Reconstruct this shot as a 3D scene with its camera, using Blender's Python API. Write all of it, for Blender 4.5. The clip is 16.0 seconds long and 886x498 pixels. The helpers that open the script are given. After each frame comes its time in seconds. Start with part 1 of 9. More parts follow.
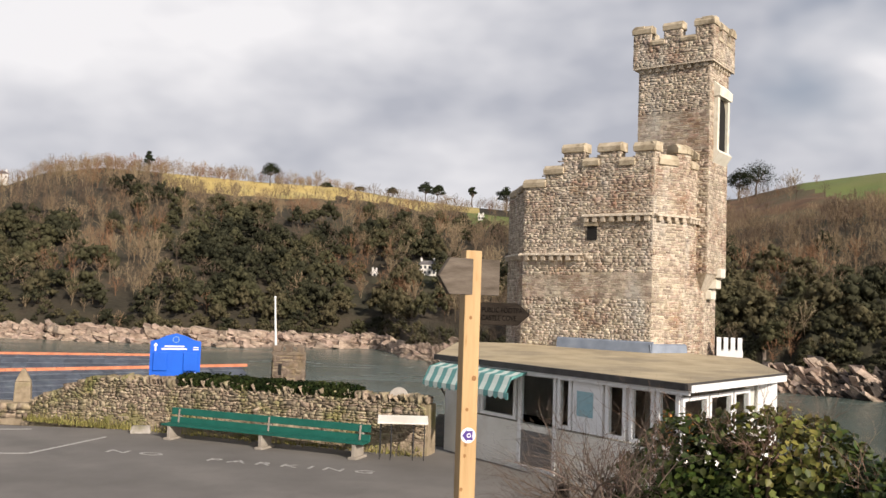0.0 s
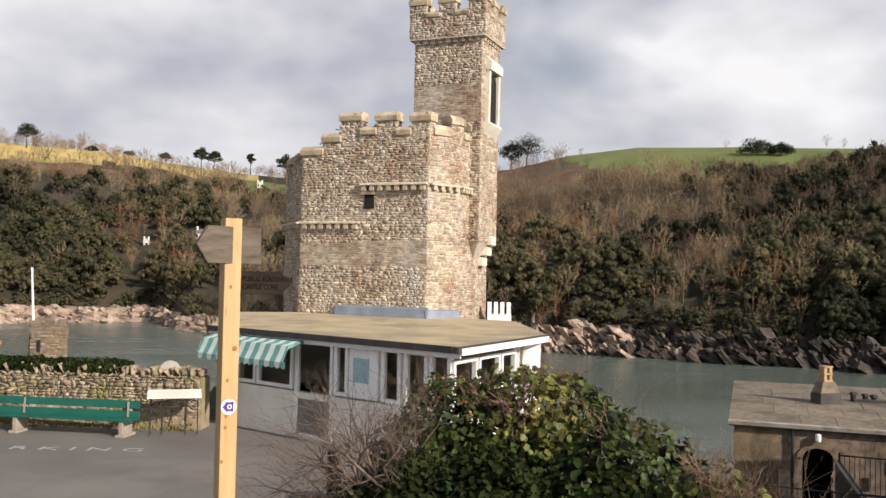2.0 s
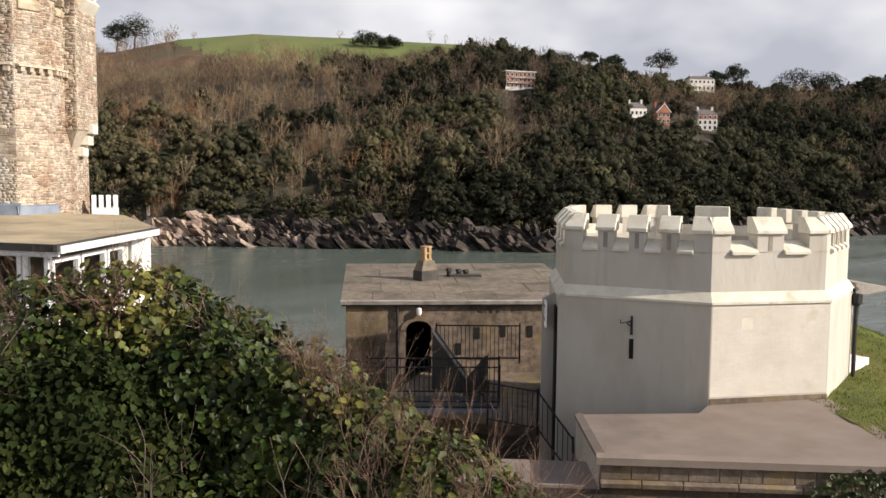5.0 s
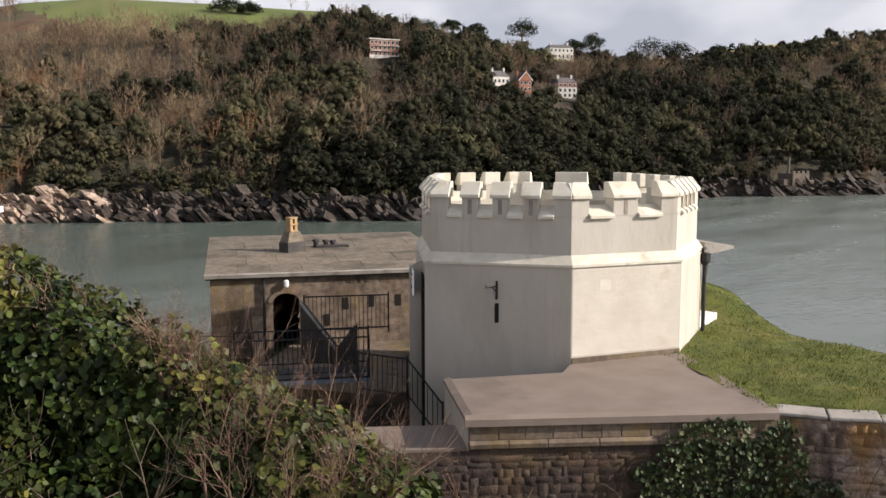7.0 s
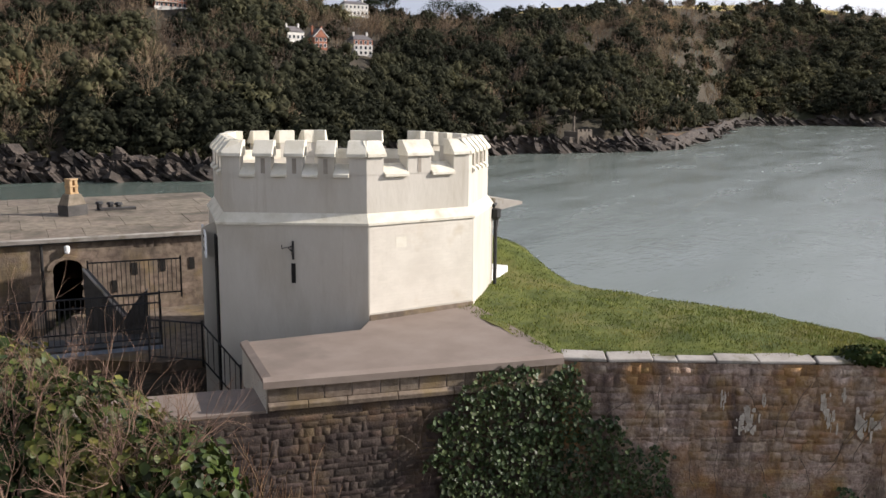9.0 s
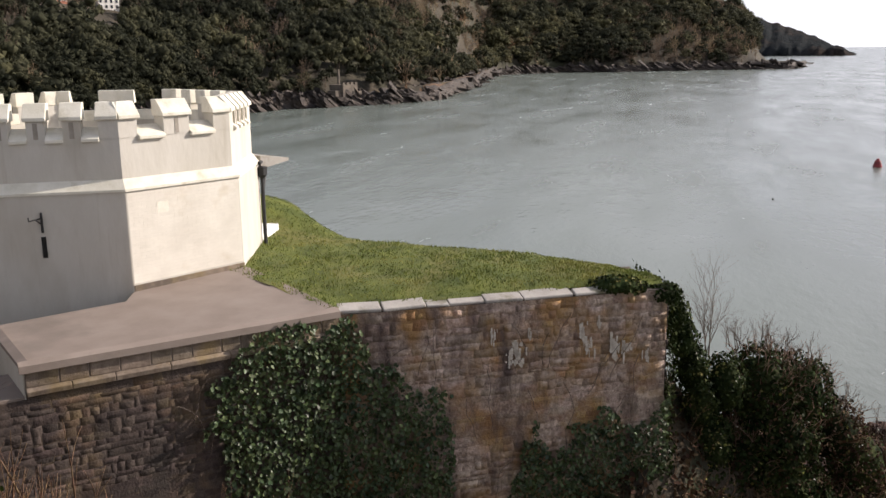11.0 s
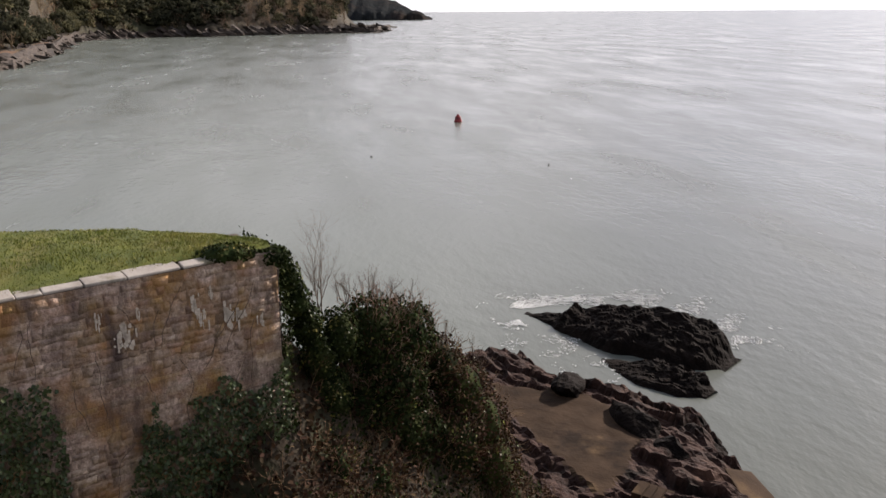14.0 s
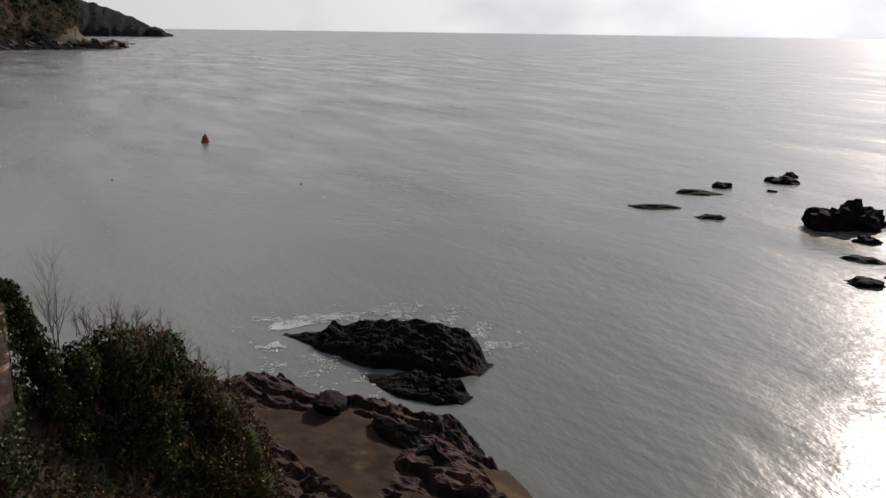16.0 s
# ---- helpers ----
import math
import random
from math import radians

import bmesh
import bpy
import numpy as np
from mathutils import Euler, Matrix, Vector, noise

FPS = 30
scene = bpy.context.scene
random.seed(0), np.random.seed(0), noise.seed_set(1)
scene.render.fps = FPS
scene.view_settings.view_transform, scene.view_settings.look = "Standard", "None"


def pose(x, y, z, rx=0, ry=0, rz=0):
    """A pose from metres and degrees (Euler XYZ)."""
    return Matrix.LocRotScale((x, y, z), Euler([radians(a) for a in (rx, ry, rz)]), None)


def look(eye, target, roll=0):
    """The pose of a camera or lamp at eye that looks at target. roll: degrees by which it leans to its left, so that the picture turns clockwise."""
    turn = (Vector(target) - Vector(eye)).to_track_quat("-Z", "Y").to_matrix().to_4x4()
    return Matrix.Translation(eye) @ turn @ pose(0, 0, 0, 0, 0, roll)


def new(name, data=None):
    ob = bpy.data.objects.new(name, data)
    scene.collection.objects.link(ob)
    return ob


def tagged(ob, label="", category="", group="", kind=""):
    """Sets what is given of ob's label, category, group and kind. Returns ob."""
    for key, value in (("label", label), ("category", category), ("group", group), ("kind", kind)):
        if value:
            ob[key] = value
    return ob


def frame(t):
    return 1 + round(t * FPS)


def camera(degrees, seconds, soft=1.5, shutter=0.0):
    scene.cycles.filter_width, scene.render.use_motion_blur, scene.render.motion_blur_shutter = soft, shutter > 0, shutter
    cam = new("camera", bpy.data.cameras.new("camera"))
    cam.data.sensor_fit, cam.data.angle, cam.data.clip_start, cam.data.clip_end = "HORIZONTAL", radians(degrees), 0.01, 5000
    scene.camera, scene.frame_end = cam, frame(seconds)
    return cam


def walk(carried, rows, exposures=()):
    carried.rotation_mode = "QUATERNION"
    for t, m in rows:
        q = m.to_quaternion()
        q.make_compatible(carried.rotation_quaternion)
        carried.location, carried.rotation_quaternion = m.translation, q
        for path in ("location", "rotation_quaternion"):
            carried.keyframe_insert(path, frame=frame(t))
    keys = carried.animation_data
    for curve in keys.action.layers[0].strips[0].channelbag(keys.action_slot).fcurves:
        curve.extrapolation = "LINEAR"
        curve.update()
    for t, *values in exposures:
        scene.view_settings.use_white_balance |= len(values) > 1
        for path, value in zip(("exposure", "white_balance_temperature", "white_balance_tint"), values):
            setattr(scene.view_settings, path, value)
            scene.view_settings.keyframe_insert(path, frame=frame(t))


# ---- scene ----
# camera and its walk
cam = camera(52.4, 16.0)
PATH = [
    (0.0, pose(0.000, -0.000, 20.0, 93.15, -1.88, -0.05)),
    (0.5, pose(0.020, -0.000, 20.0, 92.43, -1.40, -2.76)),
    (1.0, pose(0.041, -0.002, 20.0, 92.61, -1.04, -5.66)),
    (1.5, pose(0.070, -0.006, 20.0, 92.14, -0.88, -9.64)),
    (2.0, pose(0.101, -0.012, 20.0, 91.51, -1.18, -13.91)),
    (2.5, pose(0.137, -0.023, 20.0, 90.15, -1.04, -19.08)),
    (3.0, pose(0.165, -0.034, 20.0, 89.02, -1.01, -23.15)),
    (3.5, pose(0.193, -0.047, 20.0, 87.94, -0.88, -27.34)),
    (4.0, pose(0.216, -0.060, 20.0, 86.87, -0.75, -30.95)),
    (4.5, pose(0.238, -0.074, 20.0, 85.71, -0.67, -34.56)),
    (7.0, pose(0.303, -0.129, 20.0, 82.92, 0.09, -46.20)),
    (7.5, pose(0.311, -0.137, 20.0, 81.94, -0.36, -47.67)),
    (8.0, pose(0.322, -0.150, 20.0, 81.08, -0.92, -50.01)),
    (8.5, pose(0.342, -0.176, 20.0, 80.72, -0.79, -54.46)),
    (11.0, pose(0.403, -0.302, 20.0, 77.42, 0.70, -73.63)),
    (11.5, pose(0.410, -0.330, 20.0, 77.08, 0.94, -77.67)),
    (12.0, pose(0.416, -0.361, 20.0, 77.14, 1.06, -81.93)),
    (12.5, pose(0.419, -0.391, 20.0, 76.73, 1.16, -86.10)),
    (13.0, pose(0.420, -0.417, 20.0, 76.27, 1.43, -89.54)),
    (13.5, pose(0.419, -0.453, 20.0, 75.99, 0.64, -94.46)),
    (14.0, pose(0.415, -0.482, 20.0, 75.02, 0.37, -98.43)),
    (14.5, pose(0.410, -0.513, 20.0, 74.23, -0.43, -102.80)),
    (15.0, pose(0.403, -0.538, 20.0, 74.99, -0.62, -106.38)),
    (15.5, pose(0.395, -0.563, 20.0, 76.07, -1.00, -109.96)),
    (16.0, pose(0.384, -0.591, 20.0, 76.25, -0.79, -114.00)),
]
EXPO = [(0.0, -0.02, 6480, 14), (3.5, 0.1, 6440, 13), (7.0, 0.12, 6300, 15), (8.5, 0.2, 6050, 14), (11.0, 0.28, 6220, 16), (12.0, 0.26, 6350, 18), (13.0, 0.2, 6450, 19), (14.5, 0.24, 6450, 18), (15.5, -0.34, 6460, 19), (16.0, -0.55, 6460, 18)]
walk(cam, PATH, EXPO)

# ---- world and sun ----
SUN_AZ, SUN_EL = 145.5, 27.0
world = bpy.data.worlds.new("sky")
scene.world = world
world.use_nodes = True
wn, wl = world.node_tree.nodes, world.node_tree.links
wn.clear()
w_out = wn.new("ShaderNodeOutputWorld")
w_bg = wn.new("ShaderNodeBackground")
w_bg.inputs["Strength"].default_value = 0.080
w_sky = wn.new("ShaderNodeTexSky")
w_sky.sky_type = "NISHITA"
w_sky.sun_disc = False
w_sky.sun_elevation, w_sky.sun_rotation = radians(SUN_EL), radians(SUN_AZ)
w_sky.dust_density = 2.0
w_co = wn.new("ShaderNodeTexCoord")
w_map = wn.new("ShaderNodeMapping")
w_map.inputs["Scale"].default_value = (1.0, 1.0, 1.9)
w_map.inputs["Location"].default_value = (0.35, 0.1, 0.2)
w_n1 = wn.new("ShaderNodeTexNoise")
w_n1.inputs["Scale"].default_value = 1.9
w_n1.inputs["Detail"].default_value = 4.0
w_n1.inputs["Roughness"].default_value = 0.5
w_n1.inputs["Distortion"].default_value = 0.25
w_n2 = wn.new("ShaderNodeTexNoise")
w_n2.inputs["Scale"].default_value = 2.3
w_n2.inputs["Detail"].default_value = 4.5
w_n2.inputs["Roughness"].default_value = 0.56
w_r1 = wn.new("ShaderNodeValToRGB")
w_r1.color_ramp.elements[0].position = 0.20
w_r1.color_ramp.elements[1].position = 0.36
w_r2 = wn.new("ShaderNodeValToRGB")
w_r2.color_ramp.elements[0].position, w_r2.color_ramp.elements[0].color = 0.40, (5.9, 6.2, 6.8, 1)
w_r2.color_ramp.elements[1].position, w_r2.color_ramp.elements[1].color = 0.62, (11.4, 11.4, 11.3, 1)
w_mix = wn.new("ShaderNodeMix")
w_mix.data_type = "RGBA"
wl.new(w_co.outputs["Generated"], w_map.inputs["Vector"])
wl.new(w_map.outputs["Vector"], w_n1.inputs["Vector"])
wl.new(w_map.outputs["Vector"], w_n2.inputs["Vector"])
wl.new(w_n1.outputs["Fac"], w_r1.inputs["Fac"])
wl.new(w_n2.outputs["Fac"], w_r2.inputs["Fac"])
w_sep = wn.new("ShaderNodeSeparateXYZ")
w_high = wn.new("ShaderNodeMapRange")
w_high.inputs["From Min"].default_value, w_high.inputs["From Max"].default_value = 0.35, 0.75
w_high.inputs["To Min"].default_value, w_high.inputs["To Max"].default_value = 1.0, 0.12
w_mul = wn.new("ShaderNodeMath")
w_mul.operation = "MULTIPLY"
wl.new(w_co.outputs["Generated"], w_sep.inputs["Vector"])
wl.new(w_sep.outputs["Z"], w_high.inputs["Value"])
wl.new(w_high.outputs["Result"], w_mul.inputs[0])
wl.new(w_r1.outputs["Color"], w_mul.inputs[1])
wl.new(w_mul.outputs["Value"], w_mix.inputs["Factor"])
wl.new(w_sky.outputs["Color"], w_mix.inputs["A"])
w_dot = wn.new("ShaderNodeVectorMath")
w_dot.operation = "DOT_PRODUCT"
w_dot.inputs[1].default_value = (math.sin(radians(SUN_AZ)) * math.cos(radians(SUN_EL)), math.cos(radians(SUN_AZ)) * math.cos(radians(SUN_EL)), math.sin(radians(SUN_EL)))
w_near = wn.new("ShaderNodeMapRange")
w_near.inputs["From Min"].default_value, w_near.inputs["From Max"].default_value = 0.0, 1.0
w_near.inputs["To Min"].default_value, w_near.inputs["To Max"].default_value = 1.0, 2.45
w_pow = wn.new("ShaderNodeMath")
w_pow.operation = "POWER"
w_pow.use_clamp = True
w_pow.inputs[1].default_value = 5.5
w_up = wn.new("ShaderNodeMath")
w_up.operation = "MAXIMUM"
w_up.inputs[1].default_value = 0.0
w_glow = wn.new("ShaderNodeVectorMath")
w_glow.operation = "SCALE"
wl.new(w_co.outputs["Generated"], w_dot.inputs[0])
wl.new(w_dot.outputs["Value"], w_up.inputs[0])
wl.new(w_up.outputs["Value"], w_pow.inputs[0])
wl.new(w_pow.outputs["Value"], w_near.inputs["Value"])
wl.new(w_r2.outputs["Color"], w_glow.inputs[0])
wl.new(w_near.outputs["Result"], w_glow.inputs["Scale"])
wl.new(w_glow.outputs["Vector"], w_mix.inputs["B"])
wl.new(w_mix.outputs["Result"], w_bg.inputs["Color"])
wl.new(w_bg.outputs["Background"], w_out.inputs["Surface"])

sun_way = Vector((math.sin(radians(SUN_AZ)) * math.cos(radians(SUN_EL)), math.cos(radians(SUN_AZ)) * math.cos(radians(SUN_EL)), math.sin(radians(SUN_EL))))
sun = new("sun", bpy.data.lights.new("sun", "SUN"))
sun.data.energy, sun.data.angle, sun.data.color = 5.6, radians(0.6), (1.0, 0.90, 0.76)
sun.matrix_world = look(sun_way * 200, (0, 0, 0))


# ---- materials ----
def node(nt, kind, **values):
    n = nt.nodes.new(kind)
    for key, value in values.items():
        n.inputs[key].default_value = value
    return n


def surface(name, c1, c2, scale=4.0, rough=0.8, bump=0.3, bump_scale=30.0, c3=None, c3_scale=0.6, c3_from=0.5, c3_to=0.65,
            stretch=(1, 1, 1), pieces=0.0, metal=0.0, spec=0.4, detail=6.0, c4=None, c4_scale=1.0, c4_from=0.5, c4_to=0.7, c4_stretch=(1, 1, 0.3)):
    """A rough surface: two colours by noise, a third in large stains, relief, and pieces: how far single pieces differ in tone."""
    m = bpy.data.materials.new(name)
    m.use_nodes = True
    nt = m.node_tree
    bsdf = nt.nodes["Principled BSDF"]
    bsdf.inputs["Roughness"].default_value = rough
    bsdf.inputs["Metallic"].default_value = metal
    bsdf.inputs["Specular IOR Level"].default_value = spec
    geo = nt.nodes.new("ShaderNodeNewGeometry")
    mp = node(nt, "ShaderNodeMapping", Scale=stretch)
    nt.links.new(geo.outputs["Position"], mp.inputs["Vector"])
    n1 = node(nt, "ShaderNodeTexNoise", Scale=scale, Detail=detail, Roughness=0.6)
    nt.links.new(mp.outputs["Vector"], n1.inputs["Vector"])
    r1 = nt.nodes.new("ShaderNodeValToRGB")
    r1.color_ramp.elements[0].position, r1.color_ramp.elements[0].color = 0.32, (*c1, 1)
    r1.color_ramp.elements[1].position, r1.color_ramp.elements[1].color = 0.68, (*c2, 1)
    nt.links.new(n1.outputs["Fac"], r1.inputs["Fac"])
    colour = r1.outputs["Color"]
    if c3:
        n3 = node(nt, "ShaderNodeTexNoise", Scale=c3_scale, Detail=5.0, Roughness=0.6)
        nt.links.new(mp.outputs["Vector"], n3.inputs["Vector"])
        r3 = node(nt, "ShaderNodeMapRange", **{"From Min": c3_from, "From Max": c3_to})
        nt.links.new(n3.outputs["Fac"], r3.inputs["Value"])
        mx = nt.nodes.new("ShaderNodeMix")
        mx.data_type = "RGBA"
        nt.links.new(r3.outputs["Result"], mx.inputs["Factor"])
        nt.links.new(colour, mx.inputs["A"])
        mx.inputs["B"].default_value = (*c3, 1)
        colour = mx.outputs["Result"]
    if c4:
        mp4 = node(nt, "ShaderNodeMapping", Scale=c4_stretch, Location=(3.7, 1.9, 5.3))
        nt.links.new(geo.outputs["Position"], mp4.inputs["Vector"])
        n4 = node(nt, "ShaderNodeTexNoise", Scale=c4_scale, Detail=6.0, Roughness=0.65)
        nt.links.new(mp4.outputs["Vector"], n4.inputs["Vector"])
        r4 = node(nt, "ShaderNodeMapRange", **{"From Min": c4_from, "From Max": c4_to})
        nt.links.new(n4.outputs["Fac"], r4.inputs["Value"])
        m4 = nt.nodes.new("ShaderNodeMix")
        m4.data_type = "RGBA"
        nt.links.new(r4.outputs["Result"], m4.inputs["Factor"])
        nt.links.new(colour, m4.inputs["A"])
        m4.inputs["B"].default_value = (*c4, 1)
        colour = m4.outputs["Result"]
    if pieces:
        info = nt.nodes.new("ShaderNodeObjectInfo")
        add = nt.nodes.new("ShaderNodeMath")
        add.operation = "ADD"
        frac = nt.nodes.new("ShaderNodeMath")
        frac.operation = "FRACT"
        nt.links.new(info.outputs["Random"], add.inputs[0])
        nt.links.new(geo.outputs["Random Per Island"], add.inputs[1])
        nt.links.new(add.outputs[0], frac.inputs[0])
        rg = node(nt, "ShaderNodeMapRange", **{"To Min": 1 - pieces, "To Max": 1 + pieces})
        nt.links.new(frac.outputs[0], rg.inputs["Value"])
        hv = nt.nodes.new("ShaderNodeHueSaturation")
        nt.links.new(rg.outputs["Result"], hv.inputs["Value"])
        mul = node(nt, "ShaderNodeMath")
        mul.operation = "MULTIPLY"
        nt.links.new(frac.outputs[0], mul.inputs[0])
        mul.inputs[1].default_value = 7.31
        f2 = nt.nodes.new("ShaderNodeMath")
        f2.operation = "FRACT"
        nt.links.new(mul.outputs[0], f2.inputs[0])
        rh = node(nt, "ShaderNodeMapRange", **{"To Min": 0.5 - 0.045 * pieces, "To Max": 0.5 + 0.045 * pieces})
        nt.links.new(f2.outputs[0], rh.inputs["Value"])
        nt.links.new(rh.outputs["Result"], hv.inputs["Hue"])
        nt.links.new(colour, hv.inputs["Color"])
        colour = hv.outputs["Color"]
    nt.links.new(colour, bsdf.inputs["Base Color"])
    if bump:
        n2 = node(nt, "ShaderNodeTexNoise", Scale=bump_scale, Detail=4.0)
        nt.links.new(mp.outputs["Vector"], n2.inputs["Vector"])
        b = node(nt, "ShaderNodeBump", Strength=bump, Distance=0.6 / bump_scale)
        nt.links.new(n2.outputs["Fac"], b.inputs["Height"])
        nt.links.new(b.outputs["Normal"], bsdf.inputs["Normal"])
    return m


M = {}
M["tower_stone"] = surface("tower_stone", (0.24, 0.185, 0.135), (0.56, 0.475, 0.365), 5.0, 0.92, 0.6, 30, pieces=0.34, c3=(0.27, 0.175, 0.115), c3_scale=0.7, c3_from=0.50, c3_to=0.66, c4=(0.44, 0.40, 0.34), c4_scale=0.9, c4_from=0.55, c4_to=0.68)
M["tower_mortar"] = surface("tower_mortar", (0.40, 0.335, 0.255), (0.66, 0.575, 0.455), 9.0, 0.95, 0.9, 34, c3=(0.30, 0.235, 0.17), c3_scale=2.0, c3_from=0.55, c3_to=0.7)
M["dressed_stone"] = surface("dressed_stone", (0.38, 0.31, 0.21), (0.56, 0.475, 0.345), 3.0, 0.85, 0.3, 30, c3=(0.25, 0.20, 0.13), c3_scale=2.2)
M["corbel_stone"] = surface("corbel_stone", (0.36, 0.30, 0.22), (0.54, 0.46, 0.36), 5.0, 0.9, 0.4, 30)
# darker than white_brick: shade of the tower's unlit faces put into the colour
M["white_render"] = surface("white_render", (0.475, 0.44, 0.375), (0.55, 0.515, 0.45), 1.2, 0.8, 0.12, 7, c3=(0.43, 0.385, 0.31), c3_scale=0.8, c3_from=0.5, c3_to=0.75, stretch=(1, 1, 0.4), c4=(0.40, 0.355, 0.28), c4_scale=2.6, c4_from=0.57, c4_to=0.78, c4_stretch=(1, 1, 0.08))
M["white_brick"] = surface("white_brick", (0.60, 0.555, 0.475), (0.68, 0.635, 0.55), 1.5, 0.75, 0.06, 10, pieces=0.02, c3=(0.55, 0.48, 0.37), c3_scale=1.1, c3_from=0.56, c3_to=0.75)
M["cream_stone"] = surface("cream_stone", (0.60, 0.56, 0.45), (0.74, 0.70, 0.60), 2.5, 0.8, 0.2, 20, c3=(0.46, 0.41, 0.30), c3_scale=2.2, c3_from=0.56, c3_to=0.75)
M["white_paint"] = surface("white_paint", (0.76, 0.76, 0.75), (0.84, 0.84, 0.83), 2.0, 0.5, 0.05, 20)
M["cafe_wall"] = surface("cafe_wall", (0.72, 0.70, 0.63), (0.82, 0.80, 0.74), 1.2, 0.8, 0.15, 12, c3=(0.66, 0.62, 0.54), c3_scale=0.8)
M["roof_grit"] = surface("roof_grit", (0.36, 0.29, 0.18), (0.52, 0.43, 0.28), 1.2, 0.95, 0.5, 60, c3=(0.30, 0.25, 0.17), c3_scale=0.5)
M["bitumen"] = surface("bitumen", (0.035, 0.032, 0.03), (0.07, 0.065, 0.06), 3, 0.7, 0.2, 20)
M["flat_roof"] = surface("flat_roof", (0.21, 0.165, 0.135), (0.27, 0.22, 0.185), 0.9, 0.85, 0.12, 40, c3=(0.18, 0.145, 0.12), c3_scale=0.5)
M["lead"] = surface("lead", (0.16, 0.19, 0.24), (0.24, 0.28, 0.34), 2.5, 0.55, 0.1, 10)
M["asphalt"] = surface("asphalt", (0.135, 0.125, 0.113), (0.185, 0.172, 0.157), 0.5, 0.85, 0.3, 80, c3=(0.20, 0.185, 0.165), c3_scale=0.25, c3_from=0.52, c3_to=0.75)
M["road_paint"] = surface("road_paint", (0.26, 0.25, 0.235), (0.48, 0.465, 0.44), 9, 0.7, 0.1, 40)
M["earth"] = surface("earth", (0.025, 0.019, 0.012), (0.065, 0.049, 0.03), 1.2, 0.95, 0.6, 8, c3=(0.035, 0.045, 0.015), c3_scale=0.35)
M["hill_floor"] = surface("hill_floor", (0.030, 0.026, 0.016), (0.064, 0.049, 0.030), 0.05, 0.95, 0.6, 0.5, c3=(0.040, 0.042, 0.020), c3_scale=0.012)
M["bracken"] = surface("bracken", (0.09, 0.05, 0.028), (0.17, 0.10, 0.055), 0.08, 0.95, 0.6, 0.6, c3=(0.10, 0.085, 0.045), c3_scale=0.03)
M["field_green"] = surface("field_green", (0.10, 0.13, 0.035), (0.15, 0.18, 0.05), 0.03, 0.9, 0.3, 0.8, c3=(0.16, 0.16, 0.06), c3_scale=0.01)
M["field_straw"] = surface("field_straw", (0.42, 0.31, 0.10), (0.55, 0.43, 0.17), 0.04, 0.9, 0.3, 0.8, c3=(0.30, 0.27, 0.10), c3_scale=0.015)
M["shore_pale"] = surface("shore_pale", (0.20, 0.145, 0.11), (0.50, 0.39, 0.305), 0.35, 0.9, 1.0, 1.3, c3=(0.12, 0.09, 0.065), c3_scale=0.10, c3_from=0.55, c3_to=0.7, stretch=(1, 1, 2.0), pieces=0.2)
M["shore_dark"] = surface("shore_dark", (0.022, 0.018, 0.015), (0.105, 0.082, 0.066), 0.35, 0.85, 1.0, 1.3, c3=(0.025, 0.021, 0.018), c3_scale=0.10, stretch=(1, 1, 2.0))
M["headland"] = surface("headland", (0.020, 0.023, 0.025), (0.036, 0.038, 0.038), 0.03, 1.0, 0.8, 0.08, c3=(0.05, 0.04, 0.034), c3_scale=0.012, spec=0.0)
M["cove_rock"] = surface("cove_rock", (0.020, 0.010, 0.008), (0.062, 0.034, 0.026), 1.6, 0.85, 0.9, 6, c3=(0.095, 0.054, 0.038), c3_scale=0.6, c3_from=0.55, c3_to=0.7, spec=0.15, c4=(0.012, 0.008, 0.006), c4_scale=0.7, c4_from=0.5, c4_to=0.65, c4_stretch=(1, 1, 1))
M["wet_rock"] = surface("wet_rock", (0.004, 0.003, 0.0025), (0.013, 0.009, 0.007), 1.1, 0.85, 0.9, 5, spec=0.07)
M["cove_slab"] = surface("cove_slab", (0.036, 0.023, 0.014), (0.066, 0.043, 0.027), 0.8, 0.95, 0.3, 12, c3=(0.13, 0.085, 0.045), c3_scale=0.5, c3_from=0.55, c3_to=0.72, c4=(0.024, 0.016, 0.011), c4_scale=0.35, c4_from=0.5, c4_to=0.66, c4_stretch=(1, 1, 1), spec=0.1)
# left stretch of the sea wall: dark stone, shade also put into the colour
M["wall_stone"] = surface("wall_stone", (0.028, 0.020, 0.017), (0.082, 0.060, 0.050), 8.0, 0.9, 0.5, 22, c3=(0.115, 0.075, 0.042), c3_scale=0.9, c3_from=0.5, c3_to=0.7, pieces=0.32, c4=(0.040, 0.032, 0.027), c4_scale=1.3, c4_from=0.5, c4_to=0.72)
# right stretch: pale stone, raking sun also put into its colour and mortar
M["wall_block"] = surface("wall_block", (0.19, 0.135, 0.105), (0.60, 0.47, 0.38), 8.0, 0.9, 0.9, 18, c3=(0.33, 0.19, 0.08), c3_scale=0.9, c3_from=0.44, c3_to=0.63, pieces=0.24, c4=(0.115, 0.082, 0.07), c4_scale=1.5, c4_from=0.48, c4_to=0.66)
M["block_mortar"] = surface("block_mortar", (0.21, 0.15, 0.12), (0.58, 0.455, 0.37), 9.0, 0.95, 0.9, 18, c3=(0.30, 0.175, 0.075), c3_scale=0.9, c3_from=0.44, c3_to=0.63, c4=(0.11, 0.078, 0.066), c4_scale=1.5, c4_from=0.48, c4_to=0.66)
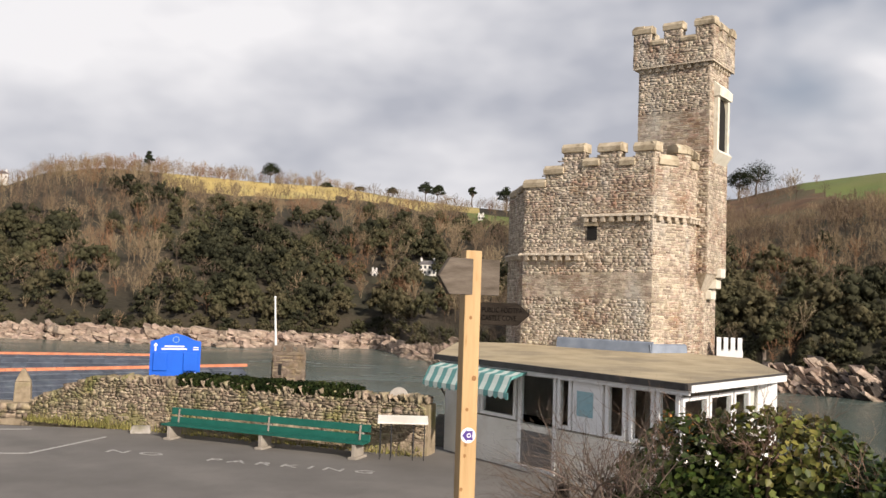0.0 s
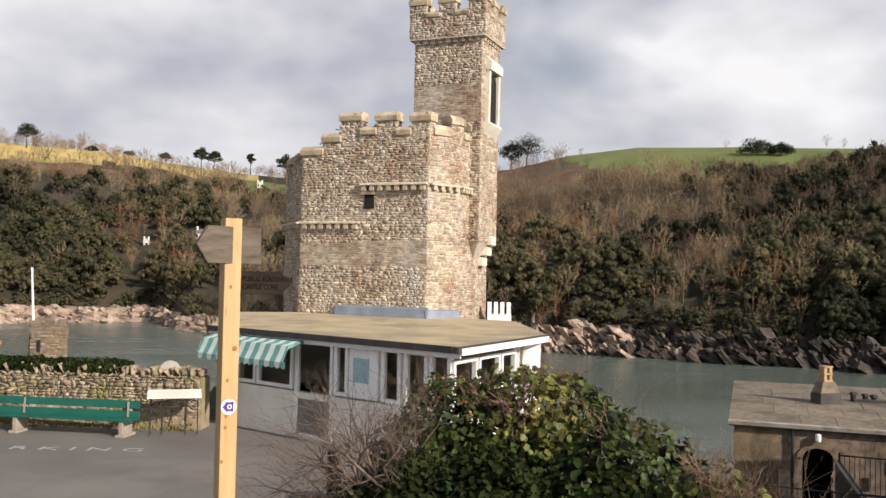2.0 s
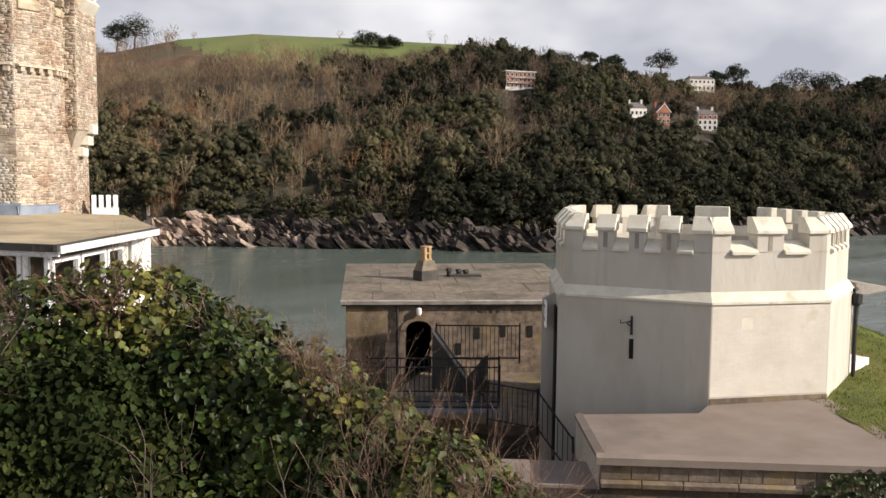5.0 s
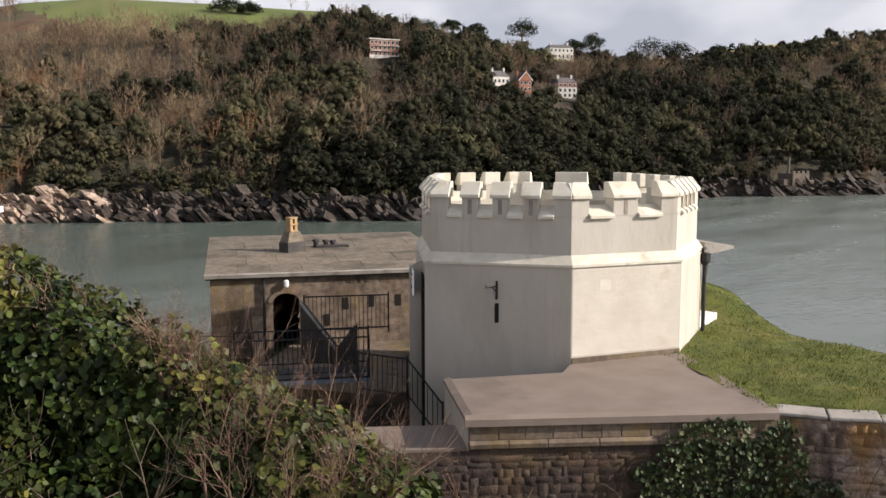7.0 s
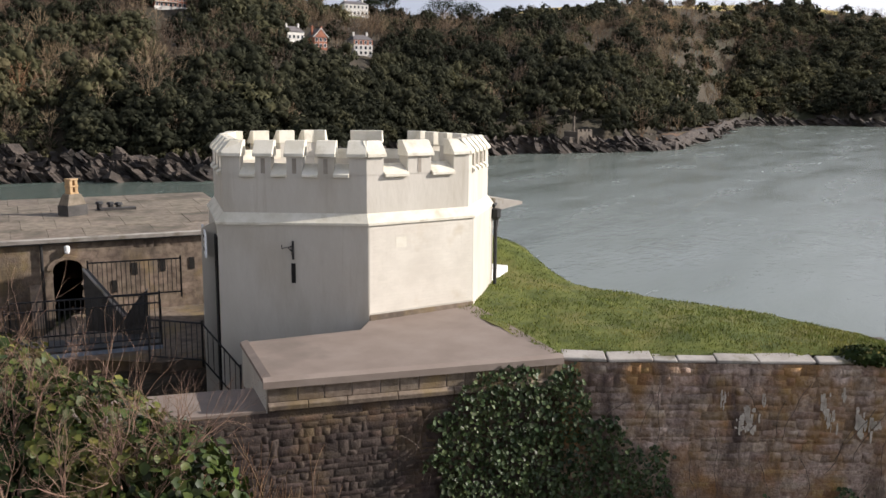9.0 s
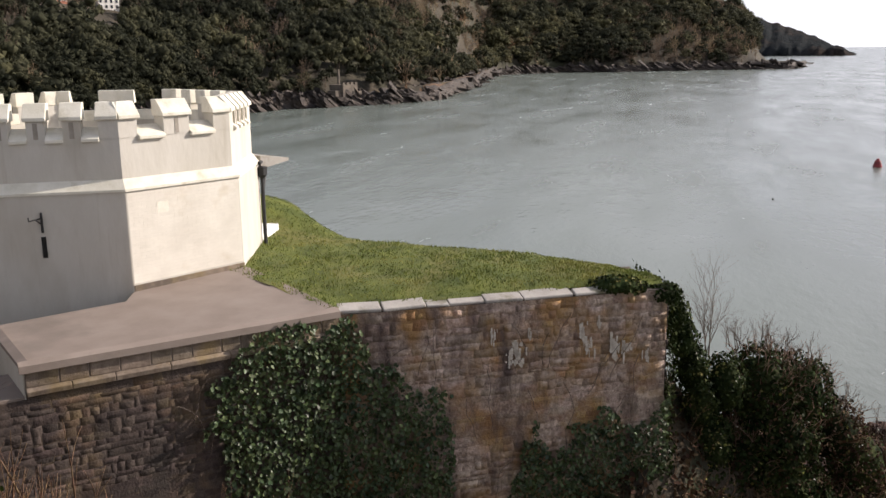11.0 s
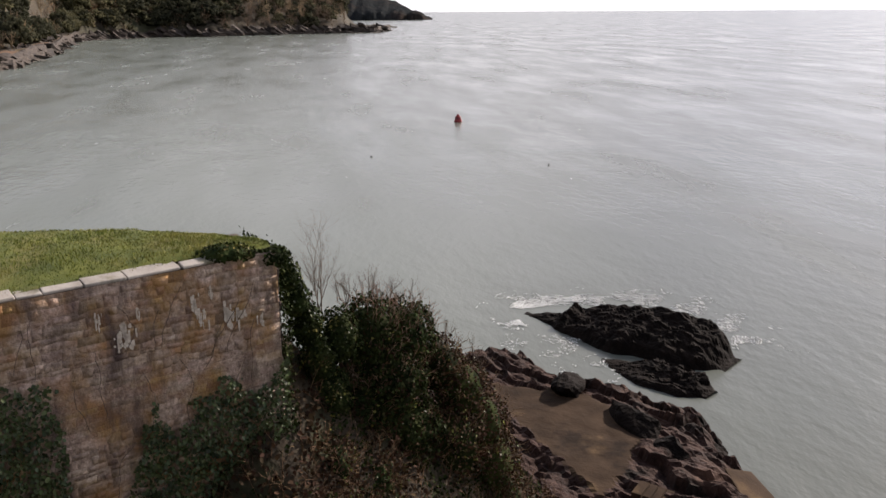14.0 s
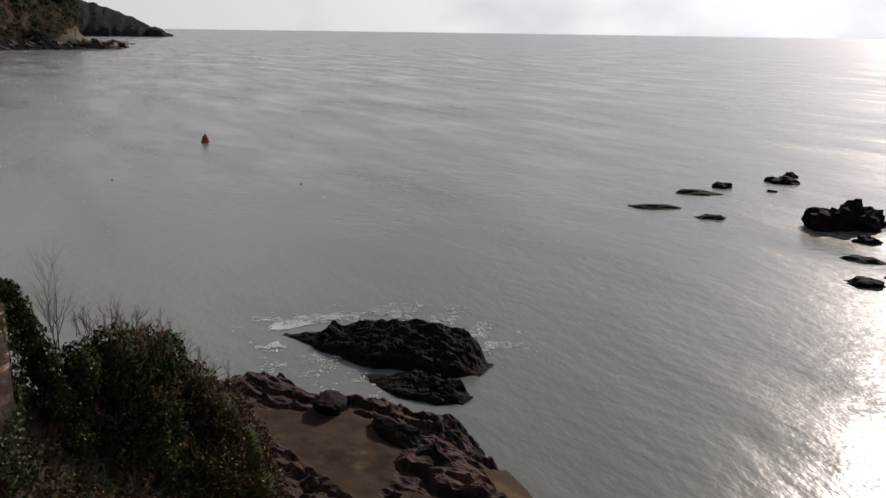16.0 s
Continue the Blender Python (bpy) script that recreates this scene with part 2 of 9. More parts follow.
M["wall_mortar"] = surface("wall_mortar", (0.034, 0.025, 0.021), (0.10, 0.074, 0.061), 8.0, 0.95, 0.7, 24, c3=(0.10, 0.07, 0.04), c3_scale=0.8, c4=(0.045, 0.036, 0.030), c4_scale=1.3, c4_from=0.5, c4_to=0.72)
M["lime_streak"] = surface("lime_streak", (0.50, 0.43, 0.35), (0.78, 0.71, 0.62), 12, 0.9, 0.3, 20)
M["coping"] = surface("coping", (0.27, 0.245, 0.215), (0.44, 0.405, 0.365), 1.5, 0.85, 0.3, 14, c3=(0.17, 0.155, 0.10), c3_scale=1.2, c3_from=0.52, c3_to=0.68)
M["rubble"] = surface("rubble", (0.15, 0.115, 0.075), (0.40, 0.325, 0.23), 9, 0.9, 0.5, 22, c3=(0.17, 0.155, 0.06), c3_scale=0.9, c3_from=0.5, c3_to=0.64, pieces=0.4)
M["rubble_mortar"] = surface("rubble_mortar", (0.22, 0.17, 0.11), (0.36, 0.29, 0.20), 4, 0.95, 0.6, 18, c3=(0.19, 0.18, 0.06), c3_scale=0.7)
M["slab_roof"] = surface("slab_roof", (0.13, 0.108, 0.08), (0.25, 0.205, 0.155), 3.5, 0.9, 0.3, 10, c3=(0.10, 0.085, 0.06), c3_scale=0.7, pieces=0.14)
M["battery_stone"] = surface("battery_stone", (0.12, 0.09, 0.067), (0.25, 0.195, 0.148), 5.0, 0.9, 0.4, 18, pieces=0.16, c3=(0.21, 0.15, 0.07), c3_scale=0.8, c3_from=0.52, c3_to=0.7, c4=(0.075, 0.06, 0.048), c4_scale=0.8, c4_from=0.5, c4_to=0.7)
M["yellow_pot"] = surface("yellow_pot", (0.33, 0.20, 0.09), (0.50, 0.36, 0.20), 4, 0.8, 0.2, 20, c3=(0.25, 0.17, 0.11), c3_scale=3.0)
M["slate"] = surface("slate", (0.055, 0.065, 0.085), (0.10, 0.115, 0.14), 2.5, 0.6, 0.3, 12, pieces=0.18)
M["terracotta"] = surface("terracotta", (0.42, 0.14, 0.07), (0.58, 0.23, 0.12), 3, 0.8, 0.2, 15)
M["bench_green"] = surface("bench_green", (0.006, 0.085, 0.062), (0.010, 0.115, 0.085), 3, 0.5, 0.1, 30)
M["concrete"] = surface("concrete", (0.24, 0.21, 0.17), (0.36, 0.32, 0.27), 3, 0.9, 0.3, 30)
M["blue_paint"] = surface("blue_paint", (0.004, 0.095, 0.56), (0.006, 0.12, 0.64), 1.5, 0.45, 0.05, 10)
M["post_wood"] = surface("post_wood", (0.44, 0.275, 0.12), (0.56, 0.375, 0.185), 3, 0.6, 0.15, 40, stretch=(6, 6, 0.6), c3=(0.36, 0.20, 0.07), c3_scale=5.0, c3_from=0.62, c3_to=0.72)
M["knot"] = surface("knot", (0.22, 0.10, 0.03), (0.34, 0.17, 0.06), 20, 0.6, 0.1, 60)
M["sign_wood"] = surface("sign_wood", (0.016, 0.012, 0.009), (0.038, 0.030, 0.023), 5, 0.85, 0.3, 50, stretch=(1, 1, 5), spec=0.1)
M["sign_weathered"] = surface("sign_weathered", (0.085, 0.068, 0.052), (0.17, 0.140, 0.112), 5, 0.85, 0.3, 50, stretch=(1, 1, 5), spec=0.1)
M["sign_letter"] = surface("sign_letter", (0.004, 0.0035, 0.003), (0.007, 0.006, 0.005), 20, 0.9, 0, spec=0.05)
M["disc_white"] = surface("disc_white", (0.78, 0.77, 0.80), (0.84, 0.83, 0.86), 20, 0.4, 0)
M["disc_purple"] = surface("disc_purple", (0.065, 0.03, 0.21), (0.08, 0.04, 0.25), 20, 0.4, 0)
M["iron"] = surface("iron", (0.012, 0.012, 0.013), (0.035, 0.033, 0.032), 6, 0.55, 0.2, 40)
M["dark_opening"] = surface("dark_opening", (0.008, 0.007, 0.006), (0.016, 0.014, 0.012), 3, 0.9, 0)
M["door_grey"] = surface("door_grey", (0.16, 0.155, 0.15), (0.22, 0.215, 0.21), 2, 0.6, 0.1, 20)
M["buoy_red"] = surface("buoy_red", (0.19, 0.02, 0.022), (0.28, 0.03, 0.032), 3, 0.5, 0.1, 10)
M["house_white"] = surface("house_white", (0.60, 0.57, 0.52), (0.72, 0.69, 0.64), 0.3, 0.8, 0)
M["house_brick"] = surface("house_brick", (0.26, 0.10, 0.06), (0.36, 0.15, 0.09), 0.6, 0.85, 0)
M["house_roof"] = surface("house_roof", (0.10, 0.09, 0.09), (0.17, 0.155, 0.15), 0.5, 0.7, 0)
M["house_glass"] = surface("house_glass", (0.02, 0.025, 0.03), (0.05, 0.06, 0.07), 0.5, 0.15, 0)
M["fort_stone"] = surface("fort_stone", (0.085, 0.07, 0.056), (0.16, 0.13, 0.10), 0.5, 0.9, 0.4, 2)
M["leaf_ivy"] = surface("leaf_ivy", (0.014, 0.027, 0.006), (0.060, 0.080, 0.015), 3.0, 0.5, 0, pieces=0.65, spec=0.25, c3=(0.21, 0.19, 0.045), c3_scale=0.9, c3_from=0.5, c3_to=0.64)
M["leaf_wall_ivy"] = surface("leaf_wall_ivy", (0.026, 0.045, 0.018), (0.088, 0.116, 0.044), 2.0, 0.45, 0, pieces=0.55, spec=0.3)
# dark leaves, also used where the near ivy is darkened for shade
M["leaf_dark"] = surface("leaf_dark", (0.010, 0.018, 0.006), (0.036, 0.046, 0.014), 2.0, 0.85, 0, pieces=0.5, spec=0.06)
M["twig"] = surface("twig", (0.060, 0.043, 0.033), (0.175, 0.130, 0.10), 4, 0.8, 0, pieces=0.35)
M["twig_red"] = surface("twig_red", (0.12, 0.07, 0.048), (0.27, 0.175, 0.12), 4, 0.8, 0, pieces=0.3)
M["dead_leaf"] = surface("dead_leaf", (0.03, 0.018, 0.010), (0.085, 0.05, 0.027), 2.0, 0.85, 0, pieces=0.5, spec=0.15)
M["dry_stem"] = surface("dry_stem", (0.09, 0.052, 0.028), (0.20, 0.12, 0.065), 4, 0.9, 0, pieces=0.4)
M["grass"] = surface("grass", (0.060, 0.085, 0.010), (0.185, 0.205, 0.030), 2.2, 0.75, 0.3, 30, c3=(0.22, 0.21, 0.045), c3_scale=0.7, pieces=0.4)
M["turf"] = surface("turf", (0.055, 0.075, 0.012), (0.135, 0.15, 0.026), 1.6, 0.95, 0.5, 20, c3=(0.155, 0.145, 0.04), c3_scale=0.6)
M["moss"] = surface("moss", (0.13, 0.12, 0.03), (0.26, 0.23, 0.075), 0.9, 0.9, 0.3, 30, c3=(0.30, 0.24, 0.11), c3_scale=0.6, pieces=0.4)
M["pine_green"] = surface("pine_green", (0.012, 0.018, 0.009), (0.032, 0.039, 0.017), 0.4, 0.85, 0, pieces=0.3, spec=0.15)
M["bark"] = surface("bark", (0.07, 0.05, 0.035), (0.15, 0.115, 0.085), 0.8, 0.9, 0.3, 4)
M["foam"] = surface("foam", (0.55, 0.57, 0.56), (0.80, 0.82, 0.80), 1.0, 0.8, 0)
M["orange_seat"] = surface("orange_seat", (0.55, 0.24, 0.05), (0.66, 0.32, 0.09), 3, 0.6, 0)
M["cafe_blue"] = surface("cafe_blue", (0.24, 0.42, 0.47), (0.34, 0.52, 0.56), 3, 0.7, 0)


def wood(name, stops, share, vary):
    """Distant trees: colour by each tree's own tone, uneven leaf by leaf, some light let through."""
    m = bpy.data.materials.new(name)
    m.use_nodes = True
    nt = m.node_tree
    b = nt.nodes["Principled BSDF"]
    b.inputs["Roughness"].default_value = 0.9
    b.inputs["Specular IOR Level"].default_value = 0.1
    tone = nt.nodes.new("ShaderNodeAttribute")
    tone.attribute_name = "tone"
    ramp = nt.nodes.new("ShaderNodeValToRGB")
    while len(ramp.color_ramp.elements) < len(stops):
        ramp.color_ramp.elements.new(0.5)
    for e, (p, c) in zip(ramp.color_ramp.elements, stops):
        e.position, e.color = p, (*c, 1)
    nt.links.new(tone.outputs["Fac"], ramp.inputs["Fac"])
    geo = nt.nodes.new("ShaderNodeNewGeometry")
    rg = node(nt, "ShaderNodeMapRange", **{"To Min": 1 - vary, "To Max": 1 + vary})
    nt.links.new(geo.outputs["Random Per Island"], rg.inputs["Value"])
    hv = nt.nodes.new("ShaderNodeHueSaturation")
    nt.links.new(rg.outputs["Result"], hv.inputs["Value"])
    nt.links.new(ramp.outputs["Color"], hv.inputs["Color"])
    nt.links.new(hv.outputs["Color"], b.inputs["Base Color"])
    thin(m, share)
    return m


def thin(m, share):
    """Lets part of the light pass through leaves."""
    nt = m.node_tree
    b, out = nt.nodes["Principled BSDF"], nt.nodes["Material Output"]
    tr = nt.nodes.new("ShaderNodeBsdfTranslucent")
    nt.links.new(b.inputs["Base Color"].links[0].from_socket, tr.inputs["Color"])
    mx = node(nt, "ShaderNodeMixShader", Fac=share)
    nt.links.new(b.outputs["BSDF"], mx.inputs[1])
    nt.links.new(tr.outputs["BSDF"], mx.inputs[2])
    nt.links.new(mx.outputs["Shader"], out.inputs["Surface"])


M["wood_green"] = wood("wood_green", ((0.0, (0.030, 0.032, 0.020)), (0.3, (0.046, 0.048, 0.029)), (0.55, (0.070, 0.069, 0.040)), (0.8, (0.100, 0.096, 0.050)), (1.0, (0.125, 0.108, 0.060))), 0.34, 0.22)
M["wood_bare"] = wood("wood_bare", ((0.0, (0.115, 0.085, 0.062)), (0.3, (0.165, 0.122, 0.088)), (0.55, (0.235, 0.172, 0.112)), (0.75, (0.31, 0.235, 0.145)), (0.9, (0.38, 0.30, 0.19)), (1.0, (0.27, 0.15, 0.085))), 0.2, 0.3)
for key in ("leaf_ivy", "leaf_wall_ivy", "leaf_dark", "dead_leaf", "grass"):
    thin(M[key], 0.10)


def glass_pane(name, tint):
    m = bpy.data.materials.new(name)
    m.use_nodes = True
    b = m.node_tree.nodes["Principled BSDF"]
    b.inputs["Base Color"].default_value = (*tint, 1)
    b.inputs["Roughness"].default_value = 0.02
    b.inputs["Transmission Weight"].default_value = 1.0
    b.inputs["IOR"].default_value = 1.02
    return m


M["glass"] = glass_pane("glass", (0.72, 0.76, 0.76))


def awning_cloth():
    m = bpy.data.materials.new("awning_cloth")
    m.use_nodes = True
    nt = m.node_tree
    b = nt.nodes["Principled BSDF"]
    b.inputs["Roughness"].default_value = 0.7
    tc = nt.nodes.new("ShaderNodeTexCoord")
    w = node(nt, "ShaderNodeTexWave", Scale=0.85, Distortion=0.0)
    w.bands_direction = "X"
    r = nt.nodes.new("ShaderNodeValToRGB")
    r.color_ramp.interpolation = "CONSTANT"
    r.color_ramp.elements[0].color = (0.13, 0.33, 0.31, 1)
    r.color_ramp.elements[1].position, r.color_ramp.elements[1].color = 0.5, (0.62, 0.70, 0.64, 1)
    nt.links.new(tc.outputs["Object"], w.inputs["Vector"])
    nt.links.new(w.outputs["Fac"], r.inputs["Fac"])
    nt.links.new(r.outputs["Color"], b.inputs["Base Color"])
    return m


M["awning"] = awning_cloth()


def sea_water():
    m = bpy.data.materials.new("sea_water")
    m.use_nodes = True
    nt = m.node_tree
    b = nt.nodes["Principled BSDF"]
    b.inputs["Roughness"].default_value = 0.16
    b.inputs["IOR"].default_value = 1.33
    geo = nt.nodes.new("ShaderNodeNewGeometry")
    big = node(nt, "ShaderNodeTexNoise", Scale=0.006, Detail=5.0)
    nt.links.new(geo.outputs["Position"], big.inputs["Vector"])
    r = nt.nodes.new("ShaderNodeValToRGB")
    r.color_ramp.elements[0].position, r.color_ramp.elements[0].color = 0.35, (0.074, 0.100, 0.083, 1)
    r.color_ramp.elements[1].position, r.color_ramp.elements[1].color = 0.65, (0.108, 0.133, 0.113, 1)
    nt.links.new(big.outputs["Fac"], r.inputs["Fac"])
    # green river mouth, greyer sea; brightness of reflected sky put into colour by bearing
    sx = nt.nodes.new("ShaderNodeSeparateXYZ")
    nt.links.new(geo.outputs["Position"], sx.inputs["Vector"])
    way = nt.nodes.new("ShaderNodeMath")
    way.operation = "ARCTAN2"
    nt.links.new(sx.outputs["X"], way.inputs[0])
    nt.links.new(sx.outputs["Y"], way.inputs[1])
    sea_sky_lift = node(nt, "ShaderNodeMapRange", **{"From Min": radians(42), "From Max": radians(70)})
    nt.links.new(way.outputs[0], sea_sky_lift.inputs["Value"])
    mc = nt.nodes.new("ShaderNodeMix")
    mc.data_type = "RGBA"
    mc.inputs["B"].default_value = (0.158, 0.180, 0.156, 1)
    nt.links.new(sea_sky_lift.outputs["Result"], mc.inputs["Factor"])
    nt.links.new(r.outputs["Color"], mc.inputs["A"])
    # past 82 degrees the lifted colour falls back to a darker grey
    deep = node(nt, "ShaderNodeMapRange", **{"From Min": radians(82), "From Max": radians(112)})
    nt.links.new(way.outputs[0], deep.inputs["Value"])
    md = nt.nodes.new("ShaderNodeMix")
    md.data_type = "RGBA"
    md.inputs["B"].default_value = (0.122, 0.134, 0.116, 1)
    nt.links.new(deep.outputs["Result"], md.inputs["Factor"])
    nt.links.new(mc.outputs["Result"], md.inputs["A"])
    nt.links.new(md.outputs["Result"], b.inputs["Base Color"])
    mb = node(nt, "ShaderNodeMapping", Scale=(0.02, 0.08, 1.0), Rotation=(0, 0, radians(-70)))
    nt.links.new(geo.outputs["Position"], mb.inputs["Vector"])
    bands = node(nt, "ShaderNodeTexNoise", Scale=1.0, Detail=6.0, Roughness=0.62)
    nt.links.new(mb.outputs["Vector"], bands.inputs["Vector"])
    rr = node(nt, "ShaderNodeMapRange", **{"From Min": 0.35, "From Max": 0.68, "To Min": 0.16, "To Max": 0.30})
    nt.links.new(bands.outputs["Fac"], rr.inputs["Value"])
    nt.links.new(rr.outputs["Result"], b.inputs["Roughness"])
    mp = node(nt, "ShaderNodeMapping", Scale=(1.0, 1.9, 1.0), Rotation=(0, 0, radians(-50)))
    nt.links.new(geo.outputs["Position"], mp.inputs["Vector"])
    n1 = node(nt, "ShaderNodeTexNoise", Scale=0.55, Detail=3.0, Roughness=0.6)
    n2 = node(nt, "ShaderNodeTexNoise", Scale=0.06, Detail=3.0, Roughness=0.5)
    nt.links.new(mp.outputs["Vector"], n1.inputs["Vector"])
    nt.links.new(mp.outputs["Vector"], n2.inputs["Vector"])
    b1 = node(nt, "ShaderNodeBump", Strength=0.30, Distance=0.2)
    b2 = node(nt, "ShaderNodeBump", Strength=0.32, Distance=0.6)
    nt.links.new(n1.outputs["Fac"], b1.inputs["Height"])
    nt.links.new(n2.outputs["Fac"], b2.inputs["Height"])
    nt.links.new(b2.outputs["Normal"], b1.inputs["Normal"])
    nt.links.new(b1.outputs["Normal"], b.inputs["Normal"])
    return m


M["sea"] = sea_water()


# ---- mesh helpers ----
class Build:
    """Collects vertices and faces for one mesh."""

    def __init__(self):
        self.v, self.f, self.mi = [], [], []

    def add(self, verts, faces, slot=0):
        k = len(self.v)
        self.v += [tuple(p) for p in verts]
        self.f += [tuple(i + k for i in f) for f in faces]
        self.mi += [slot] * len(faces)
        return self

    def box(self, x0, y0, z0, x1, y1, z1, m=None):
        vs = [Vector((x, y, z)) for z in (z0, z1) for y in (y0, y1) for x in (x0, x1)]
        if m is not None:
            vs = [m @ v for v in vs]
        return self.add(vs, [(0, 2, 3, 1), (4, 5, 7, 6), (0, 1, 5, 4), (2, 6, 7, 3), (0, 4, 6, 2), (1, 3, 7, 5)])

    def prism(self, ring, z0, z1, top=None):
        """A right prism over a plan polygon (anticlockwise); z0 and z1 may be lists; top: another ring."""
        n = len(ring)
        a = z0 if isinstance(z0, (list, tuple)) else [z0] * n
        b = z1 if isinstance(z1, (list, tuple)) else [z1] * n
        top = top or ring
        vs = [(p[0], p[1], a[i]) for i, p in enumerate(ring)] + [(p[0], p[1], b[i]) for i, p in enumerate(top)]
        fs = [tuple(range(n - 1, -1, -1)), tuple(range(n, 2 * n))]
        fs += [(i, (i + 1) % n, n + (i + 1) % n, n + i) for i in range(n)]
        return self.add(vs, fs)

    def profile(self, pts, p, u, o, u0, u1):
        """A profile of (out, z) swept along u from u0 to u1; p: a plan point, u along, o outwards."""
        n = len(pts)
        vs = [(p[0] + u[0] * s + o[0] * q, p[1] + u[1] * s + o[1] * q, z) for s in (u0, u1) for q, z in pts]
        fs = [tuple(range(n)), tuple(range(2 * n - 1, n - 1, -1))] + [(i, i + n, (i + 1) % n + n, (i + 1) % n) for i in range(n)]
        return self.add(vs, fs)

    def tube(self, pts, r0, r1=None, sides=6):
        r1 = r0 if r1 is None else r1
        pts = [Vector(p) for p in pts]
        n, k = len(pts), len(self.v)
        for i, p in enumerate(pts):
            d = (pts[min(i + 1, n - 1)] - pts[max(i - 1, 0)]).normalized()
            a = d.orthogonal().normalized()
            b = d.cross(a)
            r = r0 + (r1 - r0) * i / max(1, n - 1)
            for j in range(sides):
                t = 2 * math.pi * j / sides
                self.v.append(tuple(p + r * (math.cos(t) * a + math.sin(t) * b)))
        for i in range(n - 1):
            for j in range(sides):
                q = (j + 1) % sides
                self.f.append((k + i * sides + j, k + i * sides + q, k + (i + 1) * sides + q, k + (i + 1) * sides + j))
        self.f += [tuple(k + j for j in range(sides - 1, -1, -1)), tuple(k + (n - 1) * sides + j for j in range(sides))]
        self.mi += [0] * (len(self.f) - len(self.mi))
        return self

    def lathe(self, profile, at, sides=16):
        k, n = len(self.v), len(profile)
        for r, z in profile:
            for j in range(sides):
                t = 2 * math.pi * j / sides
                self.v.append((at[0] + r * math.cos(t), at[1] + r * math.sin(t), at[2] + z))
        for i in range(n - 1):
            for j in range(sides):
                q = (j + 1) % sides
                self.f.append((k + i * sides + j, k + i * sides + q, k + (i + 1) * sides + q, k + (i + 1) * sides + j))
        self.f += [tuple(k + j for j in range(sides - 1, -1, -1)), tuple(k + (n - 1) * sides + j for j in range(sides))]
        self.mi += [0] * (len(self.f) - len(self.mi))
        return self

    def mesh(self, name, mats, smooth=False, fix=True):
        me = bpy.data.meshes.new(name)
        me.from_pydata(self.v, [], self.f)
        for m in mats if isinstance(mats, (list, tuple)) else [mats]:
            me.materials.append(m)
        if any(self.mi):
            me.polygons.foreach_set("material_index", self.mi)
        if smooth:
            me.polygons.foreach_set("use_smooth", [True] * len(me.polygons))
        if fix:
            bm = bmesh.new()
            bm.from_mesh(me)
            bmesh.ops.recalc_face_normals(bm, faces=bm.faces)
            bm.to_mesh(me)
            bm.free()
        me.update()
        return me


def part(name, build, material, parent, label="", smooth=False, bevel=0.0):
    ob = new(name, build.mesh(name, material, smooth) if isinstance(build, Build) else build)
    ob.parent = parent
    if label:
        ob["label"] = label
    if bevel:
        b = ob.modifiers.new("bevel", "BEVEL")
        b.width, b.segments, b.limit_method = bevel, 2, "ANGLE"
    return ob


def thing(name, label, category, group="", kind="", at=(0, 0, 0)):
    ob = new(name)
    ob.location = at
    ob.empty_display_size = 0.1
    return tagged(ob, label, category, group, kind)


def solid(name, build, material, label, category="", group="", kind="", smooth=False, bevel=0.0):
    ob = part(name, build, material, None, "", smooth, bevel)
    return tagged(ob, label, category, group, kind)


def polar(az, d):
    return Vector((d * math.sin(radians(az)), d * math.cos(radians(az)), 0))


def many(name, proto_v, proto_f, mats, materials, smooth=False):
    """One mesh of many copies of a small form: proto_v (n,3), proto_f (faces of one size), mats (k,4,4)."""
    pv, pf = np.asarray(proto_v, float), np.asarray(proto_f, int)
    k, n, c = len(mats), len(pv), pf.shape[1]
    mats = np.asarray(mats, float)
    v = np.einsum("kij,nj->kni", mats[:, :3, :3], pv) + mats[:, None, :3, 3]
    f = (pf[None] + (np.arange(k) * n)[:, None, None]).reshape(-1, c)
    return raw_mesh(name, v.reshape(-1, 3), f, materials, smooth)


def raw_mesh(name, v, f, materials, smooth=False):
    me = bpy.data.meshes.new(name)
    f = np.asarray(f, dtype=np.int32)
    me.vertices.add(len(v))
    me.vertices.foreach_set("co", np.asarray(v, dtype=np.float32).ravel())
    me.loops.add(f.size)
    me.loops.foreach_set("vertex_index", f.ravel())
    me.polygons.add(len(f))
    me.polygons.foreach_set("loop_start", np.arange(0, f.size, f.shape[1], dtype=np.int32))
    me.materials.append(materials)
    if smooth:
        me.polygons.foreach_set("use_smooth", [True] * len(f))
    me.update(calc_edges=True)
    me.validate()
    return me


def joined(chunks):
    vs, fs, k = [], [], 0
    for v, f in chunks:
        vs.append(np.asarray(v, float))
        fs.append(np.asarray(f, int) + k)
        k += len(v)
    return np.concatenate(vs), np.concatenate(fs)


def fbm(x, y, z=0.0, octaves=4):
    return noise.fractal(Vector((x, y, z)), 1.0, 2.0, octaves)


# ---- sea and far shore ----
sea = Build()
R_SEA = [0, 60, 150, 400, 1000, 2500, 4900]
for i, r in enumerate(R_SEA[1:]):
    for j in range(48):
        sea.v.append((r * math.cos(j * math.pi / 24), r * math.sin(j * math.pi / 24), 0.0))
for j in range(48):
    q = (j + 1) % 48
    for i in range(5):
        sea.f.append((i * 48 + j, (i + 1) * 48 + j, (i + 1) * 48 + q, i * 48 + q))
sea.f.append(tuple(range(48)))
sea.mi = [0] * len(sea.f)
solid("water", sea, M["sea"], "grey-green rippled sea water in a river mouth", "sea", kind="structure")

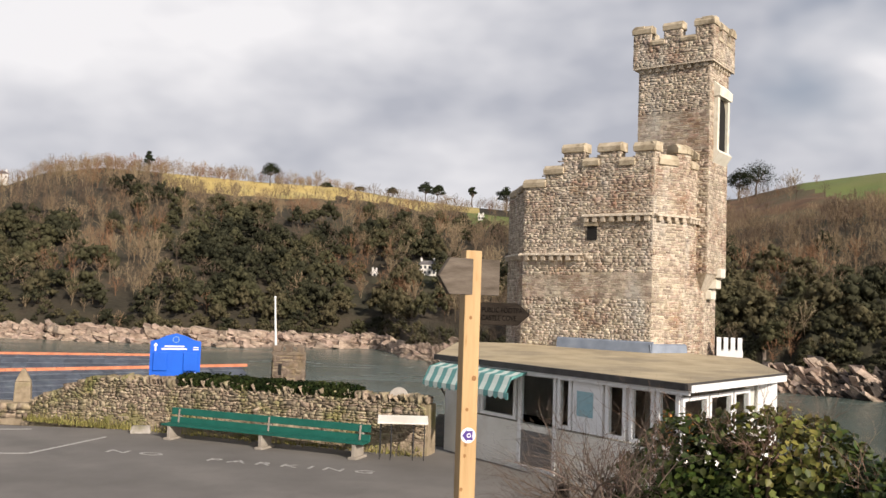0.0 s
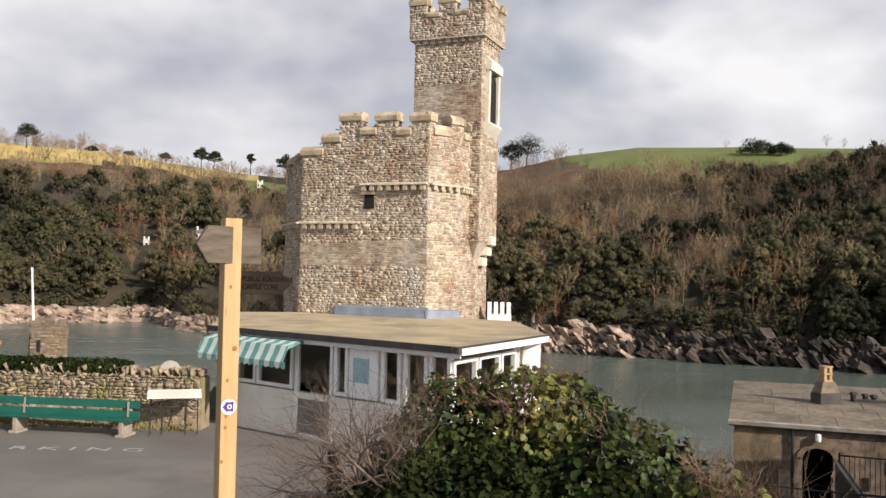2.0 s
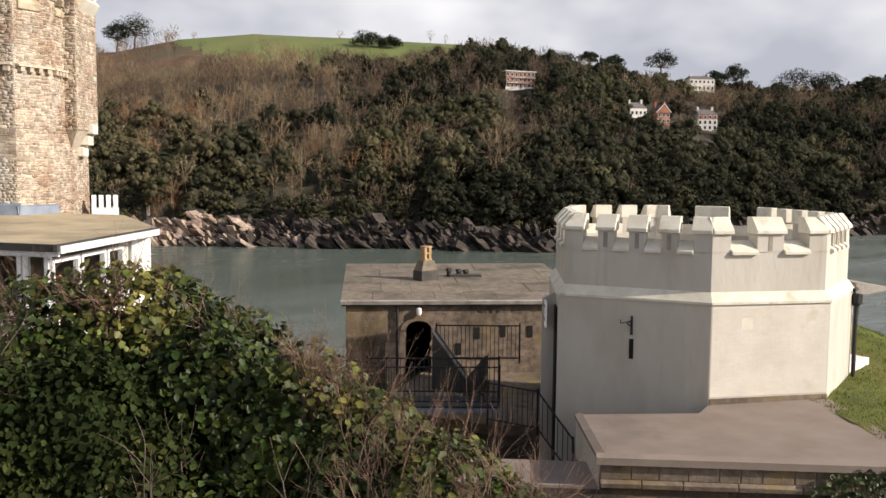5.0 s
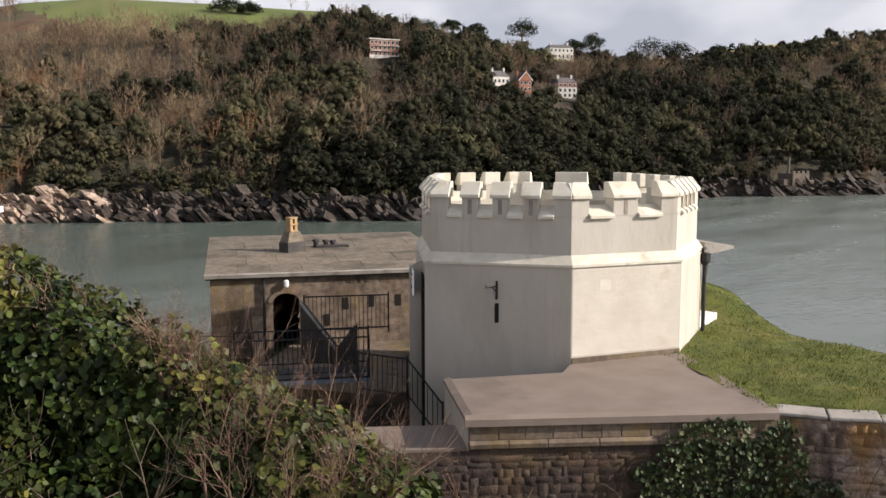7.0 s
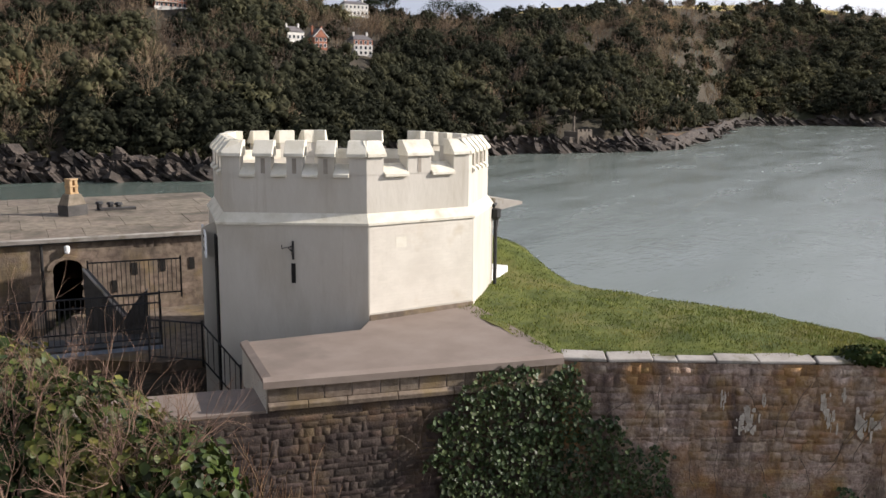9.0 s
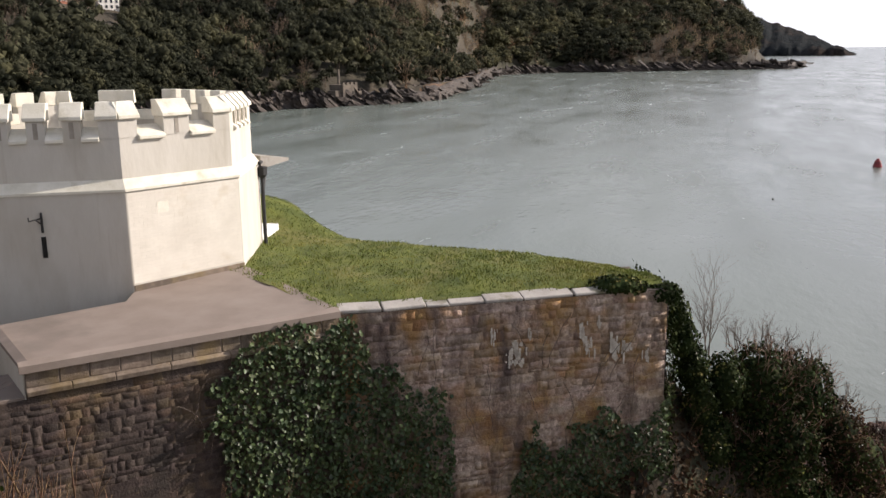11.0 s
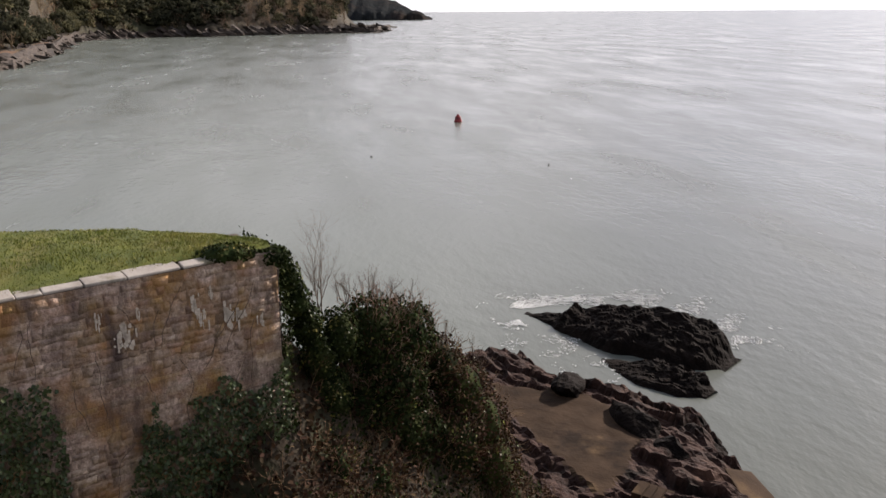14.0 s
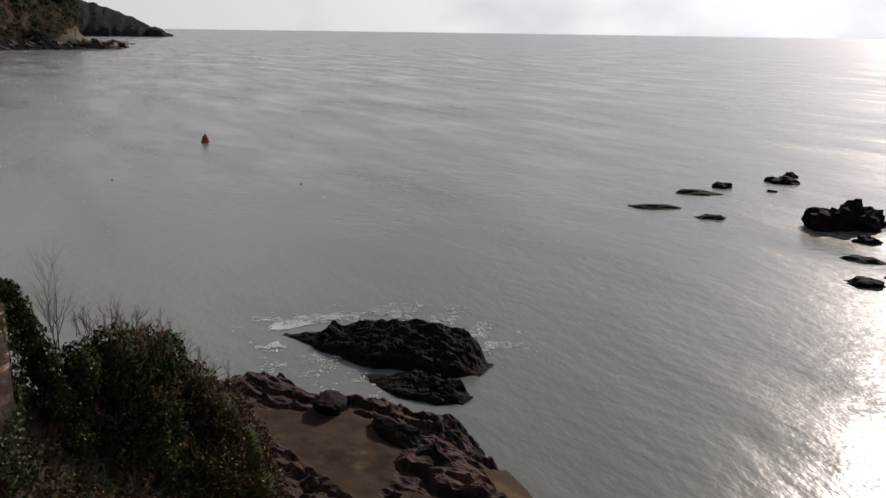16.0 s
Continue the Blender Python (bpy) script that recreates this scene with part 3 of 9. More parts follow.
AZ_S = [-45, -26, -21.5, -16.7, -12.7, -5, -3.5, -1.4, 0.8, 8, 18.7, 22.1, 28, 35, 44, 54, 62.7, 65.7, 70.7, 73.5, 75.2, 75.8, 76.2, 76.8, 77.5, 81, 84.6, 89.6, 94.4, 95.6]
R_S = [400, 383, 366, 352, 345, 353, 345, 298, 303, 275, 247, 240, 235, 229, 223, 262, 320, 330, 345, 364, 446, 474, 560, 660, 690, 738, 735, 780, 806, 990]
AZ_C = [-45, -26, -24, -21, -19, -15.5, -12, -6.8, -3.2, 1.2, 4, 10, 18, 21.7, 26, 32, 40, 44, 50, 53, 57, 62, 64.6, 68.6, 76.5, 80, 86, 89, 90.5, 91.6, 92.2, 92.6, 93, 95.6]
E_C = [6.0, 5.7, 6.6, 7.1, 7.1, 7.0, 6.87, 6.8, 6.3, 5.88, 5.7, 5.8, 6.6, 7.5, 8.0, 7.93, 7.59, 6.86, 5.74, 5.1, 4.5, 4.7, 5.3, 5.45, 5.35, 5.2, 4.2, 3.2, 2.5, 1.8, 0.9, -0.5, -0.95, -1.15]


def shore_r(az):
    return float(np.interp(az, AZ_S, R_S)) + 6 * fbm(az * 0.35, 3.1) + 3.5 * fbm(az * 0.9, 9.0)


def crest_r(az):
    near = float(np.interp(az, AZ_S, R_S)) + float(np.interp(az, [-45, 0, 20, 50, 72], [330, 330, 300, 300, 330]))
    return near if az < 62.7 else float(np.interp(az, [62.7, 66, 70, 74, 78, 84.6, 89.6, 95.6], [636, 660, 740, 860, 990, 995, 1040, 1066]))


def spit(az):
    """How far the bare low rocks of the point reach before the bank rises."""
    return float(np.interp(az, [67.5, 70, 72, 74.5, 75.8, 76.3, 77.2], [0, 8, 30, 120, 190, 110, 0]))


def hill_z(az, r):
    rs, rc = shore_r(az), crest_r(az)
    zc = 20 + rc * math.tan(radians(float(np.interp(az, AZ_C, E_C))))
    d = r - rs
    if d < 0:
        return max(-4.0, d * 0.6)
    cliff = float(np.interp(az, [-45, 5, 20, 45, 60, 95], [3.5, 4, 6.5, 6, 5, 5])) * (1 + 0.35 * fbm(az * 0.6, 5.0))
    cliff = min(cliff, max(0.5, zc))
    x, y = r * math.sin(radians(az)), r * math.cos(radians(az))
    z = cliff * min(1.0, d / 20.0) ** 0.75 - 2.2 * max(0, 1 - d / 16)
    foot = float(np.interp(az, AZ_S, R_S)) + 8 + spit(az)
    u = max(0.0, (r - foot) / (rc - foot))
    if u <= 1:
        z += (zc - cliff) * u ** 0.95 + 5 * fbm(x * 0.012, y * 0.012) * min(1, 4 * u, 6 * (1 - u) + 0.02)
    else:
        z += (zc - cliff) - (r - rc) * 0.03
    if d < 30:
        z += (2.6 * fbm(x * 0.10, y * 0.10, 1.0) + 1.0 * fbm(x * 0.3, y * 0.3)) * min(1, d / 5) * min(1, (30 - d) / 10)
    return z


def field_foot(az):
    """Share of the bank's depth above which the open green field lies."""
    return float(np.interp(az, [21.5, 24, 28, 34, 40, 46, 54], [0.92, 0.76, 0.70, 0.72, 0.80, 0.84, 0.90]))


def ground_kind(az, u, d):
    """0 woodland floor, 1 pale rock, 2 dark rock, 3 green field, 4 straw field, 5 bracken."""
    wob = 0.05 * fbm(az * 0.25, 2.0)
    if d < float(np.interp(az, [-45, 12, 20, 40, 60, 95], [6, 6, 13, 11, 8, 5])) + 7 * fbm(az * 0.5, 4.0) + 0.22 * spit(az):
        return 1 if az < 26 + 3 * fbm(d, az) else 2
    if 67.5 < az < 77.2 and d < 0.45 * spit(az):
        return 5
    if -17.5 < az < 2.2 and float(np.interp(az, [-17, -5, 2], [0.85, 0.85, 0.91])) + wob * 0.5 < u < 1.03:
        return 4
    if 1.5 < az < 5.5 and 0.76 < u < 0.90:
        return 3
    if 21.5 < az < 54 and u > field_foot(az) + wob * 0.5:
        return 3
    if 63 < az < 82 and u > 0.965:
        return 4
    if (17 < az < 25 and 0.66 + wob < u) or (-13 < az < -6 and 0.74 < u < 0.80):
        return 5
    return 0


AZ_N = np.arange(-42.0, 95.7, 0.2)
U_N = [-0.06, -0.03, 0, 0.006, 0.014, 0.022, 0.03, 0.04, 0.05, 0.062, 0.075, 0.09, 0.12, 0.16, 0.2, 0.25, 0.3, 0.36, 0.42, 0.48, 0.54, 0.6, 0.66, 0.72, 0.76, 0.80,
       0.84, 0.875, 0.9, 0.92, 0.94, 0.96, 0.98, 1.0, 1.04, 1.1, 1.3, 1.7]
hill = Build()
for az in AZ_N:
    rs, rc = shore_r(az), crest_r(az)
    for u in U_N:
        r = rs + u * (rc - rs)
        hill.v.append((r * math.sin(radians(az)), r * math.cos(radians(az)), hill_z(az, r)))
nu = len(U_N)
for i in range(len(AZ_N) - 1):
    rs, rc = shore_r(AZ_N[i]), crest_r(AZ_N[i])
    for j in range(nu - 1):
        hill.f.append((i * nu + j, (i + 1) * nu + j, (i + 1) * nu + j + 1, i * nu + j + 1))
        u = (U_N[j] + U_N[j + 1]) / 2
        hill.mi.append(ground_kind(AZ_N[i] + 0.1, u, u * (rc - rs)))
solid("ground_far_bank", hill, [M[k] for k in ("hill_floor", "shore_pale", "shore_dark", "field_green", "field_straw", "bracken")],
      "steep wooded river bank with rocky shore and fields", "hillside", kind="structure", smooth=True)

# broken rock along the far shore: a rough face with tilted slabs lying against it
cliff = Build()
LV = [-1.5, 0.0, 0.8, 1.7, 2.7, 3.8, 5.0, 6.4, 7.8]
SH = np.arange(-40.0, 95.4, 0.2)


def rock_top(az):
    return float(np.interp(az, [-45, -14, -6, 5, 15, 24, 40, 60, 75, 95], [4.6, 5.0, 4.6, 3.6, 4.4, 5.6, 4.4, 3.6, 3.0, 5.0])) * (1 + 0.5 * fbm(az * 0.55, 1.0))


for az in SH:
    rs, top = shore_r(az), rock_top(az)
    for h in LV:
        z = h * max(0.4, top / 7.8)
        a = radians(az) * rs + 1.2 * z
        r = rs - 2.0 + z * 1.1 + 2.6 * fbm(a * 0.05, z * 0.12) + 1.6 * fbm(a * 0.16, z * 0.35, 3.0)
        cliff.v.append((r * math.sin(radians(az)), r * math.cos(radians(az)), z + 0.5 * fbm(a * 0.2, z * 0.4, 7.0)))
nc = len(LV)
for i in range(len(SH) - 1):
    for j in range(nc - 1):
        cliff.f.append((i * nc + j, (i + 1) * nc + j, (i + 1) * nc + j + 1, i * nc + j + 1))
        cliff.mi.append(0 if SH[i] < 24 + 6 * fbm(SH[i], j * 0.4) else 1)
rr = np.random.default_rng(21)
for k in range(5600):
    az = rr.uniform(-34, 76.2) if k % 12 else rr.uniform(76.2, 95)
    rs, top = shore_r(az), rock_top(az)
    h = rr.uniform(0.0, 1.0) ** 1.3 * top - 0.2
    far = math.hypot(1, rs / 330)
    if 66 < az < 76.3:
        reach = rr.uniform(0, 1) * spit(az) * 0.8
    else:
        reach = 0.0
    r = rs - 2.6 + h * 1.1 + rr.uniform(-1.2, 1.2) - (rr.uniform(1, 5) if h < 0.6 else 0) + reach
    h += reach * 0.035
    dip = radians(float(np.interp(az, [-40, 8, 20, 60, 76, 95], [12, 16, 40, 44, 28, 15])) + rr.normal() * 11)
    yaw = radians(az) + rr.normal() * 0.45
    tan_ = Vector((math.cos(yaw), -math.sin(yaw), 0))
    out = Vector((-math.sin(yaw), -math.cos(yaw), 0))
    ax = (tan_ * math.cos(dip) - Vector((0, 0, 1)) * math.sin(dip)).normalized()
    up = ax.cross(out).normalized()
    if up.z < 0:
        up = -up
    big = rr.uniform(0.5, 1.0) ** 2 * far
    L, T, W = 3.4 * big * rr.uniform(0.6, 1.3), 0.5 * big * rr.uniform(0.5, 1.5), 1.9 * big * rr.uniform(0.6, 1.2)
    if az < 10:
        L, T = L * 0.75, T * 1.5
    c = Vector((r * math.sin(radians(az)), r * math.cos(radians(az)), h))
    vs = []
    for sz in (-1, 1):
        for sy in (-1, 1):
            for sx in (-1, 1):
                q = rr.uniform(0.55, 1.15, 3)
                vs.append(c + ax * (sx * L * q[0]) + out * (sy * W * q[1]) + up * (sz * T * q[2]))
    cliff.add(vs, [(0, 2, 3, 1), (4, 5, 7, 6), (0, 1, 5, 4), (2, 6, 7, 3), (0, 4, 6, 2), (1, 3, 7, 5)], 0 if az < 25 + 3 * rr.normal() else 1)
solid("ground_shore_rocks", cliff, [M["shore_pale"], M["shore_dark"]], "broken tilted rock along the far shore", "rocks", kind="structure")

# farther headland that runs out to sea
head = Build()
HA = np.arange(87.5, 98.4, 0.12)
for az in HA:
    zt = 20 + 1750 * math.tan(radians(float(np.interp(az, [87.5, 91, 92, 94.8, 96.3, 97.4, 98.2], [2.9, 2.15, 1.75, 0.75, 0.05, -0.5, -0.75]))))
    zt = max(-3, zt + 5 * fbm(az * 1.5, 7.0))
    for k, u in enumerate((0, 0.04, 0.12, 0.3, 0.5, 0.75, 1.0, 1.5)):
        r = 1640 + 220 * u + 25 * fbm(az * 2.0, k * 0.3)
        z = -3 if k == 0 else min(zt, (10 if k == 1 else 10 + (zt - 10) * (u - 0.04) / 0.96) + 6 * fbm(az * 3, k * 0.9)) if zt > 10 else min(zt, zt * u * 5)
        head.v.append((r * math.sin(radians(az)), r * math.cos(radians(az)), zt if k >= 6 else z))
for i in range(len(HA) - 1):
    for j in range(7):
        head.f.append((i * 8 + j, (i + 1) * 8 + j, (i + 1) * 8 + j + 1, i * 8 + j + 1))
head.mi = [0] * len(head.f)
solid("ground_headland", head, M["headland"], "distant grey headland running down to the sea", "headland", kind="structure", smooth=True)

# ---- far woods ----
rng = np.random.default_rng(5)


def green_proto(r, n=300):
    """A broad evergreen crown one unit high: rounded lobes under a skin of small leaf sprays."""
    lobes = []
    for i in range(17):
        t = 2.4 * i + r.uniform(-0.5, 0.5)
        g = 0.36 * math.sqrt((i + 0.3) / 17)
        lobes.append((g * math.cos(t), g * math.sin(t), 0.30 + 0.56 * (1 - (g / 0.40) ** 2) + r.uniform(-0.13, 0.10), r.uniform(0.09, 0.17)))
    v, f = [], []
    octa = np.array([(1, 0, 0), (0, 1, 0), (-1, 0, 0), (0, -1, 0), (0, 0, 1), (0, 0, -1)], float)
    for x, y, z, q in lobes:
        k = len(v)
        turn = r.uniform(0, 1.6)
        c, s_ = math.cos(turn), math.sin(turn)
        for p in octa:
            p = np.array([p[0] * c - p[1] * s_, p[0] * s_ + p[1] * c, p[2] * (1.0 if p[2] > 0 else 1.6)])
            v.append(np.array([x, y, z]) + p * q * r.uniform(0.45, 0.95))
        f += [(k + a_, k + b_, k + 4) for a_, b_ in ((0, 1), (1, 2), (2, 3), (3, 0))] + [(k + b_, k + a_, k + 5) for a_, b_ in ((0, 1), (1, 2), (2, 3), (3, 0))]
    for i in range(n):
        x, y, z, q = lobes[i % 17]
        d = r.normal(size=3)
        d[2] = abs(d[2]) * 0.9 - 0.3
        d /= np.linalg.norm(d)
        p = np.array([x, y, z]) + d * q * r.uniform(0.55, 1.3)
        a = np.cross(d, r.normal(size=3))
        a /= np.linalg.norm(a)
        b = np.cross(d, a) + 0.5 * r.normal(size=3)
        s = r.uniform(0.022, 0.046)
        k = len(v)
        v += [p - a * s - b * s * 0.7, p + a * s * 1.1 - b * s * 0.5, p + b * s]
        f.append((k, k + 1, k + 2))
    return np.array(v), np.array(f)


def bare_proto(r, n=270):
    """A leafless tree one unit high: pale forked trunk, spreading limbs and a domed haze of fine twigs."""
    v, f = [], []

    def blade(p, q, w):
        d = q - p
        a = np.cross(d, r.normal(size=3))
        a = a / (np.linalg.norm(a) + 1e-9) * w
        k = len(v)
        v.extend([p - a, p + a, q])
        f.append((k, k + 1, k + 2))

    fork = np.array([r.uniform(-0.05, 0.05), r.uniform(-0.05, 0.05), r.uniform(0.26, 0.40)])
    for _ in range(3):
        blade(np.zeros(3), fork * 1.6, 0.013)
    limbs = []
    for i in range(11):
        t = 2.4 * i + r.uniform(-0.4, 0.4)
        g = math.sqrt((i + 0.5) / 11)
        base = fork * r.uniform(0.65, 1.05)
        tip = np.array([0.30 * g * math.cos(t), 0.30 * g * math.sin(t), 0.93 - 0.34 * g * g + r.uniform(-0.06, 0.03)])
        mid = base + (tip - base) * 0.5 + np.array([0, 0, 0.03]) + r.normal(size=3) * 0.015
        blade(base, mid * 1.02, 0.0065)
        blade(mid, tip, 0.005)
        limbs += [(base, mid), (mid, tip), (mid, tip)]
    for i in range(n - 25):
        b, t = limbs[i % len(limbs)]
        p = b + (t - b) * r.uniform(0.3, 1.0)
        o = p - np.array([0, 0, 0.45])
        o = o / (np.linalg.norm(o) + 1e-6)
        q = p + (o * 0.75 + r.normal(size=3) * 0.55 + np.array([0, 0, 0.2])) * r.uniform(0.05, 0.125)
        blade(p, q, r.uniform(0.0022, 0.0052))
    return np.array(v), np.array(f)


GREEN = [green_proto(rng) for _ in range(7)]
BARE = [bare_proto(rng) for _ in range(8)]


def green_share(az, u):
    """How likely a tree is evergreen, by stretches of the hill."""
    # more bare trees past 76 degrees: paleness of haze put into the planting
    g = float(np.interp(az, [-45, -24, -16, -8, 0, 5, 15, 30, 36, 42, 50, 62, 76, 95], [0.30, 0.26, 0.30, 0.40, 0.16, 0.05, -0.18, -0.14, 0.10, 0.55, 0.80, 0.55, 0.42, 0.42]))
    band = float(np.interp(u, [0, 0.1, 0.25, 0.5, 0.7, 1.0], [0.5, 0.45, 0.28, 0.10, -0.2, -0.35]))
    if az > 38:
        band *= 0.3
    elif az > 12 and u < 0.14:
        band += 0.25
    if az < 12 and u > 0.72:
        band -= 0.5
    return g + band + 0.95 * fbm(az * 0.13 + 4, u * 2.6)


def hill_r(az, el):
    """How far off the far bank first shows at that height of view."""
    r = shore_r(az)
    while r < crest_r(az) and 20 + r * math.tan(radians(el)) > hill_z(az, r):
        r += 2.0
    return min(r, crest_r(az) - 2)


# houses stand in gaps of the wood: azimuth, height of view of the foot, half gap
HOMES = [(42.6, 4.95, 1.5), (51.4, 2.75, 0.75), (49.9, 3.1, 0.75), (54.0, 2.35, 1.0), (53.6, 4.75, 1.1), (-1.0, 1.35, 0.75), (-4.35, 1.25, 0.3), (2.3, 5.05, 0.5)]
CLEAR = [(az, hill_r(az, el), g) for az, el, g in HOMES] + [(67.5, 345, 0.6)]
greens, bares = [[] for _ in GREEN], [[] for _ in BARE]


def plant(lists, x, y, z, h, w, tone):
    # tone shifts by bearing; haze is put into it near 76 degrees
    tone += float(np.interp(math.degrees(math.atan2(x, y)), [-30, 25, 40, 62, 76, 86], [0.16, 0.16, -0.12, -0.12, 0.08, -0.05]))
    t = rng.uniform(0, 2 * math.pi)
    c, s = math.cos(t) * h * w, math.sin(t) * h * w
    lists[rng.integers(0, len(lists))].append(([[c, -s, 0, x], [s, c, 0, y], [0, 0, h, z], [0, 0, 0, 1]], min(1.0, max(0.0, tone))))


count = 0
for _ in range(42000):
    az = rng.uniform(-31, 92.4)
    rs, rc = shore_r(az), crest_r(az)
    u = rng.uniform(0.02, 1.06)
    r = rs + u * (rc - rs)
    if rng.uniform() > r / (rc + 30) * (1.0 if az < 76 else 1.6):
        continue
    kind = ground_kind(az, u, r - rs)
    z = hill_z(az, r)
    if z < 2.6 or (kind in (1, 2) and rng.uniform() > (0.10 if az < 26 else 0.25)):
        continue
    if kind in (3, 4) and not (kind == 4 and az < -7.5 and u > 0.985) and rng.uniform() > (0.012 if kind == 3 or az > 60 else 0.05):
        continue
    if kind == 5 and rng.uniform() > 0.12:
        continue
    if 67.5 < az < 77.2 and r - rs < spit(az) * 0.3:
        continue
    if any(abs(az - h[0]) < h[2] and h[1] - 65 < r < h[1] + 14 for h in CLEAR) and rng.uniform() < 0.97:
        continue
    x, y = r * math.sin(radians(az)), r * math.cos(radians(az))
    drift = 0.5 + 0.9 * fbm(x * 0.015 + 3, y * 0.015, 2.0)
    edge = 0.5 if u > 0.8 and 47 < az < 70 else 0.72 if (u > 0.9 and az > -8) or u < 0.08 else 1
    if rng.uniform() < green_share(az, u):
        plant(greens, x, y, z - 1.5, rng.choice([rng.uniform(7, 11), rng.uniform(11, 16)]) * edge * (1.25 if az > 76 else 1), rng.uniform(0.85, 1.25) * (1.2 if az > 76 else 1), 0.55 * drift + rng.uniform(-0.1, 0.5))
    else:
        plant(bares, x, y, z - 0.8, rng.uniform(9, 15.5) * edge, rng.uniform(0.85, 1.2), 0.6 * drift + rng.uniform(-0.15, 0.5))
    count += 1
    if count > 6600:
        break
# tall pale trees along the skyline behind the straw field, and a lone domed one by the pines
for _ in range(230):
    az = rng.uniform(-25, -6)
    r = crest_r(az) + rng.uniform(-14, 26) - (20 if az < -17 else 0)
    plant(bares, r * math.sin(radians(az)), r * math.cos(radians(az)), hill_z(az, r) - 1, rng.uniform(8, 13) * (1.0 if az < -14 else 0.75), rng.uniform(0.85, 1.15), rng.uniform(0.55, 1.0))
for az, h in ((21.3, 13.0), (21.0, 11.0), (3.2, 12.0), (4.4, 12.0), (-9.0, 9.0), (-6.3, 9.0)):
    r = shore_r(az) + 0.95 * (crest_r(az) - shore_r(az))
    plant(bares, r * math.sin(radians(az)), r * math.cos(radians(az)), hill_z(az, r) - 1, h, 1.35, 0.7)
# closer growth on the long slope behind the point
for _ in range(950):
    az = rng.uniform(69, 92)
    r = rng.uniform(shore_r(az) + 12 + 0.3 * spit(az), crest_r(az))
    if hill_z(az, r) > 2.8 and ground_kind(az, (r - shore_r(az)) / (crest_r(az) - shore_r(az)), r - shore_r(az)) == 0:
        plant(greens if rng.uniform() < 0.5 else bares, r * math.sin(radians(az)), r * math.cos(radians(az)), hill_z(az, r) - 2.0, rng.uniform(9, 15), rng.uniform(1.0, 1.4), rng.uniform(0.0, 0.8))
# round evergreens along the field edge
for _ in range(90):
    az = rng.uniform(30, 62)
    u = rng.uniform(-0.12, 0.02) + (field_foot(az) if az < 54 else 0.9)
    r = shore_r(az) + u * (crest_r(az) - shore_r(az))
    if any(abs(az - h[0]) < h[2] and h[1] - 70 < r < h[1] + 14 for h in CLEAR):
        continue
    plant(greens, r * math.sin(radians(az)), r * math.cos(radians(az)), hill_z(az, r) - 2.0, rng.uniform(8, 13), rng.uniform(1.0, 1.3), rng.uniform(0.1, 0.6))
# dark growth closing the foot of the bank behind the white tower
for _ in range(330):
    az = rng.uniform(37, 62)
    r = shore_r(az) + rng.uniform(10, 60)
    if 67.5 < az < 77.2 or any(abs(az - h[0]) < h[2] and h[1] - 65 < r < h[1] + 14 for h in CLEAR):
        continue
    plant(greens, r * math.sin(radians(az)), r * math.cos(radians(az)), hill_z(az, r) - 1.5, rng.uniform(6, 11), rng.uniform(1.0, 1.4), rng.uniform(0.0, 0.35))
# low growth above the rocks
for _ in range(480):
    az = rng.uniform(-30, 66)
    r = shore_r(az) + rng.uniform(6, 18)
    plant(greens, r * math.sin(radians(az)), r * math.cos(radians(az)), hill_z(az, r) - 1.0, rng.uniform(3, 6.5), rng.uniform(1.0, 1.5), rng.uniform(0.1, 1.0))


def wood_mesh(name, protos, lists, material):
    chunks, tones = [], []
    for (pv, pf), ms in zip(protos, lists):
        if not ms:
            continue
        mats = np.array([m for m, _ in ms])
        v = np.einsum("kij,nj->kni", mats[:, :3, :3], pv) + mats[:, None, :3, 3]
        f = (pf[None] + (np.arange(len(mats)) * len(pv))[:, None, None]).reshape(-1, 3)
        chunks.append((v.reshape(-1, 3), f))
        tones.append(np.repeat([t for _, t in ms], len(pv)))
    me = raw_mesh(name, *joined(chunks), material, smooth=True)
    at = me.attributes.new("tone", "FLOAT", "POINT")
    at.data.foreach_set("value", np.concatenate(tones).astype(np.float32))
    return me


tagged(new("evergreen_wood", wood_mesh("evergreen_wood", GREEN, greens, M["wood_green"])), "dark evergreen trees covering the steep far bank", "woodland", kind="stuff")
tagged(new("bare_wood", wood_mesh("bare_wood", BARE, bares, M["wood_bare"])), "leafless grey-brown winter trees on the far bank", "woodland", kind="stuff")

# ---- near ground ----


def away(x, y, x0, y0, x1, y1):
    return math.hypot(max(x0 - x, 0, x - x1), max(y0 - y, 0, y - y1))


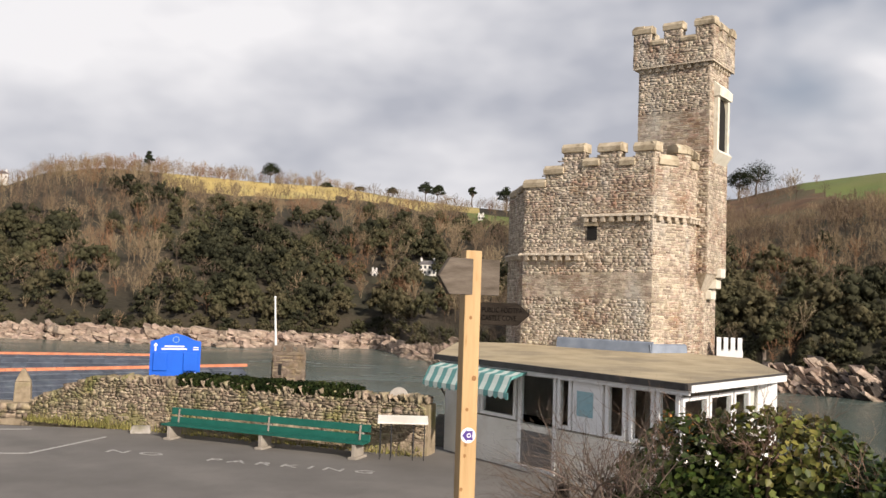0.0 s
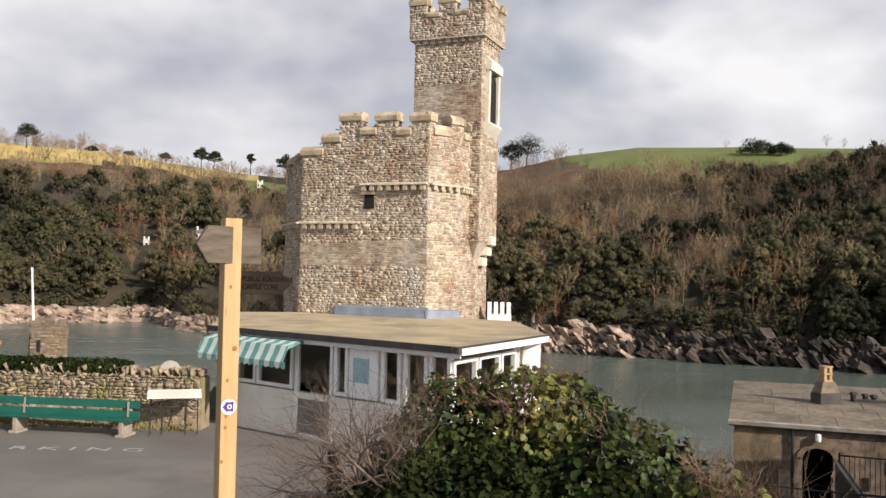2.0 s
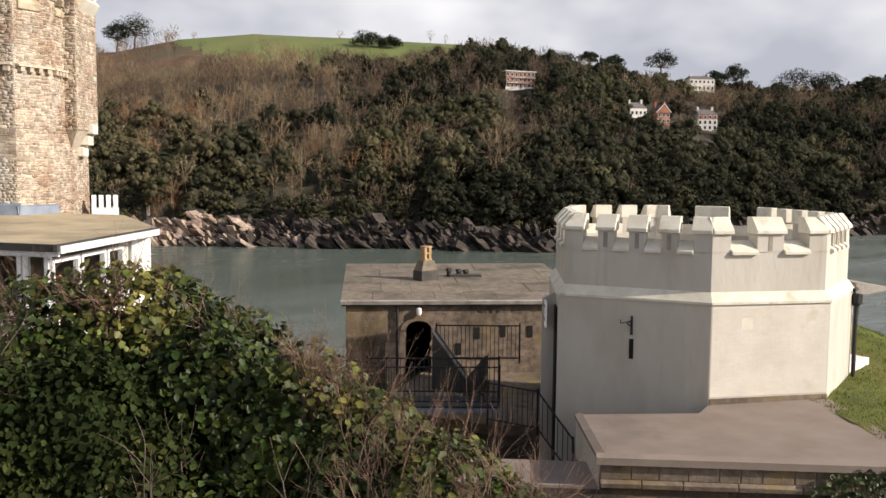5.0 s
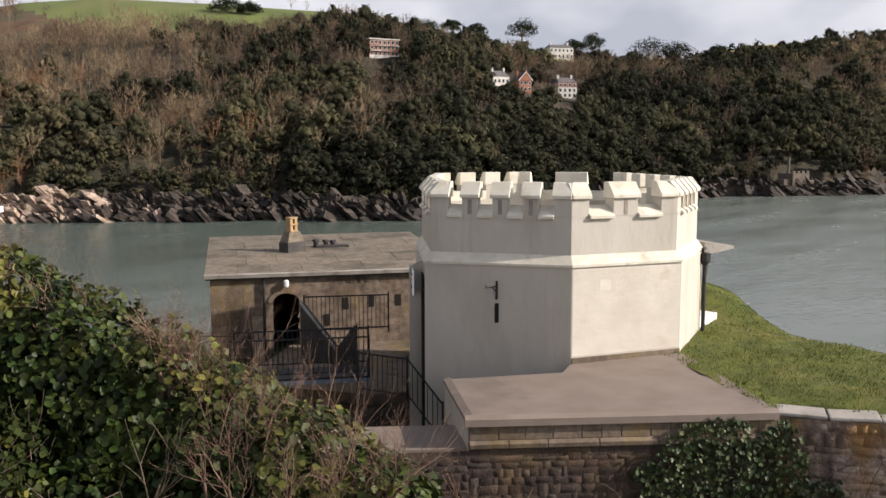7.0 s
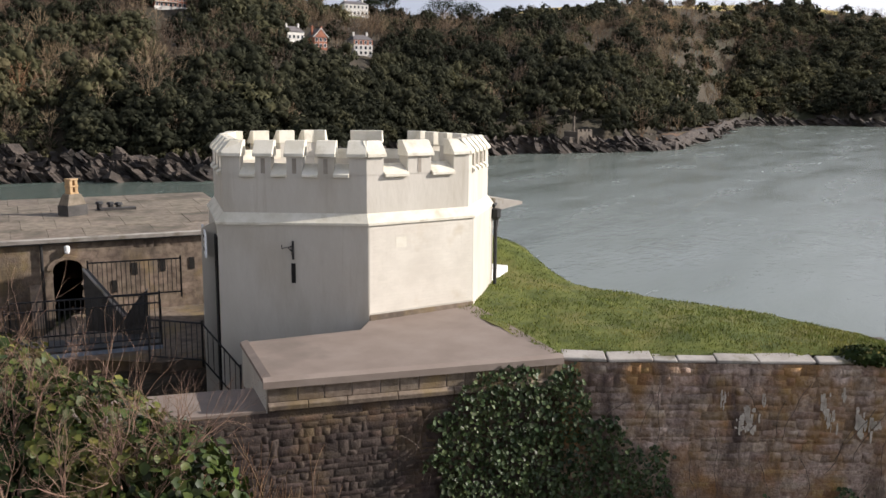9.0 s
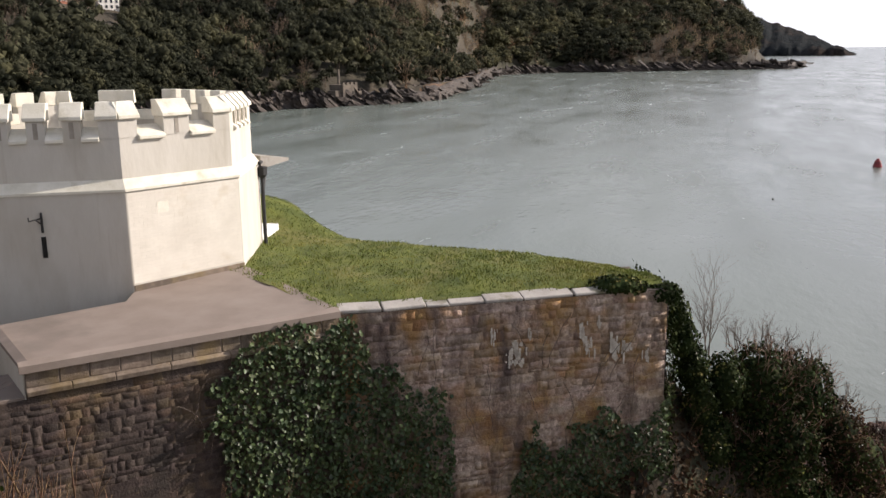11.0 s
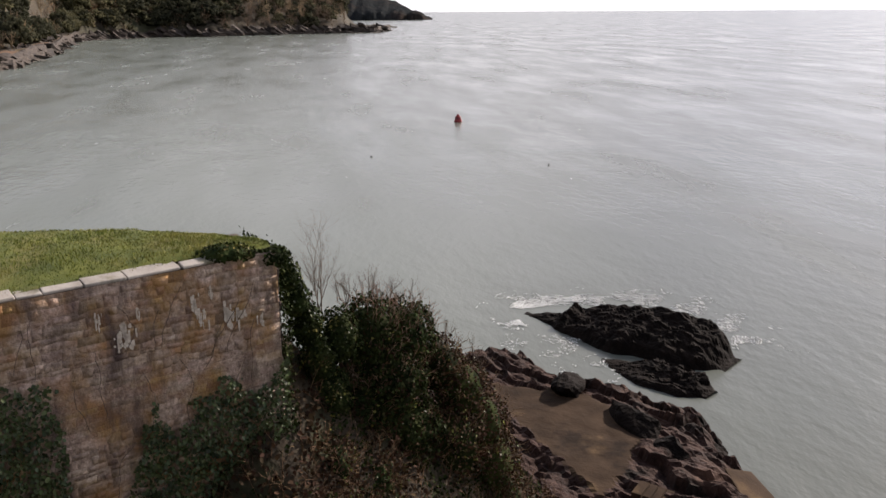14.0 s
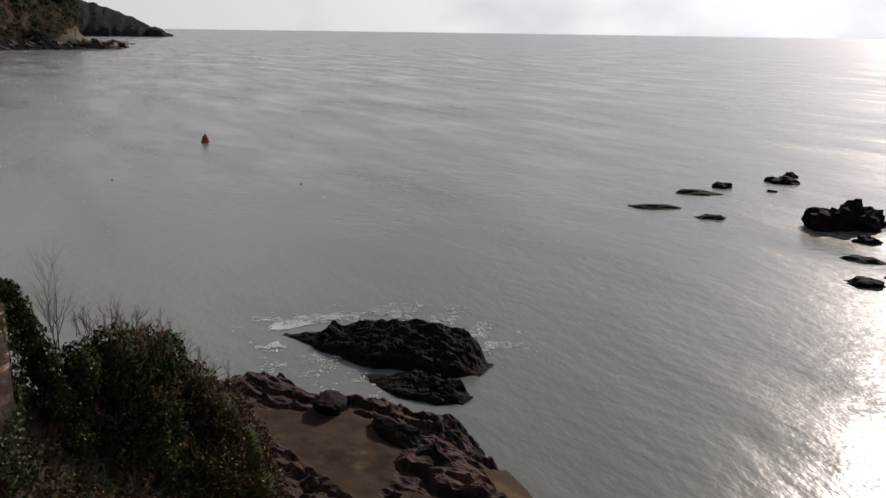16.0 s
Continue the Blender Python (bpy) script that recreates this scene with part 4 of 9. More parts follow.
def near_z(x, y):
    r = math.hypot(x, y + 0.3)
    bank = 18.35 - 0.62 * max(0, r - 1.6)
    az = math.degrees(math.atan2(x, y))
    if 60 < az < 180:
        bank = 18.35 - 0.95 * max(0, r - 1.2)
    behind = 18.35 if y < -0.5 and x < 0.5 else 18.35 - 1.2 * math.hypot(max(0, y + 0.5), max(0, x - 0.5))
    road = 15.97 - 1.3 * away(x, y, -60, 9.5, 6.5, 25.6)
    cafe = 15.97 - 1.4 * away(x, y, 0, 14, 9.0, 32)
    yard = 12.6 - 1.2 * away(x, y, 14.5, 17, 26, 26.5)
    pit = 7.0 - 1.2 * away(x, y, 8, 2, 19, 15)
    k = min(1, max(0, ((x - 22.8) * 3.4 - (y - 1.2) * 8.5) / 83.8))
    foot = 12.2 - 7.4 * k - 1.25 * math.hypot(x - 22.8 - 3.4 * k, y - 1.2 + 8.5 * k)
    z = max(bank, behind, road, cafe, yard, pit, foot, -4.0)
    flat = (z == road or z == cafe) and z > 15.9
    return z + (0 if flat else 0.18 * fbm(x * 0.5, y * 0.5) + 0.35 * fbm(x * 0.15, y * 0.15))


land = Build()
GX, GY = np.arange(-70, 56, 0.7), np.arange(-60, 62, 0.7)
for x in GX:
    for y in GY:
        land.v.append((x, y, near_z(x, y)))
ng = len(GY)
for i in range(len(GX) - 1):
    for j in range(ng - 1):
        land.f.append((i * ng + j, (i + 1) * ng + j, (i + 1) * ng + j + 1, i * ng + j + 1))
land.mi = [0] * len(land.f)
solid("ground", land, M["earth"], "dark earth and rough turf of a coastal bank", "ground", kind="structure", smooth=True)

road = Build()
road.prism([(-60, 9.3), (5.4, 9.3), (5.4, 16), (0.3, 24.4), (-1.5, 25.6), (-60, 27)], 15.6, 16.0)
solid("road", road, M["asphalt"], "worn grey asphalt car park with faded white marks", "road", kind="structure")

# ---- stone pieces ----


def stone_proto(r, d=1.0):
    """A rough flat-faced block one unit wide and high, its face standing d forward. Axes: x along, y out, z up."""
    j = lambda s: r.uniform(-s, s)
    back = [(-0.5 + j(.10), 0, -0.5 + j(.16)), (0.0 + j(.2), 0, -0.5 + j(.10)), (0.5 + j(.10), 0, -0.5 + j(.16)), (0.5 + j(.10), 0, 0.5 + j(.16)), (0.0 + j(.2), 0, 0.5 + j(.10)), (-0.5 + j(.10), 0, 0.5 + j(.16))]
    tilt, lean = j(.35), j(.35)
    front = [(x * 0.98, d * (0.8 + tilt * x + lean * z + j(.18)), z * 0.96) for x, y, z in back]
    f = [(i, (i + 1) % 6, 6 + (i + 1) % 6, 6 + i) for i in range(6)] + [(6, 7, 10, 11), (7, 8, 9, 10)]
    return np.array(back + front), np.array(f)


STONES = [stone_proto(rng) for _ in range(16)]


def stone_places(o, u, n, width, z0, z1, long, high, depth, skip=None, r=rng, gap=0.006, slope=None, tilt=0.09, neat=0.0):
    """Poses of stones laid in uneven courses on a wall face. o: plan start, u along, n outwards."""
    out, z, row = [], z0, 0
    while z < z1 - 0.3 * high:
        h = high * (1 + (r.uniform(0.5, 1.55) - 1) * (1 - neat * 0.7))
        x = -r.uniform(0, long * 0.5)
        while x < width:
            w = long * r.uniform(0.3, 1.0) * (1.9 if r.uniform() < 0.25 else 1)
            a, b = max(0.0, x), min(width, x + w)
            x += w
            if b - a < 0.05:
                continue
            hh = h * (1 + (r.uniform(0.6, 1.35) - 1) * (1 - neat))
            cx, cz = (a + b) / 2, z + h / 2 + r.uniform(-0.12, 0.12) * h * (1 - neat)
            top = z1 if slope is None else slope(cx)
            if cz + hh / 2 > top + 0.03 or (skip and skip(cx, cz)):
                continue
            p = (o[0] + u[0] * cx, o[1] + u[1] * cx)
            t = r.uniform(-tilt, tilt)
            sx, sz, sy = (b - a) - gap, hh - gap, depth * r.uniform(0.3, 1.4)
            m = np.eye(4)
            m[:3, 0] = np.array([u[0] * math.cos(t), u[1] * math.cos(t), math.sin(t)]) * sx
            m[:3, 1] = np.array([n[0], n[1], 0]) * sy
            m[:3, 2] = np.array([-u[0] * math.sin(t), -u[1] * math.sin(t), math.cos(t)]) * sz
            m[:3, 3] = (p[0], p[1], cz)
            out.append(m)
        z += h
    return out


def lay_stones(parent, poses, material, pick=None, limit=300, name="stone"):
    """The stones that pick chooses become parts, up to the limit; the others one joined part."""
    LATE.append((parent, poses, material, pick, limit, name))


LATE = []


def lay_late():
    for parent, poses, material, pick, limit, name in LATE:
        meshes = [raw_mesh(name, v, f, material) for v, f in STONES]
        near = [m for m in poses if pick is None or pick(m[0, 3], m[1, 3], m[2, 3])][:limit]
        ids = {id(m) for m in near}
        inv = parent.matrix_basis.inverted()
        for i, m in enumerate(near):
            ob = new(name, meshes[i % len(meshes)])
            ob.parent = parent
            ob.matrix_basis = inv @ Matrix([list(row) for row in m])
        rest = [m for m in poses if id(m) not in ids]
        if rest:
            chunks = []
            for k, (v, f) in enumerate(STONES):
                ms = np.array(rest[k::len(STONES)])
                if len(ms) == 0:
                    continue
                vv = np.einsum("kij,nj->kni", ms[:, :3, :3], v) + ms[:, None, :3, 3]
                chunks.append((vv.reshape(-1, 3), (f[None] + (np.arange(len(ms)) * len(v))[:, None, None]).reshape(-1, 4)))
            ob = new(name + "work", raw_mesh(name + "work", *joined(chunks), material))
            ob.parent = parent
            ob["kind"] = "stuff"


def unit(a, b):
    d = math.hypot(b[0] - a[0], b[1] - a[1])
    return ((b[0] - a[0]) / d, (b[1] - a[1]) / d), d


# ---- stone tower ----
tower = thing("stone_tower", "tall rubble-stone tower with stepped battlements and corner turret", "tower")
TA = (6.34, 27.3)                      # near corner
TL, TRD = (-0.81, 0.586), (0.90, 0.435)
TB = (TA[0] + TL[0] * 4.55, TA[1] + TL[1] * 4.55)   # end of the long face
TC = (TA[0] + TRD[0] * 1.25, TA[1] + TRD[1] * 1.25)
TD = (8.35, 28.9)
TE = (9.2, 30.4)
RING = [TA, TC, TD, TE, (8.4, 33.2), (5.4, 34.4), (2.3, 32.0), TB]
wall_top = 23.7
body = Build()
body.prism(RING, 13.0, wall_top)
part("wall", body, M["tower_mortar"], tower)


def face(a, b):
    u, d = unit(a, b)
    return u, (u[1], -u[0]), d


def corbel_row(parent, a, b, s0, s1, z, n, w=0.14, h=0.14, out=0.16, flip=False):
    u, o, d = face(a, b)
    if flip:
        o = (-o[0], -o[1])
    for i in range(n):
        s = s0 + (s1 - s0) * (i + 0.5) / n
        bb = Build()
        bb.profile([(-0.02, z - h), (out * 0.8, z - h), (out * 0.85, z), (-0.02, z)], a, u, o, s - w / 2, s + w / 2)
        part("corbel", bb, M["corbel_stone"], parent, bevel=0.01)
    led = Build()
    led.profile([(-0.02, z), (out, z), (out * 0.9, z + 0.05), (-0.02, z + 0.10)], a, u, o, s0, s1)
    part("corbel_ledge", led, M["tower_mortar"], parent)


def coped_block(parent, a, b, s0, s1, z0, z1, thick=0.42, cope=0.16, over=0.06, name="merlon", flip=False):
    """A merlon or crenel sill: stone block with an overhanging, sloped coping."""
    u, o, d = face(a, b)
    if flip:
        o = (-o[0], -o[1])
    if z1 - cope > z0 + 0.02:
        blk = Build()
        blk.profile([(0.0, z0), (0.0, z1 - cope), (-thick, z1 - cope), (-thick, z0)], a, u, o, s0 - (0.05 if name == "crenel_sill" else 0), s1 + (0.05 if name == "crenel_sill" else 0))
        mer = part(name, blk, M["tower_mortar"], parent)
    else:
        mer = parent
    cp = Build()
    cp.profile([(over, z1 - cope), (over + 0.02, z1 - cope * 0.45), (-0.05, z1), (-thick - over, z1), (-thick - over, z1 - cope)], a, u, o, s0 - over, s1 + over)
    part("coping_stone", cp, M["dressed_stone"], mer, bevel=0.015)


# long face: stepped parapet, rising towards the near corner
LW = 4.55
for s0, s1, z in ((3.82, 4.55, 24.07), (3.16, 3.78, 24.48), (2.42, 3.12, 25.15), (1.15, 1.84, 25.10)):
    coped_block(tower, TA, TB, s0, s1, wall_top, z, cope=0.30, flip=True)
for s0, s1, z in ((1.90, 2.36, 24.66), (0.68, 1.09, 24.60)):
    coped_block(tower, TA, TB, s0, s1, wall_top, z, cope=0.28, flip=True, name="crenel_sill")
coped_block(tower, TA, TB, -0.02, 0.62, wall_top, 25.04, cope=0.30, flip=True)
coped_block(tower, TA, TC, 0.0, 0.16, wall_top, 25.03, cope=0.30)
coped_block(tower, TA, TC, 0.22, 0.86, wall_top, 24.66, cope=0.34, name="crenel_sill")
coped_block(tower, TA, TC, 0.92, 1.25, wall_top, 25.03, cope=0.30)
coped_block(tower, TC, TD, 0.0, 0.3, wall_top, 25.03, cope=0.30)
coped_block(tower, TC, TD, 0.35, 0.7, wall_top, 24.60, cope=0.28, name="crenel_sill")
coped_block(tower, TC, TD, 0.75, 1.05, wall_top, 24.95, cope=0.30)
corbel_row(tower, TA, TB, 0.02, 2.35, 22.74, 8, 0.15, 0.17, 0.18, flip=True)
corbel_row(tower, TA, TB, 2.36, 4.5, 21.52, 7, 0.15, 0.17, 0.18, flip=True)
corbel_row(tower, RING[6], TB, 0.05, 2.0, 21.52, 6)
for s0, s1, z in ((0.25, 0.85, 23.9), (1.15, 1.75, 23.95)):
    coped_block(tower, RING[6], TB, s0, s1, wall_top - 0.2, z, cope=0.28)
corbel_row(tower, TA, TC, 0.05, 1.25, 22.72, 4)
corbel_row(tower, TC, TD, 0.05, 1.05, 22.72, 5)
# small square window in the long face
u, o, d = face(TA, TB)
o = (-o[0], -o[1])
win = Build()
win.profile([(0.035, 22.0), (0.035, 22.46), (-0.1, 22.46), (-0.1, 22.0)], TA, u, o, 1.87, 2.21)
part("window", win, M["dark_opening"], tower, "small dark square window opening")
lint = Build()
lint.profile([(0.10, 22.45), (0.10, 22.57), (-0.1, 22.57), (-0.1, 22.45)], TA, u, o, 1.8, 2.3)
part("lintel", lint, M["dressed_stone"], tower)

STEPS = ((3.82, 4.55, 23.77), (3.16, 3.82, 24.18), (2.36, 3.16, 24.85), (1.86, 2.36, 24.38), (1.12, 1.86, 24.80), (0.64, 1.12, 24.32), (-0.1, 0.64, 24.74))
face_l = stone_places(TA, TL, (-TL[1] * -1 * -1, TL[0]), 4.55, 17.8, 24.9, 0.22, 0.066, 0.009, slope=lambda s: max([z for a_, b_, z in STEPS if a_ <= s <= b_] + [23.7]), skip=lambda x, z: 1.83 < x < 2.25 and 21.95 < z < 22.6)
nl = (-0.586, -0.81)
for m in face_l:
    m[:3, 1] = np.array([nl[0], nl[1], 0]) * np.linalg.norm(m[:3, 1])
u, n, d = face(TA, TC)
face_r = stone_places(TA, u, n, d, 17.8, 24.8, 0.22, 0.066, 0.010, slope=lambda s: 24.32 if 0.2 < s < 0.9 else 24.73)
u, n, d = face(TC, TD)
face_r += stone_places(TC, u, n, d, 17.8, 24.8, 0.22, 0.066, 0.010, slope=lambda s: 24.32 if 0.32 < s < 0.72 else 24.65)
u, n, d = face(TD, TE)
face_r += stone_places(TD, u, n, d, 17.8, wall_top + 0.2, 0.22, 0.066, 0.010)
u, n, d = face(RING[6], TB)
face_r += stone_places(RING[6], u, n, d, 17.8, wall_top - 0.1, 0.22, 0.066, 0.010)
lay_stones(tower, face_l + face_r, M["tower_stone"], lambda x, y, z: 20.2 < z < 23.0)

# turret on the corner
TT = (8.28, 28.25)
UL, UR = (-0.81, 0.586), (0.586, 0.81)
WT, DT = 2.42, 1.75
tq = [TT, (TT[0] + UR[0] * DT, TT[1] + UR[1] * DT), (TT[0] + UR[0] * DT + UL[0] * WT, TT[1] + UR[1] * DT + UL[1] * WT), (TT[0] + UL[0] * WT, TT[1] + UL[1] * WT)]
tur = Build()
grow = lambda q, g: [(p[0] + (-UL[0] if i in (0, 1) else UL[0]) * g + (-UR[0] if i in (0, 3) else UR[0]) * g, p[1] + (-UL[1] if i in (0, 1) else UL[1]) * g + (-UR[1] if i in (0, 3) else UR[1]) * g) for i, p in enumerate(q)]
tur.prism(tq, 21.05, 28.6)
tur.prism(grow(tq, -0.5), 20.2, 21.05, grow(tq, -0.02))
turret = part("turret", tur, M["tower_mortar"], tower)
cap = Build()
tq2 = grow(tq, 0.15)
cap.prism(tq2, 27.8, 28.6)
part("parapet", cap, M["tower_mortar"], tower)
corbel_row(tower, tq[0], tq[3], 0.0, WT, 27.82, 9, 0.13, 0.15, 0.1, flip=True)
corbel_row(tower, tq[0], tq[1], 0.0, DT, 27.82, 7, 0.11, 0.15, 0.1)
for a, b, w, fl in ((tq2[0], tq2[3], WT + 0.30, True), (tq2[0], tq2[1], DT + 0.30, False), (tq2[3], tq2[2], DT + 0.30, True), (tq2[1], tq2[2], WT + 0.30, False)):
    for k in range(3):
        c = w * (0.11 + 0.39 * k)
        coped_block(tower, a, b, c - w * 0.11, c + w * 0.11, 28.5, 29.24, 0.34, 0.27, 0.04, flip=fl)
    for k in range(2):
        c = w * (0.305 + 0.39 * k)
        coped_block(tower, a, b, c - w * 0.085, c + w * 0.085, 28.4, 28.74, 0.34, 0.2, 0.03, name="crenel_sill", flip=fl)
st = []
for a, b, fl in ((tq[0], tq[3], True), (tq[0], tq[1], False)):
    u, n, d = face(a, b)
    n = (-n[0], -n[1]) if fl else n
    st += stone_places(a, u, n, d, 21.05, 27.75, 0.21, 0.064, 0.009)
for a, b, fl in ((tq2[0], tq2[3], True), (tq2[0], tq2[1], False)):
    u, n, d = face(a, b)
    n = (-n[0], -n[1]) if fl else n
    st += stone_places(a, u, n, d, 27.85, 28.62, 0.21, 0.064, 0.009)
for a, b, fl, w in ((tq2[0], tq2[3], True, WT + 0.30), (tq2[0], tq2[1], False, DT + 0.30)):
    u, n, d = face(a, b)
    n = (-n[0], -n[1]) if fl else n
    for k in range(3):
        c = w * (0.11 + 0.39 * k)
        st += stone_places((a[0] + u[0] * (c - w * 0.11), a[1] + u[1] * (c - w * 0.11)), u, n, w * 0.22, 28.58, 28.96, 0.2, 0.066, 0.010)
lay_stones(turret, st, M["tower_stone"], lambda x, y, z: z > 25.0)
# arched belfry window in its dressed frame
u, n, d = face(tq[0], tq[1])
fr = Build()
fr.profile([(0.12, 25.02), (0.14, 26.92), (0.20, 27.04), (0.0, 27.22), (0.0, 24.82)], tq[0], u, n, 0.38, 0.55)
fr.profile([(0.12, 25.02), (0.14, 26.92), (0.20, 27.04), (0.0, 27.22), (0.0, 24.82)], tq[0], u, n, 1.35, 1.52)
fr.profile([(0.20, 26.77), (0.22, 27.04), (0.0, 27.27), (0.0, 26.77)], tq[0], u, n, 0.34, 1.56)
fr.profile([(0.14, 25.04), (0.22, 24.94), (0.0, 24.62), (0.0, 25.04)], tq[0], u, n, 0.34, 1.56)
frame_ob = part("belfry_window", fr, M["cream_stone"], tower, "pale dressed stone frame of an arched window")
op = Build()
ring = [(0.58, 25.08), (1.32, 25.08)] + [(0.95 + 0.37 * math.cos(t), 26.37 + 0.37 * math.sin(t)) for t in np.linspace(0, math.pi, 9)]
op.v = [(tq[0][0] + u[0] * s + n[0] * 0.055, tq[0][1] + u[1] * s + n[1] * 0.055, z) for s, z in ring]
op.f, op.mi = [tuple(range(len(ring)))], [0]
part("opening", op, M["dark_opening"], frame_ob)
# corbelled stone spout low on the stair side
sp = Build()
for k, (z, q) in enumerate(((20.95, 0.5), (20.6, 0.36), (20.25, 0.2))):
    sp.profile([(-0.1, z), (q, z), (q, z + 0.3), (-0.1, z + 0.3)], TD, face(TD, TE)[0], face(TD, TE)[1], 0.35, 0.95)
part("corbelled_spout", sp, M["cream_stone"], tower, bevel=0.03)

# ---- cafe ----
CA, CB, CC = (4.77, 17.40), (8.08, 21.15), (-0.15, 24.1)
Z_R = 18.5
cafe = thing("cafe", "low white cafe with flat gritty roof and glazed front", "building")
rf = Build()
roof_ring = [CA, CB, (8.9, 26.2), (5.2, 30.2), (0.6, 30.0), CC]
ux = unit(CC, CA)[0]
rf.prism(roof_ring, Z_R - 0.06, [Z_R, Z_R, Z_R + 0.06, Z_R + 0.1, Z_R + 0.1, Z_R])
roof = part("roof", rf, M["roof_grit"], cafe, "flat roof covered with tan grit")


def inset(ring, g):
    """A plan polygon moved inwards by g (anticlockwise ring)."""
    out, n = [], len(ring)
    for i in range(n):
        p, a, b = Vector(ring[i]), Vector(ring[i - 1]), Vector(ring[(i + 1) % n])
        d1, d2 = (p - a).normalized(), (b - p).normalized()
        n1, n2 = Vector((-d1.y, d1.x)), Vector((-d2.y, d2.x))
        q = (n1 + n2)
        q *= g / max(0.2, 1 + n1.dot(n2))
        out.append((p.x + q.x, p.y + q.y))
    return out


fas = Build()
for a, b in ((CC, CA), (CA, CB)):
    u, n, d = face(a, b)
    fas.profile([(0.02, Z_R - 0.12), (0.02, Z_R + 0.02), (-0.05, Z_R + 0.02), (-0.05, Z_R - 0.12)], a, u, n, -0.02, d + 0.02)
part("roof_edge", fas, M["bitumen"], cafe, "black felt roof edge")
fas2 = Build()
for a, b, g in ((CC, CA, -0.1), (CA, CB, 0.04)):
    u, n, d = face(a, b)
    fas2.profile([(g, Z_R - (0.16 if g > 0 else 0.22)), (g, Z_R - (0.02 if g > 0 else 0.13)), (g - 0.05, Z_R - (0.02 if g > 0 else 0.13)), (g - 0.05, Z_R - (0.16 if g > 0 else 0.22))], a, u, n, 0.1, d - 0.05)
part("fascia", fas2, M["white_paint"], cafe, "white painted fascia board")
body_ring = inset([CA, (7.45, 20.5), (8.3, 25.5), (5.0, 29.8), (0.8, 29.6), CC], 0.3)
FA, FC = body_ring[0], body_ring[5]
uF, nF, dF = face(FC, FA)
# rear and side walls, and the low wall under the windows
ring_in = [body_ring[1], body_ring[2], body_ring[3], body_ring[4], FC]
for a, b in zip(ring_in[:-1], ring_in[1:]):
    u, n, d = face(a, b)
    w = Build().profile([(0, 15.9), (0, Z_R - 0.07), (-0.2, Z_R - 0.07), (-0.2, 15.9)], a, u, n, 0, d)
    part("wall", w, M["cafe_wall"], cafe, "off-white rendered wall")
u2, n2, d2 = face(FA, body_ring[1])
w = Build().profile([(0, 15.9), (0, 17.1), (-0.2, 17.1), (-0.2, 15.9)], FC, uF, nF, 0, dF)
part("wall", w, M["cafe_wall"], cafe, "off-white rendered low wall")
w = Build().profile([(0, 17.1), (0, Z_R - 0.1), (-0.2, Z_R - 0.1), (-0.2, 17.1)], FC, uF, nF, 0, 0.75)
part("wall", w, M["cafe_wall"], cafe)
w = Build().profile([(0, 15.9), (0, 16.8), (-0.2, 16.8), (-0.2, 15.9)], FA, u2, n2, 0, d2)
part("wall", w, M["cafe_wall"], cafe)
fl = Build()
fl.prism(inset([FA] + ring_in, 0.05), 15.9, 16.02)
part("floor", fl, M["concrete"], cafe)
# door, windows with frames along the front
KF = dF / 8.7
SPANS = [(a_ * KF, b_ * KF, k_) for a_, b_, k_ in ((0.8, 1.65, 1), (1.7, 3.2, 1), (3.3, 4.75, 2), (4.8, 5.3, 0), (5.35, 6.35, 3), (6.45, 7.1, 0), (7.2, 7.95, 0), (8.0, 8.65, 0))]
for s0, s1, kind in SPANS:
    zb = 16.05 if kind == 2 else 17.15
    fr = Build()
    if kind == 3:
        fr.profile([(0.02, zb), (0.02, Z_R - 0.2), (-0.06, Z_R - 0.2), (-0.06, zb)], FC, uF, nF, s0, s1)
        part("panel", fr, M["white_paint"], cafe, "white boarded panel")
        continue
    for x0, x1 in ((s0, s0 + 0.09), (s1 - 0.09, s1)):
        fr.profile([(0.03, zb), (0.03, Z_R - 0.18), (-0.08, Z_R - 0.18), (-0.08, zb)], FC, uF, nF, x0, x1)
    for z0, z1 in ((zb, zb + 0.08), (Z_R - 0.26, Z_R - 0.18)):
        fr.profile([(0.03, z0), (0.03, z1), (-0.08, z1), (-0.08, z0)], FC, uF, nF, s0 + 0.09, s1 - 0.09)
    wo = part("door" if kind == 2 else "window", fr, M["white_paint"], cafe, "white framed glazed door" if kind == 2 else "")
    if kind == 2:
        pn = Build()
        pn.profile([(0.0, 16.15), (0.0, 16.95), (-0.04, 16.95), (-0.04, 16.15)], FC, uF, nF, s0 + 0.1, s1 - 0.1)
        part("lower_panel", pn, M["door_grey"], wo)
    gl = Build()
    gl.profile([(-0.02, 17.0 if kind == 2 else zb + 0.08), (-0.02, Z_R - 0.26), (-0.03, Z_R - 0.26), (-0.03, 17.0 if kind == 2 else zb + 0.08)], FC, uF, nF, s0 + 0.09, s1 - 0.09)
    g = part("pane", gl, M["glass"], wo)
    g.visible_shadow = False
